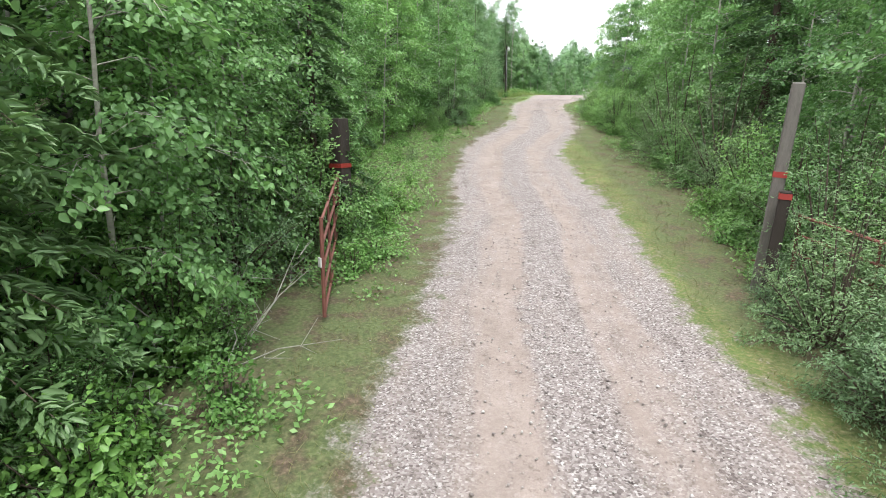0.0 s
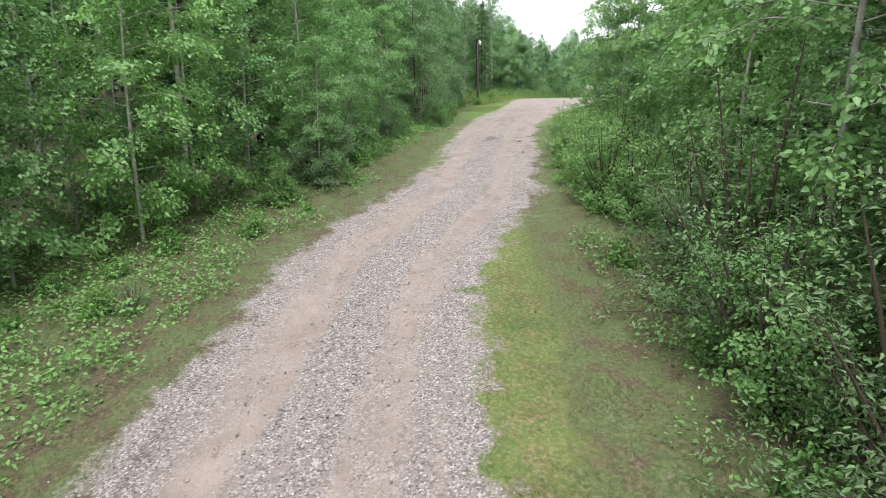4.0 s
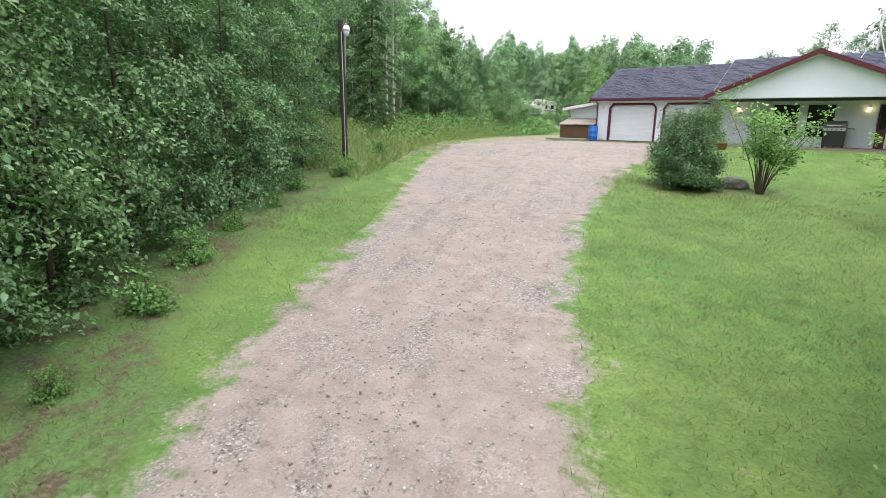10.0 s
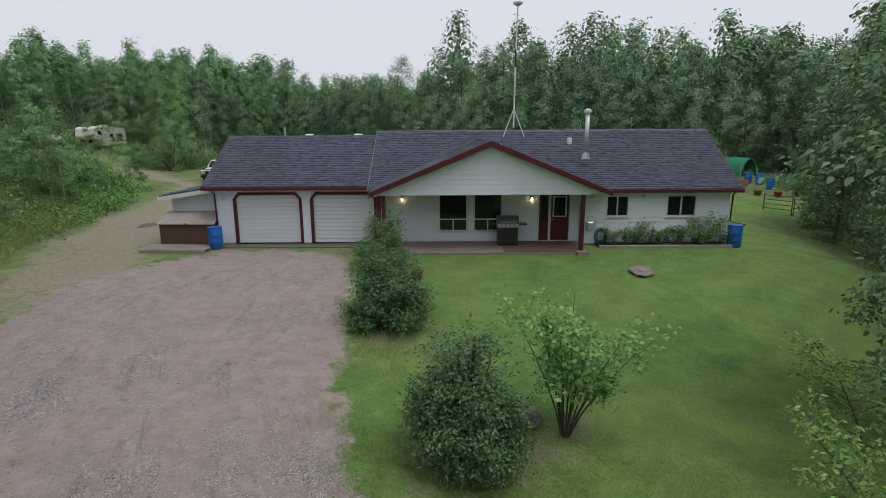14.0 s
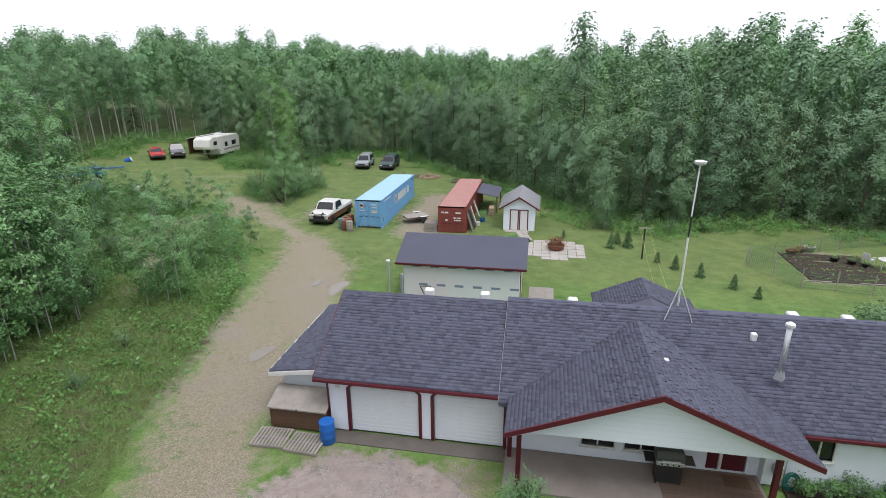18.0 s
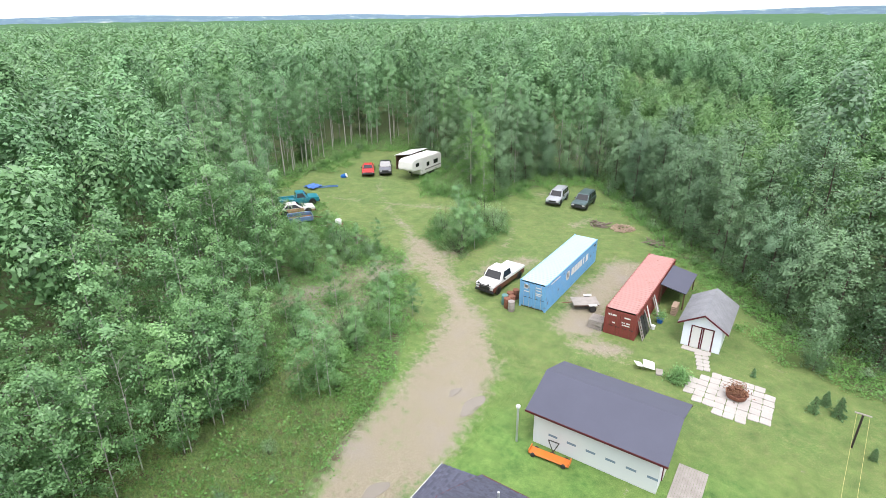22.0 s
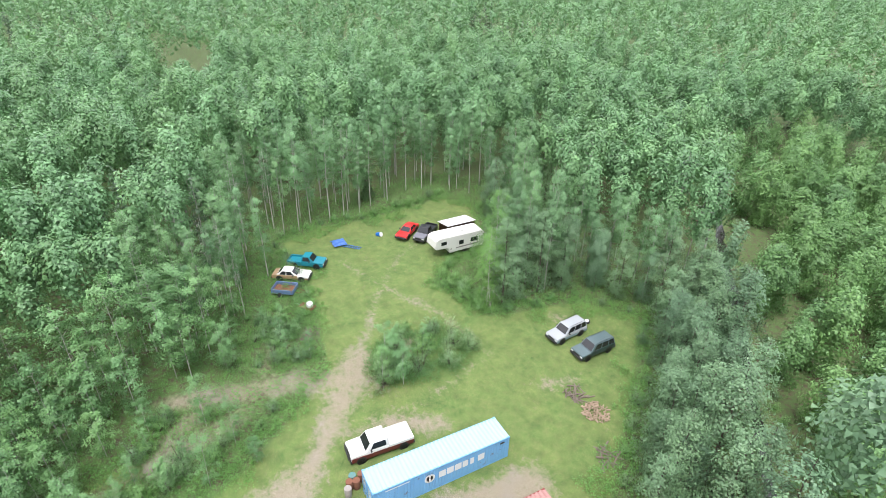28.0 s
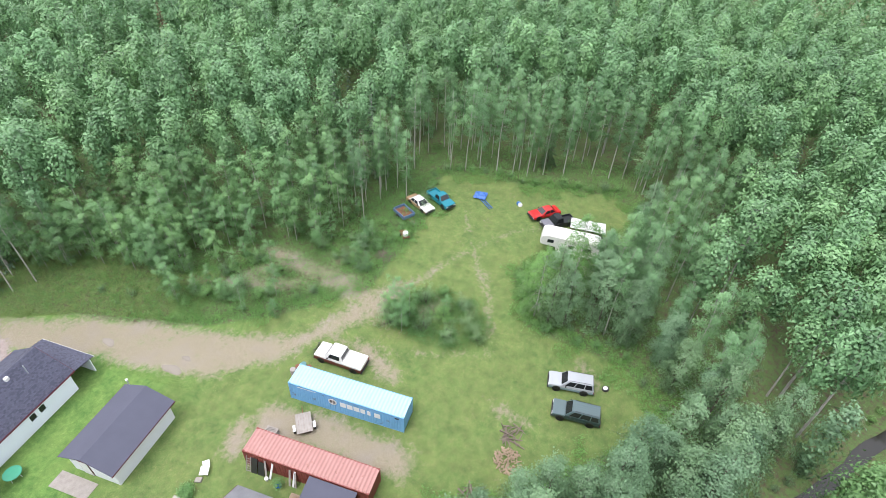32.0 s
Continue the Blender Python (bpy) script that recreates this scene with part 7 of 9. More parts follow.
M_LAMP_CLEAR = worn("headlight_lens", (0.55, 0.56, 0.56), (0.45, 0.45, 0.45), 0.15)
M_LAMP_RED = worn("tail_light_lens", (0.25, 0.01, 0.01), (0.2, 0.01, 0.01), 0.2)


def vehicle(kind, m, label, body, lower=None, L=4.6, W=1.78, hood=None, roofpaint=None, rack=False, belt=0.98, top=1.68, group=""):
    """A parked car, SUV or pickup; +x is ahead, the wheels stand on z = 0."""
    v = thing({"suv": "suv", "pickup": "pickup_truck", "car": "car"}[kind], label, {"suv": "SUV", "pickup": "pickup truck", "car": "car"}[kind], group, m)
    lower, hood, roofpaint = lower or body, hood or body, roofpaint or body
    h2, sill = W / 2, 0.36
    front, back = L / 2, -L / 2
    cowl = front - (1.25 if kind != "car" else 1.35)
    low = belt - 0.28
    # lower half with wheel arches cut as steps, upper shoulders, hood
    part("lower_body", frustum_bm((back + 0.05, front - 0.03, h2 - 0.03, sill), (back, front, h2, low), 0.03), lower, v)
    if kind == "pickup":
        bed0 = back
        cab0 = back + L * 0.40
        part("shoulder", frustum_bm((cab0, cowl + 0.05, h2, low), (cab0, cowl + 0.02, h2 - 0.05, belt), 0.03), body, v)
        part("bed_floor", box_bm(bed0 + 0.06, cab0 - 0.05, -h2 + 0.12, h2 - 0.12, low - 0.05, low + 0.01), body, v)
        for s in (-1, 1):
            part("bed_side", box_bm(bed0, cab0 - 0.02, min(s * (h2 - 0.11), s * h2), max(s * (h2 - 0.11), s * h2), low, belt - 0.01, 0.02), body, v)
        part("tailgate", box_bm(bed0, bed0 + 0.07, -h2 + 0.1, h2 - 0.1, low - 0.1, belt - 0.01, 0.015), body, v)
        part("bed_front", box_bm(cab0 - 0.06, cab0 - 0.02, -h2 + 0.1, h2 - 0.1, low, belt - 0.01), body, v)
        lo, hi = (cab0, cowl + 0.02, h2 - 0.06, belt - 0.02), (cab0 + 0.14, cowl - 0.52, h2 - 0.2, top)
    else:
        part("shoulder", frustum_bm((back, cowl + 0.05, h2, low), (back + 0.03, cowl + 0.02, h2 - 0.05, belt), 0.03), body, v)
        if kind == "suv":
            lo, hi = (back + 0.04, cowl + 0.02, h2 - 0.06, belt - 0.02), (back + 0.22, cowl - 0.62, h2 - 0.2, top)
        else:
            lo, hi = (back + 0.55, cowl + 0.05, h2 - 0.07, belt - 0.02), (back + 1.25, cowl - 0.75, h2 - 0.28, top)
    part("hood", prism_bm([(cowl, low), (front, low), (front - 0.03, low + 0.16), (front - 0.14, belt - 0.07), (cowl, belt)], -h2 + 0.02, h2 - 0.02, "y", 0.03), hood, v)
    cab = part("cabin", frustum_bm(lo, hi, 0.05), roofpaint, v)
    pane_on(cab, lo, hi, "front", 0.06, 0.94, 0.1, 0.9, "windshield")
    pane_on(cab, lo, hi, "back", 0.08, 0.92, 0.2, 0.88, "rear_window")
    cuts = {"suv": ((0.05, 0.28), (0.31, 0.60), (0.63, 0.90)), "pickup": ((0.12, 0.80),), "car": ((0.12, 0.45), (0.49, 0.86))}[kind]
    for a, b in cuts:
        pane_on(cab, lo, hi, "right", a, b)
        pane_on(cab, lo, hi, "left", 1 - b, 1 - a)
    part("front_bumper", box_bm(front - 0.06, front + 0.09, -h2 + 0.02, h2 - 0.02, sill - 0.02, sill + 0.2, 0.03), M_BLACK, v)
    part("rear_bumper", box_bm(back - 0.09, back + 0.05, -h2 + 0.02, h2 - 0.02, sill - 0.02, sill + 0.18, 0.03), M_BLACK, v)
    part("grille", box_bm(front - 0.02, front + 0.02, -h2 * 0.5, h2 * 0.5, sill + 0.24, low + 0.08, 0.008), M_BLACK, v)
    for s in (-1, 1):
        part("headlight", box_bm(front - 0.03, front + 0.025, min(s * h2 * 0.56, s * h2 * 0.92), max(s * h2 * 0.56, s * h2 * 0.92), sill + 0.26, low + 0.07, 0.01), M_LAMP_CLEAR, v)
        part("tail_light", box_bm(back - 0.015, back + 0.03, min(s * h2 * 0.8, s * h2 * 0.97), max(s * h2 * 0.8, s * h2 * 0.97), low - 0.18, low + 0.1, 0.008), M_LAMP_RED, v)
        part("mirror", box_bm(lo[1] - 0.55, lo[1] - 0.42, min(s * (h2 - 0.02), s * (h2 + 0.17)), max(s * (h2 - 0.02), s * (h2 + 0.17)), belt + 0.02, belt + 0.17, 0.02), M_BLACK, v)
        for x in (front - 0.85, back + 0.95):
            part("wheel_arch", lathe_bm([(0.43, -0.02), (0.43, 0.02)], 18), M_BLACK, v).matrix_basis = pose(x, s * (h2 - 0.01), 0.40, 90, 0, 0)
            wheel(v, x, s * (h2 - 0.10), 0.35, 0.22, None, s)
    if rack:
        for s in (-1, 1):
            part("rack_rail", rod_bm([(hi[0] + 0.1, s * (hi[2] - 0.08), top + 0.05), (hi[1] - 0.2, s * (hi[2] - 0.08), top + 0.05)], 0.018, 6), M_BLACK, v)
        for i in range(5):
            y = -hi[2] + 0.2 + i * (2 * hi[2] - 0.4) / 4
            part("roof_rib", box_bm(hi[0] + 0.15, hi[1] - 0.4, y - 0.02, y + 0.02, top - 0.005, top + 0.015), roofpaint, v)
    return v


def parked(front_xy, back_xy, dz=0.0):
    fx, fy = front_xy
    bx, by = back_xy
    cx, cy = (fx + bx) / 2, (fy + by) / 2
    return pose(cx, cy, land_z(cx, cy) - 0.03 + dz, 0, 0, math.degrees(math.atan2(fy - by, fx - bx)))


P_SILVER = paint("silver_car_paint", (0.36, 0.38, 0.40))
P_DARKGREEN = paint("dark_green_car_paint", (0.02, 0.04, 0.042))
P_GREY_HOOD = paint("hazy_blue_grey_paint", (0.20, 0.28, 0.31), 0.35)
P_TEAL = paint("teal_truck_paint", (0.015, 0.20, 0.26))
P_HAZY_GREEN = paint("hazy_dark_green_paint", (0.075, 0.115, 0.12))
P_RED = paint("bright_red_car_paint", (0.52, 0.02, 0.02))
P_BLACK = paint("black_truck_paint", (0.018, 0.019, 0.022))
P_WHITE = paint("white_truck_paint", (0.66, 0.65, 0.62), 0.35, (0.30, 0.16, 0.09), 0.04)
P_MAROON = paint("maroon_truck_paint", (0.13, 0.012, 0.018))
P_TAN = paint("faded_tan_car_paint", (0.33, 0.22, 0.12), 0.55, (0.16, 0.07, 0.04), 0.2)

vehicle("suv", parked((-16.35, 51.75), (-16.85, 56.45)), "silver SUV with roof rack parked on grass", P_SILVER, P_GREY_HOOD, 4.6, 1.8, rack=True)
vehicle("suv", parked((-13.25, 52.65), (-13.45, 57.55)), "dark green SUV with hazy roof parked on grass", P_DARKGREEN, None, 4.7, 1.85, hood=P_HAZY_GREEN, roofpaint=P_HAZY_GREEN, rack=True)
vehicle("pickup", parked((-39.75, 33.75), (-42.35, 29.95)), "teal pickup truck with an empty bed in long grass", P_TEAL, None, 4.7, 1.75, top=1.62)
vehicle("car", parked((-37.9, 31.4), (-40.35, 27.5)), "derelict tan car with a white hood in long grass", P_TAN, None, 4.5, 1.75, hood=P_WHITE, roofpaint=P_WHITE, top=1.36, belt=0.88)
vehicle("car", parked((-41.35, 44.9), (-44.2, 48.2)), "bright red sports car parked on grass", P_RED, None, 4.4, 1.75, top=1.28, belt=0.84)
vehicle("pickup", parked((-39.85, 46.9), (-42.8, 50.5)), "black pickup truck parked beside the camper", P_BLACK, None, 4.7, 1.75, hood=worn("grey_primer_hood", (0.16, 0.16, 0.18), (0.1, 0.1, 0.12), 0.6))
tr = vehicle("pickup", parked((-12.1, 27.3), (-11.85, 33.05)), "white and maroon pickup truck with bull bar beside the container", P_WHITE, P_MAROON, 5.6, 1.98, belt=1.15, top=1.85)
part("bed_cover", frustum_bm((-2.75, -0.6, 0.93, 1.12), (-2.7, -0.65, 0.88, 1.2), 0.02), P_WHITE, tr, "white bed cover")
for y in (-0.35, 0.35):
    part("bull_bar", rod_bm([(2.92, y, 0.45), (3.0, y, 0.8), (2.92, y, 1.12)], 0.03, 6), M_BLACK, tr)
for z in (0.65, 0.9, 1.12):
    part("bull_bar", rod_bm([(2.95, -0.8, z), (2.98, 0.8, z)], 0.028, 6), M_BLACK, tr)
for y in (-0.5, 0.5):
    part("fog_lamp", lathe_bm([(0.08, 0), (0.1, 0.06), (0.08, 0.1)], 12), M_BLACK, tr).matrix_basis = pose(2.9, y, 1.2, 0, 90, 0)


def spare_tyre(x, y):
    t = thing("spare_tyre", "spare tyre with white cover lying behind the SUV", "tyre", "", pose(x, y, land_z(x, y), 15, 0, 0))
    part("tyre", lathe_bm([(0.2, 0), (0.33, 0.0), (0.36, 0.05), (0.36, 0.2), (0.33, 0.24), (0.2, 0.24)], 20), M_TYRE, t)
    part("cover", lathe_bm([(0.24, 0.235), (0.24, 0.26), (0.05, 0.27)], 18), M_WHITE, t)


spare_tyre(-17.35, 57.7)


def camper():
    m = pose(-36.55, 51.0, land_z(-36.5, 50.5) - 0.05, 0, 0, -88)
    c = thing("camper_trailer", "white fifth-wheel camper trailer parked at the woods' edge", "camper trailer", "", m)
    shell = worn("cream_white_camper_shell", (0.63, 0.62, 0.58), (0.52, 0.51, 0.47), 0.4, scale=0.7, amount=0.35, bump=0.02)
    out = [(-3.6, 0.55), (1.7, 0.55), (1.9, 1.35), (3.7, 1.45), (3.95, 1.75), (3.75, 2.75), (3.2, 3.0), (-3.3, 2.85), (-3.65, 2.5)]
    part("shell", prism_bm(out, -1.2, 1.2, "y", 0.08), shell, c)
    stripe = worn("grey_brown_stripe", (0.22, 0.20, 0.19), (0.17, 0.15, 0.14), 0.5)
    for s in (-1, 1):
        y0, y1 = sorted((s * 1.2, s * 1.212))
        part("stripe", box_bm(-3.5, 1.6, y0, y1, 1.05, 1.22), stripe, c)
        for a, b, z0, z1 in ((-2.6, -1.5, 1.5, 2.1), (-0.4, 0.3, 1.5, 2.1), (2.2, 3.0, 1.95, 2.45)):
            w = part("window", box_bm(a, b, y0 - 0.005, y1 + 0.005, z0, z1, 0.004), M_GLASS, c)
        for x in (-1.6, -0.75):
            wheel(c, x, s * 1.02, 0.36, 0.22, None, s)
    part("door", box_bm(0.75, 1.4, 1.2, 1.225, 0.7, 2.4, 0.01), shell, c)
    part("roof_unit", box_bm(-0.9, 0.0, -0.4, 0.4, 2.85, 3.18, 0.06), M_WHITE, c)
    part("roof_hatch", box_bm(1.2, 1.7, -0.3, 0.3, 2.9, 3.08, 0.03), M_WHITE, c)
    for y in (-0.6, 0.6):
        part("landing_leg", box_bm(1.6, 1.7, y - 0.05, y + 0.05, 0.02, 0.6), M_BLACK, c)
    part("hitch", box_bm(2.4, 2.8, -0.2, 0.2, 0.95, 1.45, 0.03), M_BLACK, c)
    # awning shelter beside it
    s = thing("wooden_shelter", "lean-to shelter with white roof beside the camper", "shelter", "", pose(-39.4, 52.6, land_z(-39.4, 52.6), 0, 0, 2))
    slope_slab(s, [(-1.6, -2.2, 2.2), (1.3, -2.2, 2.7), (1.3, 2.3, 2.7), (-1.6, 2.3, 2.2)], 0.06, "roof", M_WHITE)
    for x, y in ((-1.4, -2.0), (1.1, -2.0), (-1.4, 2.1), (1.1, 2.1)):
        part("post", box_bm(x - 0.06, x + 0.06, y - 0.06, y + 0.06, -0.2, 2.2 + (x + 1.6) * 0.15), M_BROWN_WOOD, s)
    part("back_wall", box_bm(-1.4, 1.1, 2.1, 2.14, 0, 2.15), M_BROWN_WOOD, s)
    part("side_wall", box_bm(-1.44, -1.4, -2.0, 2.1, 0, 2.15), M_BROWN_WOOD, s)


camper()


def box_trailer():
    t = thing("utility_trailer", "blue box trailer of a cut-down truck bed, rusty inside", "trailer", "", parked((-35.7, 29.2), (-37.4, 26.7)))
    blue = paint("faded_blue_trailer_paint", (0.10, 0.17, 0.30), 0.5, (0.18, 0.09, 0.05), 0.15)
    part("bed_floor", box_bm(-1.3, 1.3, -0.85, 0.85, 0.55, 0.62), M_RUST, t)
    for s in (-1, 1):
        part("side_panel", box_bm(-1.3, 1.3, min(s * 0.85, s * 0.95), max(s * 0.85, s * 0.95), 0.5, 1.05, 0.03), blue, t)
        wheel(t, -0.2, s * 1.0, 0.33, 0.2, None, s)
    for x in (-1.34, 1.28):
        part("end_panel", box_bm(x, x + 0.07, -0.85, 0.85, 0.5, 1.05, 0.02), blue, t)
    part("drawbar", rod_bm([(1.3, -0.5, 0.5), (2.6, 0, 0.48)], 0.04, 6), M_RUST, t)
    part("drawbar", rod_bm([(1.3, 0.5, 0.5), (2.6, 0, 0.48)], 0.04, 6), M_RUST, t)


box_trailer()


def flat_trailer(x, y, rz):
    t = thing("flatbed_trailer", "small weathered plywood flatbed trailer on bare ground", "trailer", "", pose(x, y, land_z(x, y) - 0.03, 0, 0, rz))
    for i in range(6):
        part("deck_board", box_bm(-1.1, 1.1, -0.75 + i * 0.25, -0.51 + i * 0.25, 0.55, 0.59), M_GREY_WOOD, t)
    part("frame", box_bm(-1.05, 1.05, -0.7, 0.7, 0.45, 0.545), M_RUST, t)
    for s in (-1, 1):
        wheel(t, 0.45, s * 0.95, 0.3, 0.18, M_WHITE, s)
        part("fender", box_bm(0.1, 0.8, min(s * 0.82, s * 1.08), max(s * 0.82, s * 1.08), 0.64, 0.67, 0.01), M_WHITE, t)
    part("drawbar", rod_bm([(-1.05, 0, 0.5), (-2.0, 0, 0.42)], 0.035, 6), M_RUST, t)


flat_trailer(-3.75, 30.2, 35)


def tank_trailer():
    t = thing("water_tank_trailer", "white plastic tank on a small old trailer", "trailer", "", pose(-32.7, 29.5, land_z(-32.7, 29.5), 0, 0, 40))
    part("deck", box_bm(-0.9, 0.9, -0.5, 0.5, 0.3, 0.38), M_RUST, t)
    part("tank", lathe_bm([(0.3, 0), (0.38, 0.06), (0.38, 0.5), (0.3, 0.62), (0.1, 0.68)], 16, (0.4, 0, 0.38)), M_WHITE, t, "white plastic tank", True)
    for s in (-1, 1):
        wheel(t, -0.1, s * 0.6, 0.25, 0.14, None, s)
    part("drawbar", rod_bm([(-0.9, 0, 0.33), (-1.8, 0, 0.3)], 0.03, 6), M_WHITE, t)


tank_trailer()


def steel_drums():
    for i, (x, y, c) in enumerate(((-9.3, 26.5, 0), (-8.75, 26.2, 1), (-9.15, 27.05, 0), (-9.75, 26.9, 2), (-9.6, 27.6, 0), (-9.4, 28.3, 0))):
        barrel(x, y, land_z(x, y) - 0.02, (M_RUST, M_GREY_DRUM, M_TEAL_DRUM)[c], ("rusty brown steel drum", "rust-topped grey steel drum", "rust-streaked teal steel drum")[c] + " beside the container")


M_GREY_DRUM = worn("grey_drum_paint", (0.30, 0.29, 0.27), (0.18, 0.11, 0.08), 0.7, scale=3, amount=0.6)
M_TEAL_DRUM = worn("teal_drum_paint", (0.06, 0.22, 0.22), (0.16, 0.08, 0.05), 0.7, scale=3, amount=0.6)
steel_drums()


def pallet_stack():
    for i in range(6):
        pallet(pose(-2.35 + 0.03 * (i % 3), 27.2, land_z(-2, 27.8) + 0.125 * i - 0.02, 0, 0, 3 * (i % 3) - 4), "weathered wooden pallet in a stack by the red container", 8, 1.15, 1.15)


pallet_stack()


def wrapped_shed():
    s = thing("workshop_shed", "unfinished shed in white house wrap with charcoal roof", "shed")
    x0, x1, y0, y1, hh = -0.45, 6.65, 13.15, 18.0, 2.35
    for a in ((x0, x1, y0, y0 + 0.1), (x0, x1, y1 - 0.1, y1), (x0, x0 + 0.1, y0 + 0.1, y1 - 0.1), (x1 - 0.1, x1, y0 + 0.1, y1 - 0.1)):
        part("wall", box_bm(*a, -0.15, hh), M_WRAP, s)
    yr, zr = 15.55, 3.50
    for x in (x0, x1 - 0.1):
        part("gable_wall", prism_bm([(y0, hh), (y1, hh), (yr, zr - 0.1)], x, x + 0.1, "x"), M_WRAP, s)
    for y in (y0 - 0.42, y1 + 0.42):
        slope_slab(s, [(x0 - 0.4, y, 2.42), (x1 + 0.4, y, 2.42), (x1 + 0.4, yr, zr), (x0 - 0.4, yr, zr)], 0.07, "roof", M_FELT)
        part("eave_trim", box_bm(x0 - 0.42, x1 + 0.42, y - 0.02, y + 0.02, 2.28, 2.415), M_MAROON, s)
    for i in range(6):
        for z in (2.05, 0.85):
            x = 0.1 + i * 1.12 + (0.4 if z < 1 else 0)
            part("print_bar", box_bm(x, x + 0.55, y0 - 0.006, y0 - 0.001, z, z + 0.15), M_WRAP_PRINT, s)
    part("door_frame", box_bm(x1 + 0.001, x1 + 0.05, 14.2, 15.3, 0, 2.05), M_MAROON, s)
    part("door", box_bm(x1 + 0.05, x1 + 0.075, 14.28, 15.22, 0.02, 1.98), M_WHITE, s)
    d = thing("wooden_walkway", "weathered plank walkway beside the shed", "walkway")
    for i in range(11):
        xx = 7.2 + i * 0.14
        part("plank", box_bm(xx, xx + 0.13, 12.2, 16.1, -0.05, 0.0), M_GREY_WOOD, d)
    p = thing("vent_post", "pale grey pipe standing by the shed corner", "pipe", "", pose(-1.25, 12.6, land_z(-1.25, 12.6)))
    part("pipe", rod_bm([(0, 0, 0), (0, 0, 2.55)], 0.07), M_GALV, p)
    part("cap", lathe_bm([(0.08, 2.5), (0.13, 2.52), (0.13, 2.62), (0.03, 2.66)], 12), M_WHITE, p)
    b = thing("bicycle_frame", "black frame leaning against the shed wall", "frame", "", pose(1.0, 12.62, -0.02, -4, 0, 0))
    for q in ([(-0.3, 0, 1.0), (0.35, 0, 1.05)], [(-0.3, 0, 1.0), (0.05, 0, 0.3)], [(0.35, 0, 1.05), (0.05, 0, 0.3)], [(0.05, 0, 0.3), (-0.45, 0, 0.02)], [(0.05, 0, 0.3), (0.5, 0, 0.02)]):
        part("tube", rod_bm(q, 0.03, 6), M_BLACK, b)
    o = thing("mower_deck", "long low orange mower deck beside the shed", "mower deck", "", pose(0.98, 12.35, -0.03, 0, 0, 4))
    orange = worn("orange_machine_paint", (0.55, 0.16, 0.02), (0.40, 0.10, 0.02), 0.45)
    part("deck", box_bm(-1.2, 1.2, -0.3, 0.28, 0.14, 0.26, 0.04), orange, o)
    part("side_plate", box_bm(-1.2, -1.14, -0.3, 0.28, 0.27, 0.42, 0.02), orange, o)
    part("side_plate", box_bm(1.14, 1.2, -0.3, 0.28, 0.27, 0.42, 0.02), orange, o)
    for x in (-0.9, 0.9):
        for s_ in (-1, 1):
            wheel(o, x, s_ * 0.3, 0.14, 0.1, None, s_)


wrapped_shed()


def garden_shed():
    s = thing("garden_shed", "white garden shed with maroon-trimmed double doors", "shed")
    x0, x1, y0, y1, hh = 4.45, 7.15, 28.75, 33.3, 2.1
    cx, zr = 5.8, 3.05
    for a in ((x0, x1, y0, y0 + 0.08), (x0, x1, y1 - 0.08, y1), (x0, x0 + 0.08, y0 + 0.08, y1 - 0.08), (x1 - 0.08, x1, y0 + 0.08, y1 - 0.08)):
        part("wall", box_bm(*a, -0.15, hh), M_SIDING, s)
    boards(s, x0, x1, y0, 0.0, hh, [(5.0, 6.6, 0, 1.9)], 0.2)
    for y in (y0, y1 - 0.08):
        part("gable_wall", prism_bm([(x0, hh), (x1, hh), (cx, zr - 0.1)], y, y + 0.08), M_SIDING, s)
    for sx in (-1, 1):
        e = cx + sx * 1.75
        slope_slab(s, [(e, y0 - 0.3, 1.98), (cx, y0 - 0.3, zr), (cx, y1 + 0.25, zr), (e, y1 + 0.25, 1.98)], 0.06, "roof", M_GREY_SHINGLE)
        ln = math.hypot(1.75, zr - 1.98)
        for j in range(30):
            ya = y0 - 0.29 + j * 0.17
            a, b = Vector((e, ya, 2.0)), Vector((cx, ya, zr + 0.02))
            me = mesh_arrays("rib", [(a.x, ya, a.z), (a.x, ya + 0.03, a.z + 0.035), (a.x, ya + 0.08, a.z + 0.035), (a.x, ya + 0.11, a.z), (b.x, ya, b.z), (b.x, ya + 0.03, b.z + 0.035), (b.x, ya + 0.08, b.z + 0.035), (b.x, ya + 0.11, b.z)],
                             [(0, 1, 5, 4), (1, 2, 6, 5), (2, 3, 7, 6), (0, 3, 2, 1)])
            me.materials.append(M_GREY_SHINGLE)
            ob = new("roof_rib", me)
            ob.parent = s
        part("barge_board", prism_bm([(e, 1.99), (cx, zr + 0.01), (cx, zr - 0.12), (e, 1.86)], y0 - 0.34, y0 - 0.3), M_MAROON, s)
    part("door_frame", box_bm(5.0, 5.09, y0 - 0.05, y0 - 0.025, 0, 1.9), M_MAROON, s)
    part("door_frame", box_bm(6.51, 6.6, y0 - 0.05, y0 - 0.025, 0, 1.9), M_MAROON, s)
    part("door_frame", box_bm(5.09, 6.51, y0 - 0.05, y0 - 0.025, 1.81, 1.9), M_MAROON, s)
    for a, b in ((5.10, 5.78), (5.82, 6.50)):
        d = part("door", box_bm(a, b, y0 - 0.04, y0 - 0.012, 0.05, 1.8), M_WHITE, s)
        part("door_trim", box_bm(b - 0.09 if a < 5.5 else a, b if a < 5.5 else a + 0.09, y0 - 0.055, y0 - 0.041, 0.05, 1.8), M_MAROON, d)


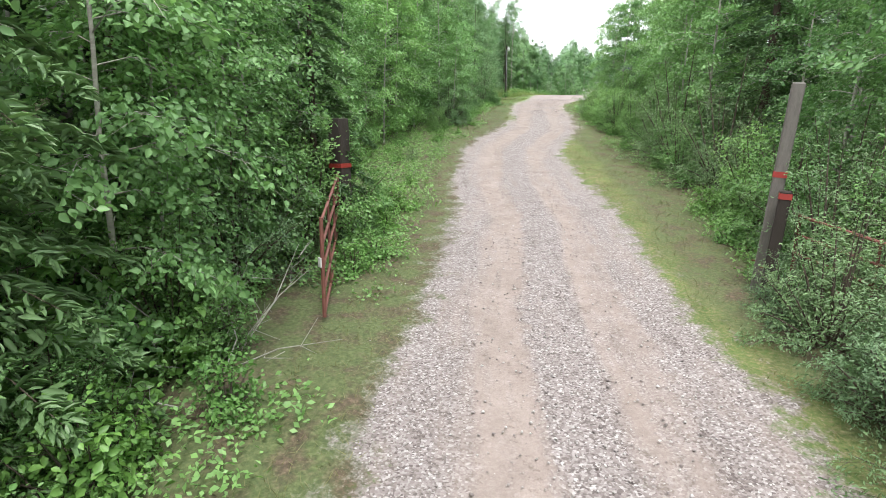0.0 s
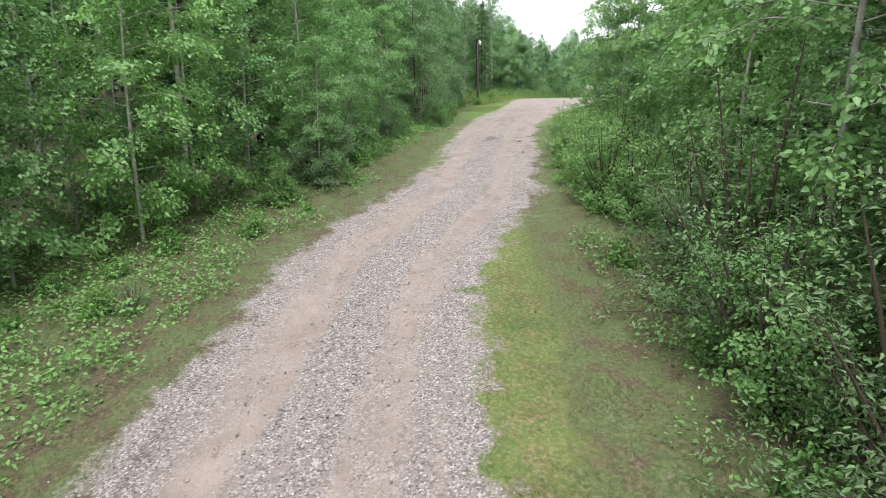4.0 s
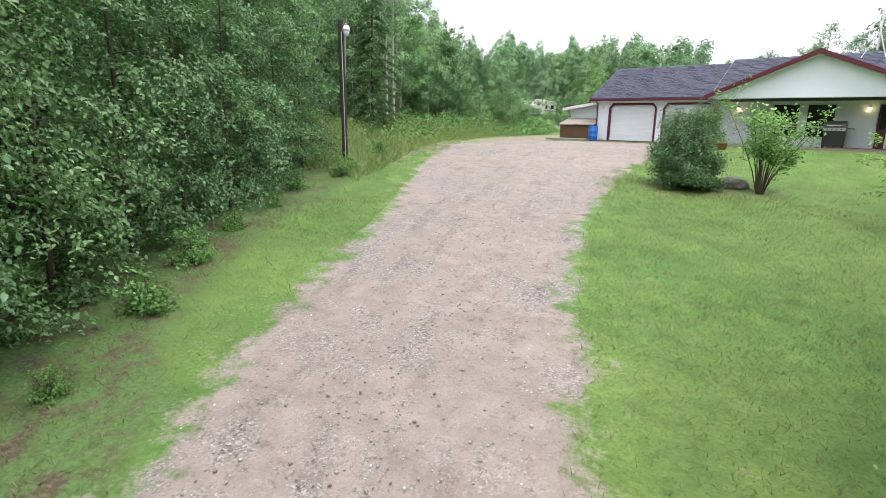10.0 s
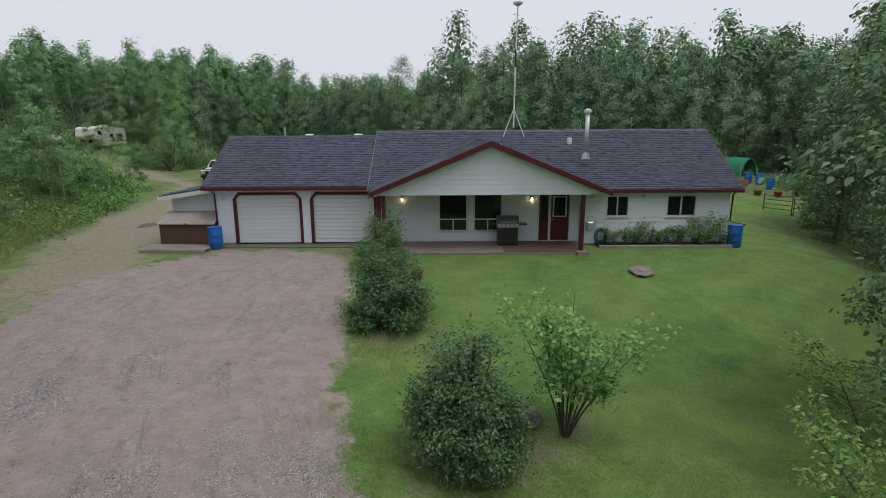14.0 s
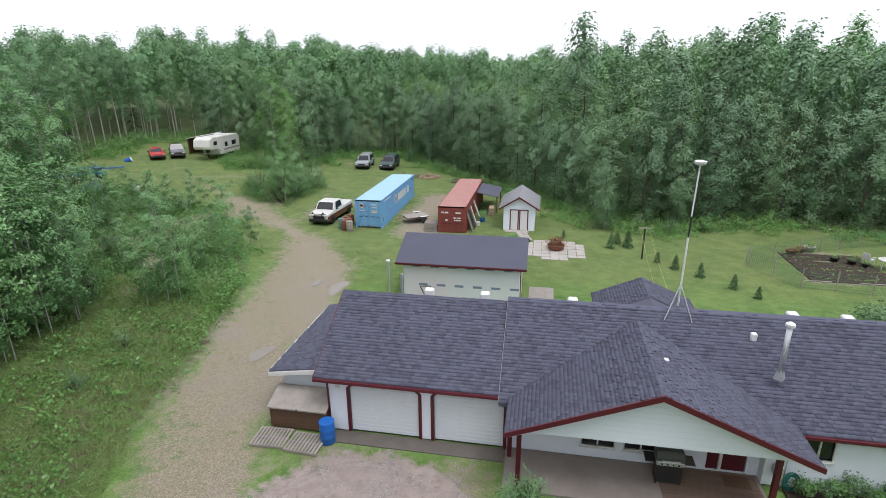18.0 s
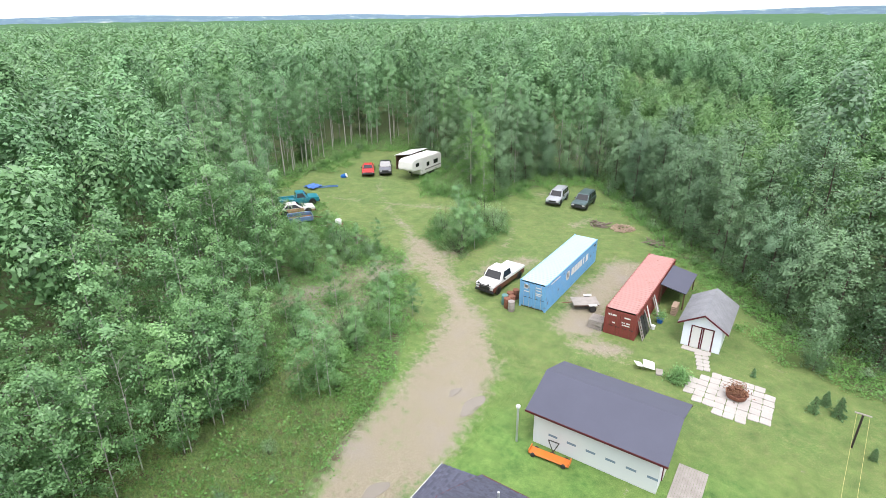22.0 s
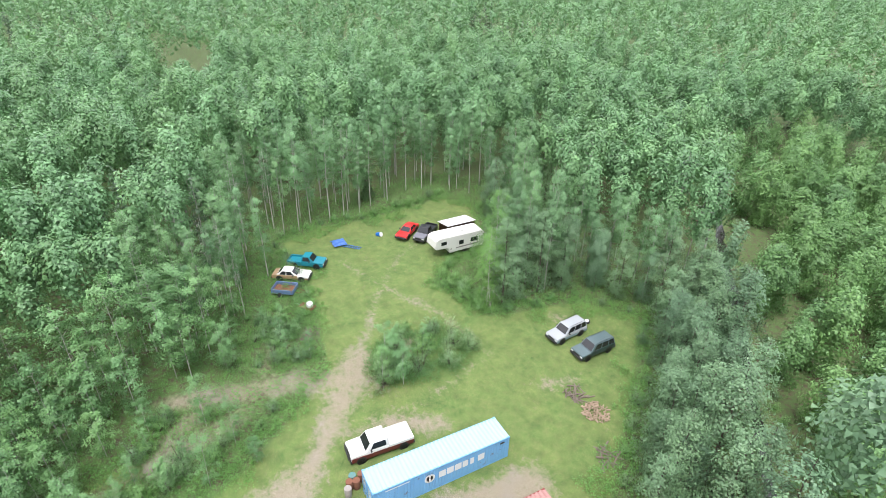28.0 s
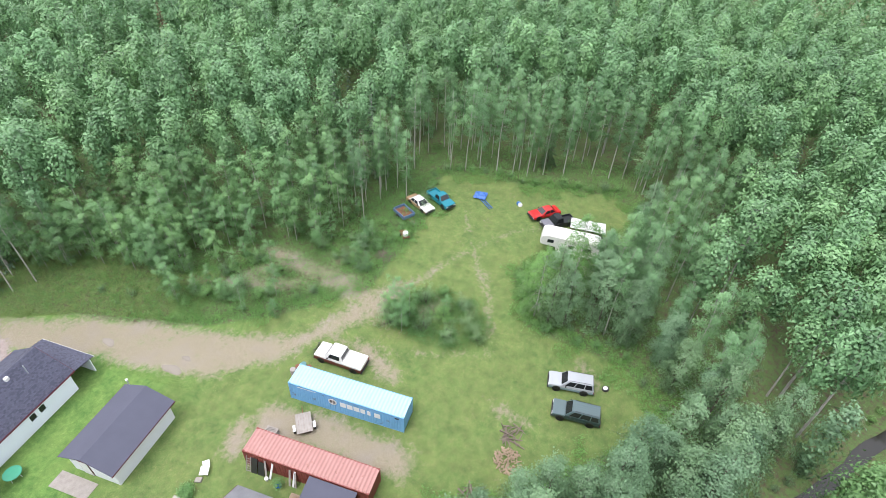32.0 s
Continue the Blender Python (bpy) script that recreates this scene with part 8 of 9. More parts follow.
M_GREY_SHINGLE_TABS = bpy.data.materials["charcoal_shingles"].copy()
M_GREY_SHINGLE_TABS.name = "weathered_grey_shingle_tabs"
for n_ in M_GREY_SHINGLE_TABS.node_tree.nodes:
    if n_.type == "VALTORGB":
        for e_, v_ in zip(n_.color_ramp.elements, (0.09, 0.14, 0.20, 0.26)):
            e_.color = (v_, v_, v_ * 1.06, 1)
garden_shed()


M_PALE_ROCK = worn("pale_limestone", (0.52, 0.48, 0.45), (0.34, 0.31, 0.29), 0.9, scale=9, fine=40, amount=0.5, bump=0.4)


def rock(x, y, r, flat, label, seed, name="rock"):
    rng = np.random.default_rng(seed)
    bm = bmesh.new()
    bmesh.ops.create_icosphere(bm, subdivisions=3, radius=r)
    for v in bm.verts:
        k = 1 + 0.28 * noise.noise(v.co * (1.6 / r) + Vector((seed, 0, 0))) + 0.08 * noise.noise(v.co * (5 / r))
        v.co = Vector((v.co.x * k * 1.25, v.co.y * k, v.co.z * k * flat))
    me = bpy.data.meshes.new(name)
    bm.to_mesh(me)
    bm.free()
    me.materials.append(M_PALE_ROCK if r < 0.15 else M_ROCK)
    ob = tagged(new(name, me), label, "rock")
    ob.matrix_basis = pose(x, y, land_z(x, y) + r * flat * 0.35, 0, 0, seed * 40)
    return ob


rock(16.75, -4.65, 0.42, 0.34, "large grey field rock on the lawn", 2)


def patio():
    p = thing("stone_patio", "patio and path of pale irregular paving stones", "patio")
    rng = np.random.default_rng(77)
    spots = []
    for i in range(8):
        for j in range(7):
            x, y = 6.2 + i * 0.66, 21.9 + j * 0.66
            e = ((x - 8.7) / 2.75) ** 2 + ((y - 24.0) / 2.15) ** 2
            if e < 1.05:
                spots.append((x, y, 0.56))
    for k in range(5):
        spots.append((6.35 - 0.12 * k, 26.2 + 0.46 * k, 0.4))
        spots.append((6.8 - 0.12 * k, 26.3 + 0.46 * k, 0.38))
    for x in (4.9, 5.4, 5.9, 6.4):
        spots.append((x, 28.35, 0.46))
    for x, y, s in spots:
        s *= 1.13
        a0 = rng.normal(0, 0.05)
        out = []
        for cx_, cy_ in ((-0.5, -0.4), (-0.4, -0.5), (0.42, -0.5), (0.5, -0.38), (0.5, 0.42), (0.4, 0.5), (-0.42, 0.5), (-0.5, 0.4)):
            px_, py_ = (cx_ + rng.uniform(-0.045, 0.045)) * s, (cy_ + rng.uniform(-0.045, 0.045)) * s
            out.append((x + px_ * math.cos(a0) - py_ * math.sin(a0), y + px_ * math.sin(a0) + py_ * math.cos(a0)))
        z = land_z(x, y)
        part("paving_stone", prism_bm(out, z - 0.03, z + 0.035 + rng.uniform(0, 0.012), "z"), M_STONE_SLAB, p)
    f = thing("fire_pit", "round steel fire pit heaped with dry brush", "fire pit", "", pose(8.95, 24.1, land_z(8.95, 24.1) + 0.03))
    part("bowl", lathe_bm([(0.45, 0), (0.62, 0.12), (0.68, 0.4), (0.64, 0.42), (0.55, 0.15)], 18), M_RUST, f)
    c = np.random.default_rng(5)
    q = c.normal(0, 1, (420, 3)) * np.array([0.33, 0.33, 0.2]) + np.array([0, 0, 0.62])
    v, fc = leaf_quads(q, 0.22, c, 0.6, 0, 0.25)
    me = mesh_arrays("brush", v, fc)
    me.materials.append(worn("dry_red_brush", (0.27, 0.13, 0.075), (0.14, 0.07, 0.045), 0.9))
    ob = tagged(new("dry_brush", me), kind="stuff")
    ob.parent = f


patio()


def twig_heap(name, x, y, r, hh, n, length, material, label, category, thick=0.03, seed=1):
    rng = np.random.default_rng(seed)
    pieces = []
    for i in range(n):
        a, q = rng.uniform(0, 6.28), math.sqrt(rng.uniform(0, 1)) * r
        cx, cy = q * math.cos(a), q * math.sin(a)
        cz = rng.uniform(0.03, hh * max(0.1, 1 - q / r) + 0.05)
        d = Vector((rng.normal(), rng.normal(), rng.normal() * 0.25)).normalized() * length * rng.uniform(0.5, 1.1) / 2
        c = Vector((cx, cy, cz))
        pieces.append(tube([tuple(c - d), tuple(c + d)], [thick * rng.uniform(0.5, 1.2)] * 2, 5))
    me = mesh_arrays(name, *joined(pieces))
    me.materials.append(material)
    ob = tagged(new(name, me), label, category, kind="stuff")
    ob.matrix_basis = pose(x, y, land_z(x, y))
    return ob


M_DRY = worn("grey_brown_dead_wood", (0.20, 0.16, 0.13), (0.10, 0.08, 0.065), 0.95, scale=3, amount=0.6)
M_SPLIT = worn("split_firewood", (0.36, 0.27, 0.19), (0.20, 0.14, 0.10), 0.9, scale=4, amount=0.6)
twig_heap("brush_pile", -28.3, 28.4, 1.2, 0.8, 110, 1.1, M_DRY, "heap of dead branches at the field edge", "brush pile", 0.035, 3)
twig_heap("lumber_pile", -9.4, 49.6, 1.1, 0.35, 26, 1.8, M_DRY, "heap of old grey lumber in weeds", "lumber pile", 0.06, 4)
twig_heap("firewood_pile", -6.6, 49.7, 1.3, 0.5, 130, 0.42, M_SPLIT, "loose heap of split firewood in weeds", "firewood", 0.075, 5)
twig_heap("lumber_pile", -2.3, 46.9, 1.0, 0.35, 16, 2.2, M_DRY, "weathered planks and a tyre at the woods' edge", "lumber pile", 0.07, 6)


def lean_junk():
    """Odds and ends along the red container's long side."""
    s = thing("wood_shelter", "low black-roofed firewood shelter by the red container", "shelter", "", pose(2.45, 36.0, 0.0))
    slope_slab(s, [(-1.0, -2.2, 2.15), (1.1, -2.2, 1.75), (1.1, 2.3, 1.75), (-1.0, 2.3, 2.15)], 0.06, "roof", M_FELT)
    for x, y in ((-0.9, -2.0), (0.95, -2.0), (-0.9, 2.1), (0.95, 2.1)):
        part("post", box_bm(x - 0.05, x + 0.05, y - 0.05, y + 0.05, -0.2, 1.75 if x > 0 else 2.08), M_BROWN_WOOD, s)
    w = thing("firewood_stack", "stacked firewood under a dark cover beside the shelter", "firewood", "", pose(2.95, 33.2, 0.0))
    rng = np.random.default_rng(8)
    for i in range(7):
        for j in range(6):
            part("log", rod_bm([(-0.2, -0.5 + i * 0.16, 0.08 + j * 0.16), (0.25, -0.5 + i * 0.16, 0.08 + j * 0.16)], 0.07 * rng.uniform(0.85, 1.1), 7), M_SPLIT, w)
    for k, (y, ln, mat, nm, lb) in enumerate(((27.7, 1.9, M_GREY_WOOD, "ladder", "short wooden ladder leaning on the red container"), (28.3, 1.9, M_BLACK, "sheet", "dark sheet leaning on the red container"),
                                              (29.0, 1.7, M_BLACK, "sheet", "dark sheet leaning on the red container"))):
        o = thing(nm, lb, nm, "", pose(2.0, y, -0.1, 0, -18, 0))
        if nm == "ladder":
            for yy in (-0.22, 0.22):
                part("rail", box_bm(-0.03, 0.03, yy - 0.02, yy + 0.02, 0, ln), mat, o)
            for i in range(6):
                part("rung", box_bm(-0.02, 0.02, -0.2, 0.2, 0.2 + i * 0.28, 0.25 + i * 0.28), mat, o)
        else:
            part("sheet_panel", box_bm(-0.02, 0.02, -0.3, 0.3, 0, ln), mat, o)
    for k, (y, ln, rz) in enumerate(((29.6, 2.3, 8), (29.9, 2.1, -6), (31.9, 2.0, 3), (32.2, 2.2, -3), (32.5, 1.9, 5))):
        o = thing("plank", "pale weathered board leaning on the red container", "board", "boards by the red container", pose(2.05, y, -0.1, rz, -20, 0))
        part("plank_body", box_bm(-0.02, 0.02, -0.09, 0.09, 0, ln), M_WHITE if k % 2 else M_GREY_WOOD, o)
    b = thing("planter_pot", "blue pot with a leafy plant by the red container", "plant pot", "", pose(2.35, 31.0, 0.0))
    part("pot", lathe_bm([(0.2, 0), (0.27, 0.4), (0.29, 0.42), (0.25, 0.42)], 16), M_BLUE_PLASTIC, b)
    c = np.random.default_rng(15)
    v, fc = leaf_quads(c.normal(0, 1, (160, 3)) * np.array([0.25, 0.25, 0.2]) + np.array([0, 0, 0.75]), 0.16, c, 0.5)
    me = mesh_arrays("plant", v, fc)
    me.materials.append(M_SHRUB)
    ob = new("foliage", me)
    ob.parent = b
    t = thing("bucket", "white plastic bucket and tub by the red container", "bucket", "", pose(2.15, 29.7, 0.0))
    part("bucket_body", lathe_bm([(0.14, 0), (0.17, 0.36), (0.18, 0.37)], 14), M_WHITE, t)
    # upturned lawn furniture in the grass
    f = thing("broken_table", "white broken table and panels lying on grass", "table", "", pose(3.3, 24.2, land_z(3.3, 24.2)))
    part("top", box_bm(-0.5, 0.3, -0.4, 0.4, 0.35, 0.4, m=pose(0, 0, 0, 8, 12, 20)), M_WHITE, f)
    part("panel", box_bm(-0.9, -0.35, -0.5, 0.1, 0.03, 0.07, m=pose(-0.3, 0.2, 0.1, 0, 20, 40)), M_WHITE, f)
    part("panel", box_bm(0.3, 0.75, -0.6, 0.0, 0.03, 0.2, m=pose(0.2, 0.0, 0.0, 10, 0, 15)), M_GREY_WOOD, f)
    for x, y in ((-0.3, -0.3), (0.2, 0.3)):
        part("leg", box_bm(x - 0.03, x + 0.03, y - 0.03, y + 0.03, 0.0, 0.4), M_GREY_WOOD, f)


lean_junk()


def far_bits():
    l = thing("ladder", "blue metal ladder lying in the grass", "ladder", "", pose(-42.6, 38.2, land_z(-42.6, 38.2) + 0.15, 0, 0, 45))
    blue = worn("blue_painted_metal", (0.05, 0.14, 0.40), (0.04, 0.10, 0.30), 0.5)
    for y in (-0.25, 0.25):
        part("rail", box_bm(-1.4, 1.4, y - 0.03, y + 0.03, 0, 0.08), blue, l)
    for i in range(8):
        part("rung", box_bm(-1.25 + i * 0.36, -1.2 + i * 0.36, -0.22, 0.22, 0.02, 0.06), blue, l)
    t = thing("tarp_bundle", "crumpled blue tarp in the grass", "tarp", "", pose(-44.1, 37.0, land_z(-44.1, 37.0)))
    bm = bmesh.new()
    bmesh.ops.create_grid(bm, x_segments=12, y_segments=8, size=0.9)
    for v in bm.verts:
        v.co.z = 0.25 + 0.22 * noise.noise(v.co * 2.1)
    part("tarp", bm, blue, t)
    b = thing("barrel_cut", "blue and white plastic tub in the grass", "tub", "", pose(-44.3, 42.6, land_z(-44.3, 42.6), 0, 70, 30))
    part("shell", lathe_bm([(0.3, 0), (0.32, 0.1), (0.32, 0.7), (0.3, 0.75)], 16), M_BLUE_PLASTIC, b)
    part("lid", lathe_bm([(0.33, 0.72), (0.33, 0.8), (0.1, 0.82)], 16), M_WHITE, b)


far_bits()

# ---- front garden ----
M_LILAC = leafy("lilac_leaves", (0.055, 0.125, 0.05), (0.165, 0.30, 0.125), 0.3, 1.2)
M_PALE_LEAF = leafy("pale_sapling_leaves", (0.084, 0.179, 0.046), (0.293, 0.488, 0.156), 0.4, 1.0)
M_RED_ENAMEL = worn("faded_red_enamel", (0.33, 0.035, 0.03), (0.20, 0.03, 0.025), 0.5, amount=0.5)
M_TERRACOTTA = worn("terracotta", (0.34, 0.13, 0.075), (0.22, 0.09, 0.05), 0.85, amount=0.5)
M_SOIL = worn("dark_potting_soil", (0.05, 0.036, 0.026), (0.03, 0.022, 0.016), 0.95, scale=5, amount=0.6, bump=0.6)
M_GATE = worn("red_brown_gate_paint", (0.20, 0.075, 0.06), (0.13, 0.05, 0.04), 0.7, scale=3, amount=0.6, dirt=(0.14, 0.06, 0.03), dirt_amount=0.3)
M_POLE = worn("creosoted_pole", (0.035, 0.027, 0.022), (0.018, 0.014, 0.012), 0.9, scale=3, fine=20, amount=0.6, bump=0.4, stretch=(3, 3, 0.4))
M_GREEN_WIRE = worn("green_coated_wire", (0.05, 0.17, 0.10), (0.04, 0.12, 0.08), 0.5)
M_GREEN_PLASTIC = worn("green_plastic", (0.05, 0.33, 0.17), (0.04, 0.25, 0.13), 0.4)
M_TARP_GREEN = worn("green_tarpaulin", (0.03, 0.24, 0.14), (0.025, 0.17, 0.10), 0.5, scale=1.5, amount=0.5)
M_YELLOW_CLOTH = worn("faded_yellow_canvas", (0.62, 0.52, 0.20), (0.5, 0.40, 0.14), 0.8, scale=2, amount=0.4)
M_WATER = worn("dark_creek_water", (0.020, 0.020, 0.016), (0.035, 0.030, 0.022), 0.06, scale=0.5, amount=0.4, bump=0.04)
M_PUDDLE = worn("muddy_puddle_water", (0.20, 0.175, 0.14), (0.16, 0.14, 0.11), 0.05, scale=0.8, amount=0.4, bump=0.0)


def bush(seed, x, y, h, r, leaves, leaf, mat, label, name="lilac_bush", bare=0.03, squash=1.0, cat="bush"):
    if cat == "tree":
        arrays = branched(seed, h, r, bare, 84, 8, 42, leaf, rise=0.5, droop=0.5, aspect=0.7, loose=1.5)
    else:
        arrays = branched(seed, h * 0.84, r * 0.8, 0, max(12, leaves // 300), 8, 46 if leaves > 2000 else 14, leaf, bush=True, droop=0.3, aspect=0.6, loose=1.6, first=0.45)
    p = plant_proto(name, arrays, M_BARK_DARK, mat, label, cat)
    p.matrix_basis = pose(x, y, land_z(x, y) - 0.03, 0, 0, seed * 37)
    p.scale = (squash, squash, 1)
    return p


def open_shrub():
    """Many bare stems fanning up from one foot, leafy in their upper half."""
    rng = np.random.default_rng(14)
    wood, cs = [], []
    for i in range(17):
        a, sp, h = i * 2.4, rng.uniform(0.25, 1.25), rng.uniform(1.7, 2.5)
        t = np.linspace(0, 1, 5)
        pts = np.column_stack([math.cos(a) * (0.08 + sp * t ** 1.3), math.sin(a) * (0.08 + sp * t ** 1.3), h * t])
        wood.append(tube(pts, 0.02 * (1 - 0.8 * t), 5))
        for b in range(6):
            q = rng.uniform(0.4, 1)
            at = np.array([np.interp(q, t, pts[:, c]) for c in range(3)])
            tip = at + rng.normal(0, 0.22, 3) + np.array([0, 0, 0.1])
            wood.append(tube([at, tip], [0.006, 0.002], 4))
            m = 34
            cs.append(at + (tip - at) * rng.uniform(0.1, 1.2, (m, 1)) + rng.normal(0, 0.10, (m, 3)))
    p = plant_proto("open_shrub", (joined(wood), leaf_quads(np.concatenate(cs), 0.10, rng, 0.5)), M_BARK_DARK, M_SHRUB, "airy green shrub with bare dark stems", "bush")
    p.matrix_basis = pose(12.3, -13.3, land_z(12.3, -13.3) - 0.03)
    p.scale = (1.08, 1.08, 1.12)


bush(611, 7.6, -4.0, 2.3, 0.98, 14000, 0.06, M_LILAC, "rounded dark green lilac bush beside the porch", squash=1.12)
bush(612, 8.3, -8.7, 2.0, 1.22, 20000, 0.062, M_LILAC, "large rounded lilac bush at the lawn's edge", squash=1.12)
bush(613, 10.25, -14.2, 2.5, 1.12, 20000, 0.06, M_LILAC, "dense round lilac bush standing on the lawn", squash=1.12)
open_shrub()
rock(18.6, -34.5, 0.085, 0.45, "pale stone at the driveway's edge", 21)
rock(19.54, -36.46, 0.09, 0.35, "pale stone lying in the gravel", 22)
rock(11.45, -12.9, 0.36, 0.7, "rounded brown boulder between the lawn bushes", 9)


def arching_sapling(x, y, h, seed, lean, label):
    """Thin stem that bends over, with long side twigs and sparse pale leaves."""
    rng = np.random.default_rng(seed)
    t = np.linspace(0, 1, 8)
    spine = np.column_stack([lean[0] * t ** 1.6 * h, lean[1] * t ** 1.6 * h, h * t - 0.12 * h * t ** 3])
    wood, cs = [tube(spine, 0.028 * (1 - 0.85 * t), 5)], []
    for i in range(26):
        q = rng.uniform(0.25, 1)
        at = np.array([np.interp(q, t, spine[:, c]) for c in range(3)])
        a = rng.uniform(0, 6.28)
        ln = rng.uniform(0.5, 1.15) * (1.25 - 0.5 * q)
        tip = at + np.array([math.cos(a) * ln, math.sin(a) * ln, ln * rng.uniform(-0.25, 0.45)])
        mid = (at + tip) / 2 + np.array([0, 0, 0.1])
        wood.append(tube([at, mid, tip], [0.010, 0.006, 0.002], 4))
        m = 55
        w = rng.uniform(0.15, 1.05, m)[:, None]
        cs.append(at + (tip - at) * w + rng.normal(0, 0.07, (m, 3)))
    p = plant_proto("sapling", (joined(wood), leaf_quads(np.concatenate(cs), 0.095, rng, 0.4, 0.35, 0.45)), M_BARK_DARK, M_PALE_LEAF, label, "tree")
    p.matrix_basis = pose(x, y, land_z(x, y) - 0.05)


bush(650, 20.3, -13.2, 13.5, 3.1, 17000, 0.15, M_POPLAR, "tall full poplar tree at the lawn's edge", name="poplar_tree", bare=0.08, cat="tree")
arching_sapling(16.3, -16.4, 2.6, 5, (-0.45, 0.25), "thin arching sapling with sparse pale leaves")
arching_sapling(17.4, -14.6, 3.2, 8, (-0.35, 0.1), "slender leaning sapling with light green leaves")


def planter_bed():
    b = thing("planter_bed", "narrow timber-edged flower bed along the white wall", "flower bed")
    part("timber_edging", box_bm(16.25, 21.75, -1.12, -1.02, -0.2, 0.09, 0.015), M_GREY_WOOD, b)
    part("timber_edging", box_bm(21.66, 21.75, -1.01, -0.36, -0.2, 0.09, 0.015), M_GREY_WOOD, b)
    part("soil", box_bm(16.25, 21.65, -1.01, -0.36, -0.2, 0.055), M_SOIL, b)
    rng = np.random.default_rng(77)
    protos = [plant_proto("garden_plant", broadleaf(630 + i, h, r, 0.02, 14, 520, s, trunk_r=0.012, top=0.7, upright=0.8, per=0.6, flat=0.5), M_BARK_DARK, mt, lb, "plant", "plants in the wall bed")
              for i, (h, r, s, mt, lb) in enumerate(((0.62, 0.36, 0.07, M_LILAC, "leafy dark green garden plant in the wall bed"),
                                                    (0.6, 0.36, 0.085, M_SHRUB, "broad-leaved light green plant in the wall bed"),
                                                    (0.95, 0.5, 0.09, M_LILAC, "tall bushy peony in the wall bed")))]
    st = Stock(*protos)
    for i, x, s in ((0, 16.55, 0.9), (1, 17.0, 0.8), (0, 17.4, 1.0), (1, 17.85, 0.85), (2, 18.15, 0.85), (0, 18.5, 0.9), (1, 18.9, 0.8), (0, 19.3, 0.9), (1, 19.7, 1.0), (2, 20.3, 0.95), (2, 20.9, 1.05), (2, 21.4, 0.95), (1, 20.6, 0.9)):
        ob = st.put(i, x, -0.70 + rng.uniform(-0.08, 0.08), rng.uniform(0, 6.28), s)
        ob.location.z = 0.05


planter_bed()


def flower_pot(x, y, z, r, hh, mat, label, leaf=None, seed=1):
    p = thing("flower_pot", label, "flower pot", "", pose(x, y, z))
    part("pot", lathe_bm([(r * 0.05, 0.0), (r * 0.7, 0.0), (r * 0.97, hh * 0.85), (r * 1.06, hh * 0.86), (r * 1.06, hh), (r * 0.92, hh), (r * 0.9, hh * 0.8), (r * 0.05, hh * 0.8)], 16), mat, p, "", True)
    part("soil", lathe_bm([(r * 0.9, hh * 0.80), (r * 0.02, hh * 0.84)], 14), M_SOIL, p)
    if leaf:
        rng = np.random.default_rng(seed)
        c = np.column_stack([rng.normal(0, r * 0.6, (160, 2)), hh + np.abs(rng.normal(0.08, 0.08, 160))])
        v, f = leaf_quads(c, 0.07, rng, 0.6)
        me = mesh_arrays("plant", v, f)
        me.materials.append(leaf)
        o = new("plant", me)
        o.parent = p


flower_pot(8.9, -5.4, land_z(8.9, -5.4), 0.22, 0.32, M_TERRACOTTA, "red clay flower pot behind the lilac", M_PALE_LEAF, 3)


# ---- yard lamp ----
def lamp_pole():
    x, y = 0.51, -20.24
    z = land_z(x, y)
    l = thing("yard_lamp_pole", "dark weathered wooden pole with a small white lamp", "lamp post", "", pose(x, y, z - 0.3, 0, -1.2, 0))
    part("pole", rod_bm([(0, 0, 0), (0.02, 0, 2.5), (0.0, 0, 5.35)], 0.1, 12), M_POLE, l)
    part("lamp_arm", rod_bm([(0.05, 0, 5.2), (0.22, 0, 5.25), (0.3, 0, 5.2)], 0.018), M_GALV, l)
    part("lamp_head", lathe_bm([(0.02, 0.18), (0.08, 0.16), (0.13, 0.04), (0.13, 0.0), (0.02, 0.0)], 14, (0.3, 0, 5.0)), M_WHITE, l, "white lamp housing", True)
    part("lamp_lens", lathe_bm([(0.11, 0.0), (0.09, -0.14), (0.02, -0.18)], 14, (0.3, 0, 4.995)), M_LAMP_CLEAR, l, "clear lamp lens", True)
    part("conduit", rod_bm([(0.09, -0.05, 0.3), (0.1, -0.05, 2.5), (0.085, -0.05, 5.0)], 0.015), M_GALV, l)


lamp_pole()
bush(621, 0.75, -20.35, 0.55, 0.32, 260, 0.07, M_PALE_LEAF, "weeds grown up round the lamp pole", name="weed_clump", cat="plant")


# ---- gates at the road end ----
def pipe_gate(a, b, hgt, label, rails=5, uprights=4):
    (x0, y0), (x1, y1) = a, b
    z0, z1 = land_z(x0, y0) + 0.12, land_z(x1, y1) + 0.12
    g = thing("pipe_gate", label, "gate", "driveway gates")
    for i in range(rails):
        q = i / (rails - 1) * hgt
        part("rail", rod_bm([(x0, y0, z0 + q), ((x0 + x1) / 2, (y0 + y1) / 2, (z0 + z1) / 2 + q), (x1, y1, z1 + q)], 0.024, 8), M_GATE, g)
    for i in range(uprights):
        t = i / (uprights - 1)
        x, y, z = x0 + (x1 - x0) * t, y0 + (y1 - y0) * t, z0 + (z1 - z0) * t
        part("upright", rod_bm([(x, y, z - 0.05), (x, y, z + hgt * 0.5), (x, y, z + hgt + 0.05)], 0.03 if i in (0, uprights - 1) else 0.02, 8), M_GATE, g)
    return g, z0


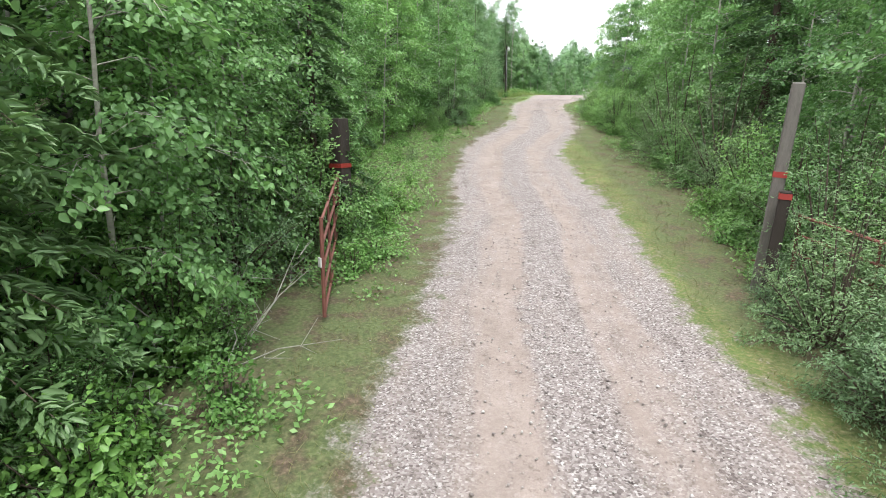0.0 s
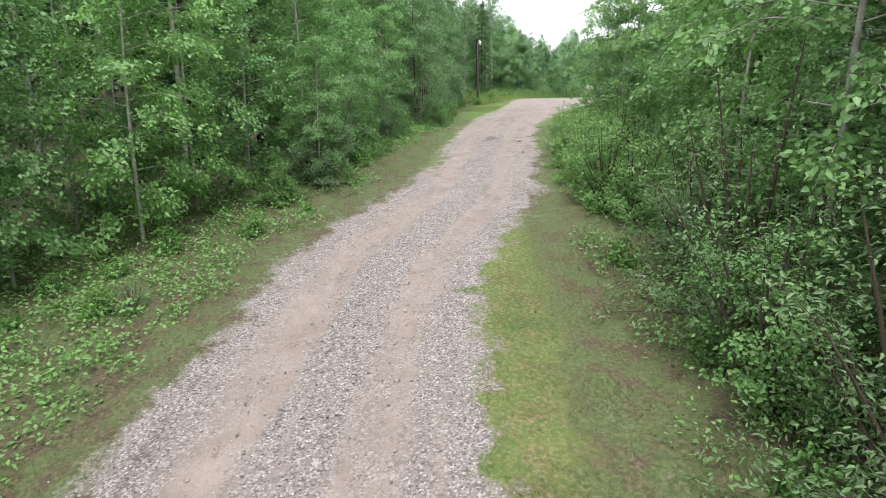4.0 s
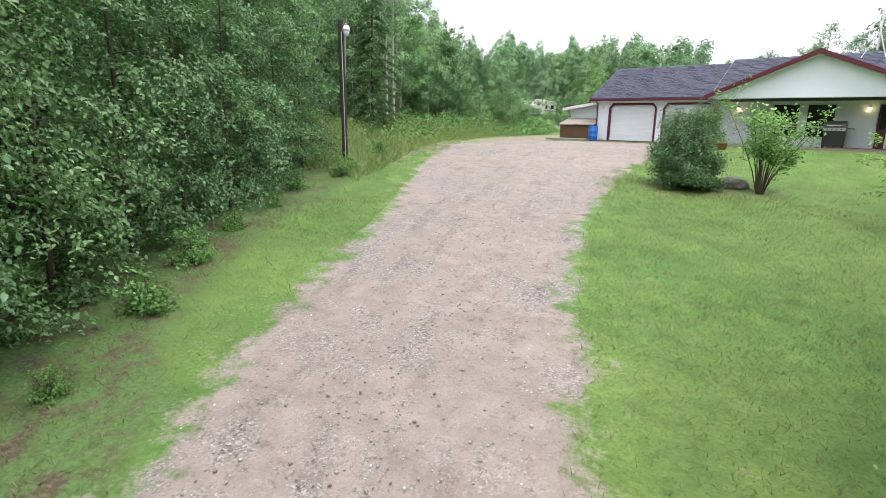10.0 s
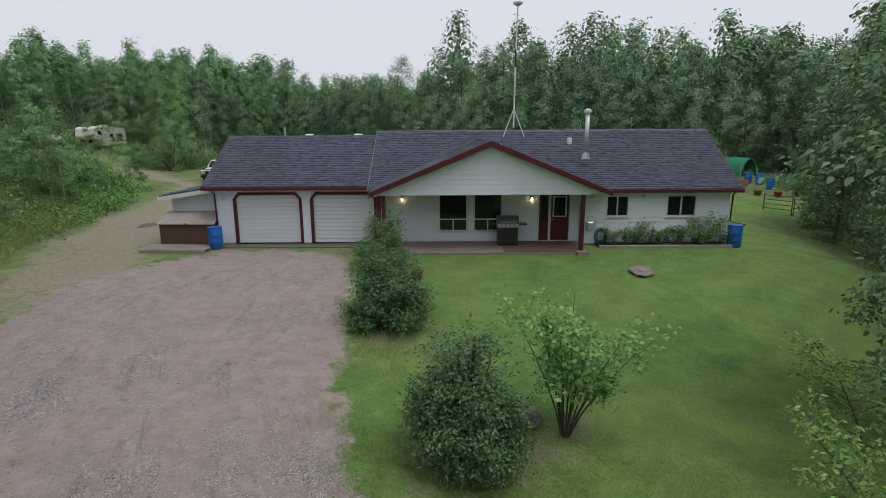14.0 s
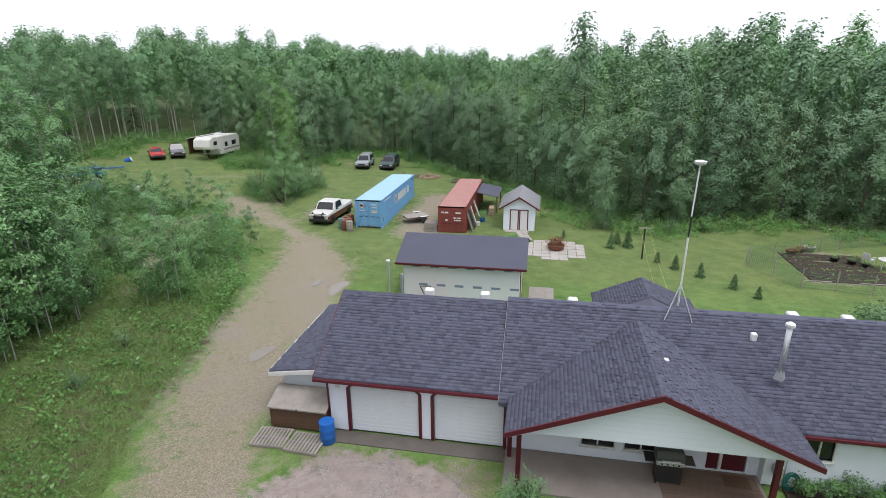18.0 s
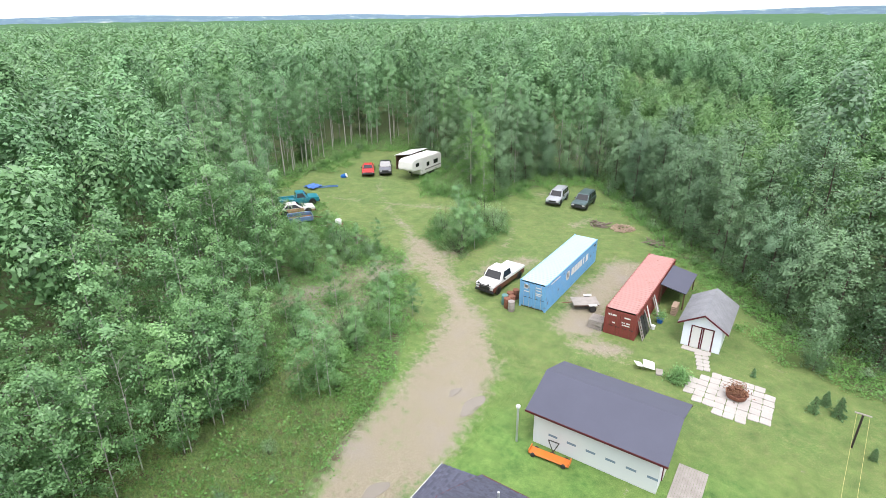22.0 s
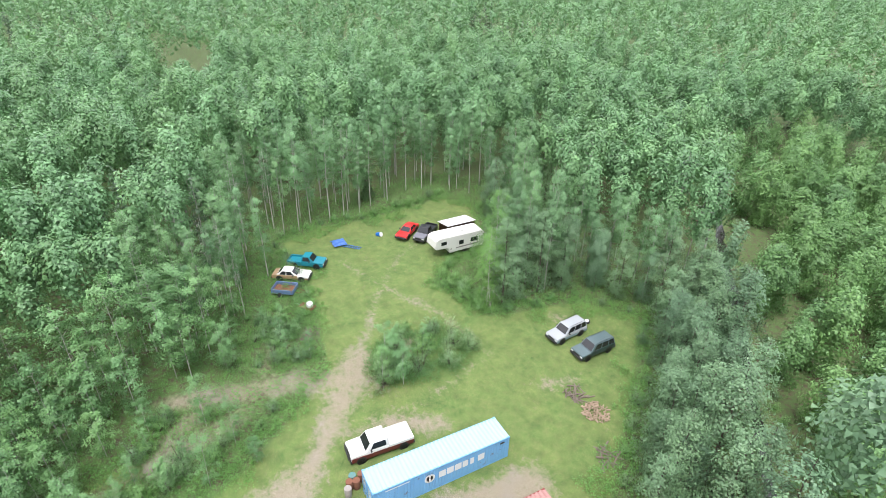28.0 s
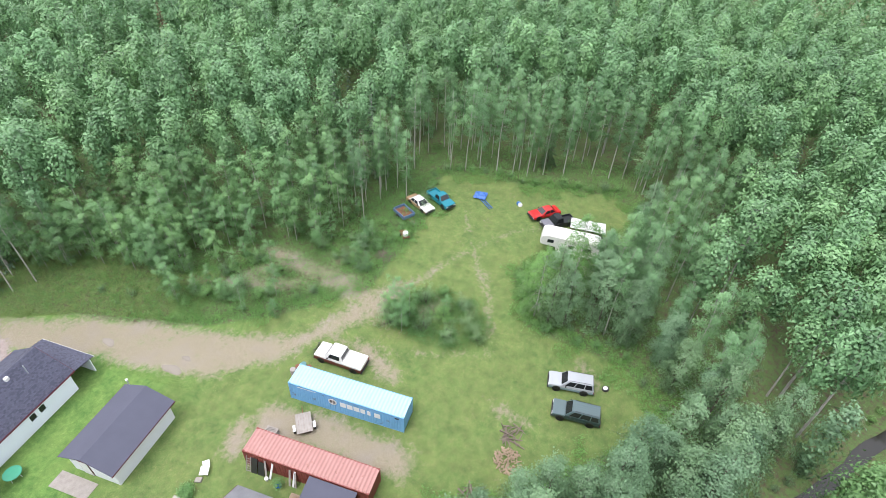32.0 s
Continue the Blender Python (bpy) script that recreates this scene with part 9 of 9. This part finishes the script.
g, gz = pipe_gate((33.45, -59.8), (30.5, -57.8), 1.38, "rusty red-brown pipe gate standing open")
part("reflector", box_bm(33.44, 33.52, -59.87, -59.85, gz + 0.72, gz + 0.86, 0.004), M_WHITE, g, "white reflector plate")
pipe_gate((37.6, -53.6), (41.2, -56.0), 1.2, "rusty pipe gate half hidden by willows")


def gate_post(x, y, hgt, w, mat, lean, label, band):
    z = land_z(x, y)
    p = thing("gate_post", label, "post", "gate posts", pose(x, y, z - 0.3, lean[0], lean[1], 20))
    part("post", box_bm(-w, w, -w, w, 0, hgt + 0.3, 0.02), mat, p)
    part("band", box_bm(-w - 0.006, w + 0.006, -w - 0.006, w + 0.006, 0.3 + band, 0.3 + band + 0.09), M_RED_ENAMEL, p, "red painted band")
    part("hinge_bolt", rod_bm([(-w - 0.06, 0, 0.8), (0, 0, 0.8), (w + 0.06, 0, 0.8)], 0.014), M_RUST, p)
    return p


gate_post(37.15, -53.75, 3.35, 0.092, worn("weathered_post_timber", (0.17, 0.158, 0.145), (0.085, 0.076, 0.068), 0.85, scale=6, fine=40, amount=0.7, bump=0.4, stretch=(3, 3, 0.5)), (0, 3), "tall leaning grey squared timber gate post", 1.9)
gate_post(37.36, -54.0, 1.75, 0.085, M_POLE, (0, 3), "dark short gate post beside the tall one", 1.62)
gate_post(30.3, -57.55, 2.6, 0.16, M_POLE, (0, -2), "dark wooden gate post with a red band", 1.6)


# ---- vegetable garden ----
def garden_fence(points, label, hgt=1.25):
    f = thing("garden_fence", label, "fence")
    for (x0, y0), (x1, y1) in zip(points, points[1:]):
        ln = math.hypot(x1 - x0, y1 - y0)
        n = max(1, round(ln / 2.2))
        for i in range(n):
            t0, t1 = i / n, (i + 1) / n
            ax, ay, bx, by = x0 + (x1 - x0) * t0, y0 + (y1 - y0) * t0, x0 + (x1 - x0) * t1, y0 + (y1 - y0) * t1
            az, bz = land_z(ax, ay), land_z(bx, by)
            part("post", rod_bm([(ax, ay, az - 0.2), (ax, ay, az + hgt * 0.5), (ax, ay, az + hgt + 0.1)], 0.035, 6), M_GREY_WOOD, f)
            bm = bmesh.new()
            me = bpy.data.meshes.new("wire")
            vs, fs, k = [], [], 0
            for j in range(8):
                h = 0.06 + j * (hgt - 0.08) / 7
                v, q = tube([(ax, ay, az + h), (bx, by, bz + h)], [0.007, 0.007], 4)
                vs.append(v), fs.append(q + k)
                k += len(v)
            for j in range(1, 14):
                t = j / 14
                px_, py_, pz_ = ax + (bx - ax) * t, ay + (by - ay) * t, az + (bz - az) * t
                v, q = tube([(px_, py_, pz_ + 0.05), (px_ + 0.001, py_, pz_ + hgt)], [0.005, 0.005], 4)
                vs.append(v), fs.append(q + k)
                k += len(v)
            wm = mesh_arrays("wire_mesh", np.concatenate(vs), np.concatenate(fs))
            wm.materials.append(M_GREEN_WIRE)
            o = new("wire_mesh", wm)
            o.parent = f


garden_fence([(22.4, 22.6), (24.4, 19.0), (28.2, 18.3), (32.0, 18.0), (36.9, 15.8)], "green wire mesh fence on wooden posts along the vegetable garden")
garden_fence([(22.4, 23.0), (27.0, 25.9), (32.2, 28.5), (36.7, 29.6), (37.3, 22.5), (37.0, 16.1)], "green wire mesh fence behind the vegetable garden")


def plant_bed():
    rng = np.random.default_rng(55)
    b = thing("vegetable_rows", "rows of young vegetables in dark garden soil", "vegetable bed")
    for i in range(7):
        y = 20.7 + i * 0.85
        z = land_z(28.3, y)
        part("soil_ridge", prism_bm([(y - 0.42, z - 0.1), (y - 0.36, z + 0.02), (y - 0.14, z + 0.075), (y + 0.14, z + 0.075), (y + 0.36, z + 0.02), (y + 0.42, z - 0.1)], 25.6, 31.0, "x"), M_SOIL, b)
    for i in range(7):
        y = 20.7 + i * 0.85
        c = []
        for x in np.arange(25.8, 30.8, 0.28):
            m = 5 if rng.random() < 0.75 else 1
            c.append(np.column_stack([x + rng.normal(0, 0.06, m), y + rng.normal(0, 0.05, m), np.full(m, land_z(x, y)) + rng.uniform(0.09, 0.18, m)]))
        v, f = leaf_quads(np.concatenate(c), 0.13, rng, 0.5)
        me = mesh_arrays("vegetable_row", v, f)
        me.materials.append(M_PALE_LEAF)
        o = new("vegetable_row", me)
        o.parent = b
    for i in range(5):
        x, y = 26 + i * 1.1, 20.3 + (i % 3) * 2.1
        part("board", box_bm(x - 0.8, x + 0.8, y - 0.06, y + 0.06, land_z(x, y) - 0.01, land_z(x, y) + 0.04), M_GREY_WOOD, b)


plant_bed()
for k, (x, y, r, mt, lb) in enumerate(((26.5, 26.0, 0.42, M_TERRACOTTA, "wide clay tub of plants in the garden"), (27.3, 26.6, 0.38, M_TERRACOTTA, "wide clay tub of plants in the garden"),
                                        (28.1, 26.9, 0.36, M_WHITE, "white plastic planter in the garden"), (28.8, 24.6, 0.30, M_BLACK, "black plastic plant pot in the garden"),
                                        (29.7, 24.1, 0.30, M_BLACK, "black plastic plant pot in the garden"), (30.3, 23.5, 0.26, M_BLACK, "black plastic plant pot in the garden"),
                                        (32.8, 16.9, 0.28, M_TERRACOTTA, "red flower pot by the garden fence"), (34.0, 16.4, 0.28, M_RED_ENAMEL, "red flower pot by the garden fence"))):
    flower_pot(x, y, land_z(x, y), r, 0.38, mt, lb, M_PALE_LEAF, 70 + k)


def umbrella_table(x, y, top, canopy, closed, label):
    u = thing("umbrella_table", label, "garden table", "", pose(x, y, land_z(x, y)))
    part("tabletop", lathe_bm([(0.02, 0.70), (0.55, 0.70), (0.57, 0.72), (0.55, 0.74), (0.02, 0.74)], 20), top, u)
    for a in range(4):
        cx, sy = math.cos(a * 1.571 + 0.4), math.sin(a * 1.571 + 0.4)
        part("leg", rod_bm([(cx * 0.42, sy * 0.42, 0), (cx * 0.40, sy * 0.40, 0.35), (cx * 0.36, sy * 0.36, 0.70)], 0.018), M_WHITE, u)
    part("umbrella_pole", rod_bm([(0, 0, 0), (0, 0, 1.2), (0, 0, 2.35)], 0.02), M_WHITE, u)
    prof = [(0.05, 1.15), (0.15, 1.3), (0.09, 1.9), (0.02, 2.3)] if closed else [(1.25, 1.78), (1.26, 1.86), (0.7, 2.12), (0.02, 2.32)]
    part("canopy", lathe_bm(prof, 8), canopy, u)


umbrella_table(31.6, 23.5, M_WHITE, M_YELLOW_CLOTH, True, "white garden table with a folded yellow umbrella")


def lawn_chair(x, y, rz, mat, label):
    c = thing("lawn_chair", label, "chair", "", pose(x, y, land_z(x, y), 0, 0, rz))
    part("seat", box_bm(-0.26, 0.26, -0.26, 0.24, 0.38, 0.43, 0.015), mat, c)
    part("backrest", prism_bm([(0.22, 0.42), (0.27, 0.42), (0.40, 0.92), (0.35, 0.92)], -0.26, 0.26, "x", 0.01), mat, c)
    for s in (-1, 1):
        part("armrest", box_bm(s * 0.29 - 0.03, s * 0.29 + 0.03, -0.25, 0.27, 0.60, 0.63, 0.01), mat, c)
        for y_ in (-0.22, 0.22):
            part("leg", box_bm(s * 0.27 - 0.02, s * 0.27 + 0.02, y_ - 0.02, y_ + 0.02, 0, 0.60), mat, c)


lawn_chair(32.9, 23.6, 200, M_GREEN_PLASTIC, "light green plastic lawn chair in the garden")
lawn_chair(30.9, 24.4, 120, M_WHITE, "white plastic lawn chair in the garden")


def wooden_cart(x, y, rz):
    c = thing("garden_cart", "brown wooden garden cart by the fence", "cart", "", pose(x, y, land_z(x, y), 0, 0, rz))
    part("floor_board", box_bm(-0.75, 0.75, -0.45, 0.45, 0.42, 0.46), M_TERRACOTTA, c)
    for s in (-1, 1):
        part("side_board", box_bm(-0.75, 0.75, s * 0.45 - 0.015, s * 0.45 + 0.015, 0.46, 0.78), M_TERRACOTTA, c)
        part("end_board", box_bm(s * 0.75 - 0.015, s * 0.75 + 0.015, -0.43, 0.43, 0.46, 0.78), M_TERRACOTTA, c)
        part("wheel", lathe_bm([(0.05, -0.03), (0.30, -0.03), (0.31, 0), (0.30, 0.03), (0.05, 0.03)], 16), M_TYRE, c).matrix_basis = pose(-0.15, s * 0.52, 0.31, 90, 0, 0)
        part("handle", rod_bm([(0.7, s * 0.3, 0.5), (1.2, s * 0.3, 0.62), (1.5, s * 0.3, 0.7)], 0.02), M_GREY_WOOD, c)
        part("leg", box_bm(0.55, 0.61, s * 0.35 - 0.03, s * 0.35 + 0.03, 0, 0.42), M_GREY_WOOD, c)


wooden_cart(32.5, 19.4, -20)
for x, y in ((36.0, 24.2), (36.5, 23.4), (35.6, 20.2)):
    barrel(x, y, land_z(x, y), M_BLUE_PLASTIC, "blue plastic barrel standing in the garden")


def tarp_shelter():
    x, y = 38.6, 31.2
    s = thing("tarp_shelter", "small arched shelter covered with green tarpaulin", "shelter", "", pose(x, y, land_z(x, y), 0, 0, 25))
    out = [(math.cos(a) * 1.15, math.sin(a) * 1.75) for a in np.linspace(0, math.pi, 13)]
    inn = [(px_ * 0.97, pz_ * 0.97) for px_, pz_ in out[::-1]]
    part("cover", prism_bm(out + inn, -1.4, 1.4), M_TARP_GREEN, s)
    part("end_panel", prism_bm(inn[::-1], 1.2, 1.22), M_TARP_GREEN, s)
    for yy in (-1.38, 0, 1.38):
        part("hoop", rod_bm([(px_ * 0.955, yy, pz_ * 0.955) for px_, pz_ in out], 0.02, 6), M_GALV, s)


tarp_shelter()


def tiller():
    x, y = 36.2, 17.4
    t = thing("garden_tiller", "red motor tiller parked in the garden", "tiller", "", pose(x, y, land_z(x, y), 0, 0, 40))
    part("engine", box_bm(-0.25, 0.25, -0.2, 0.2, 0.35, 0.72, 0.04), M_RED_ENAMEL, t)
    part("tank", box_bm(-0.15, 0.15, -0.16, 0.16, 0.72, 0.85, 0.03), M_BLACK, t)
    part("guard", box_bm(-0.4, 0.1, -0.3, 0.3, 0.30, 0.34), M_RED_ENAMEL, t)
    for s in (-1, 1):
        part("wheel", lathe_bm([(0.05, -0.05), (0.2, -0.05), (0.2, 0.05), (0.05, 0.05)], 14), M_TYRE, t).matrix_basis = pose(0.1, s * 0.27, 0.2, 90, 0, 0)
        part("handle", rod_bm([(-0.2, s * 0.15, 0.45), (-0.7, s * 0.25, 0.85), (-1.1, s * 0.28, 0.98)], 0.016), M_GALV, t)


tiller()

# ---- back lawn ----
def clothes_line():
    x, y = 15.2, 22.9
    c = thing("clothes_line", "dark wooden clothes-line post with lines to the house", "clothes line")
    z = land_z(x, y)
    part("post", box_bm(x - 0.05, x + 0.05, y - 0.05, y + 0.05, z - 0.2, z + 2.35, 0.01), M_POLE, c)
    part("cross_arm", box_bm(x - 0.4, x + 0.4, y - 0.04, y + 0.04, z + 2.36, z + 2.43, 0.01), M_GREY_WOOD, c)
    for s in (-0.3, 0.3):
        part("line", rod_bm([(x + s, y - 0.03, z + 2.40), (x + s - 0.6, y - 6.5, z + 2.28), (x + s - 1.2, 9.3, 2.55)], 0.005, 4), M_YELLOW_CLOTH, c)


clothes_line()
M_FIR = leafy("young_spruce_needles", (0.07, 0.15, 0.065), (0.21, 0.37, 0.17), 0.25)
fir = Stock(plant_proto("spruce_sapling", conifer(661, 1.5, 0.5, 1500, 0.11), M_BARK_DARK, M_FIR, "small planted spruce on the back lawn", "tree", "small spruces on the back lawn"))
for n, (x, y, s) in enumerate(((18.5, 19.8, 0.75), (20.1, 18.0, 0.7), (21.1, 16.6, 0.6), (16.2, 22.4, 0.6), (13.8, 26.4, 0.75), (14.5, 25.6, 1.0), (13.2, 25.2, 0.85), (17.2, 21.2, 0.75), (9.6, 27.2, 0.5))):
    fir.put(0, x, y, n * 1.3, s)
bush(641, 25.6, 12.8, 2.4, 1.3, 1500, 0.15, M_WILLOW, "grey-green bush beside the house", name="willow_bush")
bush(642, 5.4, 23.9, 1.2, 0.8, 700, 0.13, M_SHRUB, "low green bush behind the wrapped shed", name="garden_bush")


def round_table():
    t = thing("round_patio_table", "round green patio table behind the house", "garden table", "", pose(9.0, 8.9, land_z(9.0, 8.9)))
    part("tabletop", lathe_bm([(0.02, 0.68), (0.72, 0.68), (0.75, 0.70), (0.72, 0.73), (0.02, 0.73)], 24), M_TARP_GREEN, t)
    for a in range(4):
        cx, sy = math.cos(a * 1.571 + 0.4), math.sin(a * 1.571 + 0.4)
        part("leg", rod_bm([(cx * 0.55, sy * 0.55, 0), (cx * 0.5, sy * 0.5, 0.35), (cx * 0.45, sy * 0.45, 0.68)], 0.02), M_WHITE, t)


round_table()


# ---- water ----
def water_strip(name, line, dz, mat, label, cat):
    pts_l, pts_r = [], []
    for i, (x, y, h) in enumerate(line):
        x0, y0 = line[max(0, i - 1)][:2]
        x1, y1 = line[min(len(line) - 1, i + 1)][:2]
        ln = math.hypot(x1 - x0, y1 - y0)
        nx, ny = -(y1 - y0) / ln, (x1 - x0) / ln
        pts_l.append((x + nx * h, y + ny * h, land_z(x, y) + dz))
        pts_r.append((x - nx * h, y - ny * h, land_z(x, y) + dz))
    n = len(line)
    v = np.array(pts_l + pts_r)
    f = np.array([(i + 1, i, n + i, n + i + 1) for i in range(n - 1)])
    me = mesh_arrays(name, v, f)
    me.materials.append(mat)
    tagged(new(name, me), label, cat, kind="structure")


def fine_line(line, step, wob, seed):
    rng = np.random.default_rng(seed)
    out = []
    for (x0, y0, h0), (x1, y1, h1) in zip(line, line[1:]):
        n = max(1, int(math.hypot(x1 - x0, y1 - y0) / step))
        for i in range(n):
            t = i / n
            out.append((x0 + (x1 - x0) * t + rng.normal(0, wob), y0 + (y1 - y0) * t + rng.normal(0, wob), (h0 + (h1 - h0) * t) * rng.uniform(0.8, 1.15)))
    return out


water_strip("water_creek", fine_line(CREEK, 1.5, 0.12, 4), 0.10, M_WATER, "narrow dark creek running between willows", "creek")
for k, (a, b, w) in enumerate((((-6.1, 4.2), (-5.6, 6.0), 0.42), ((-5.2, 12.6), (-5.0, 15.2), 0.5), ((-6.9, 13.8), (-6.7, 15.0), 0.25))):
    ln = [(a[0] + (b[0] - a[0]) * t + 0.06 * math.sin(9 * t), a[1] + (b[1] - a[1]) * t, max(0.03, w * math.sin(math.pi * t) ** 0.6)) for t in np.linspace(0, 1, 13)]
    water_strip("water_puddle", ln, -0.012, M_PUDDLE, "shallow muddy puddle in a wheel rut", "puddle")


def pipe_fence(a, b):
    """A low panel of dark pipe: two posts, four rails."""
    (x0, y0), (x1, y1) = a, b
    z = land_z((x0 + x1) / 2, (y0 + y1) / 2)
    f = thing("pipe_fence_panel", "dark painted pipe fence panel beside the lawn", "fence", "pipe fence panels")
    for q in (0.25, 0.52, 0.79, 1.06):
        part("rail", rod_bm([(x0, y0, z + q), ((x0 + x1) / 2, (y0 + y1) / 2, z + q), (x1, y1, z + q)], 0.022, 8), M_BARK_DARK, f)
    for x, y in (a, b):
        part("post", rod_bm([(x, y, z - 0.15), (x, y, z + 0.5), (x, y, z + 1.15)], 0.035, 8), M_BARK_DARK, f)


for a, b in (((29.9, 11.0), (30.85, 9.65)), ((30.95, 9.62), (33.2, 10.4))):
    pipe_fence(a, b)


def dead_branches(x, y):
    """A fallen tangle of bare grey branches with forked twigs."""
    rng = np.random.default_rng(77)
    heap = thing("branch_heap", "tangle of bare grey dead branches beside the driveway", "branches")
    for i in range(16):
        a, ln = rng.uniform(0, 6.28), rng.uniform(0.7, 1.6)
        foot = np.array([x + rng.normal(0, 0.35), y + rng.normal(0, 0.35), 0.0])
        foot[2] = land_z(foot[0], foot[1]) - 0.02
        way = np.array([math.cos(a) * 0.8, math.sin(a) * 0.8, rng.uniform(0.25, 0.95)])
        pts = [foot, foot + way * ln * 0.5 + rng.normal(0, 0.05, 3), foot + way * ln + rng.normal(0, 0.1, 3)]
        pieces = [tube(pts, [0.014, 0.009, 0.003], 5)]
        for k in range(6):
            q = rng.uniform(0.3, 0.95)
            at = foot + way * ln * q
            pieces.append(tube([at, at + way * 0.15 + rng.normal(0, 0.16, 3)], [0.005, 0.002], 4))
        v, f = joined(pieces)
        me = mesh_arrays("branch", v, f)
        me.materials.append(M_BARK_PALE)
        ob = new("branch", me)
        ob.parent = heap


dead_branches(33.4, -61.5)
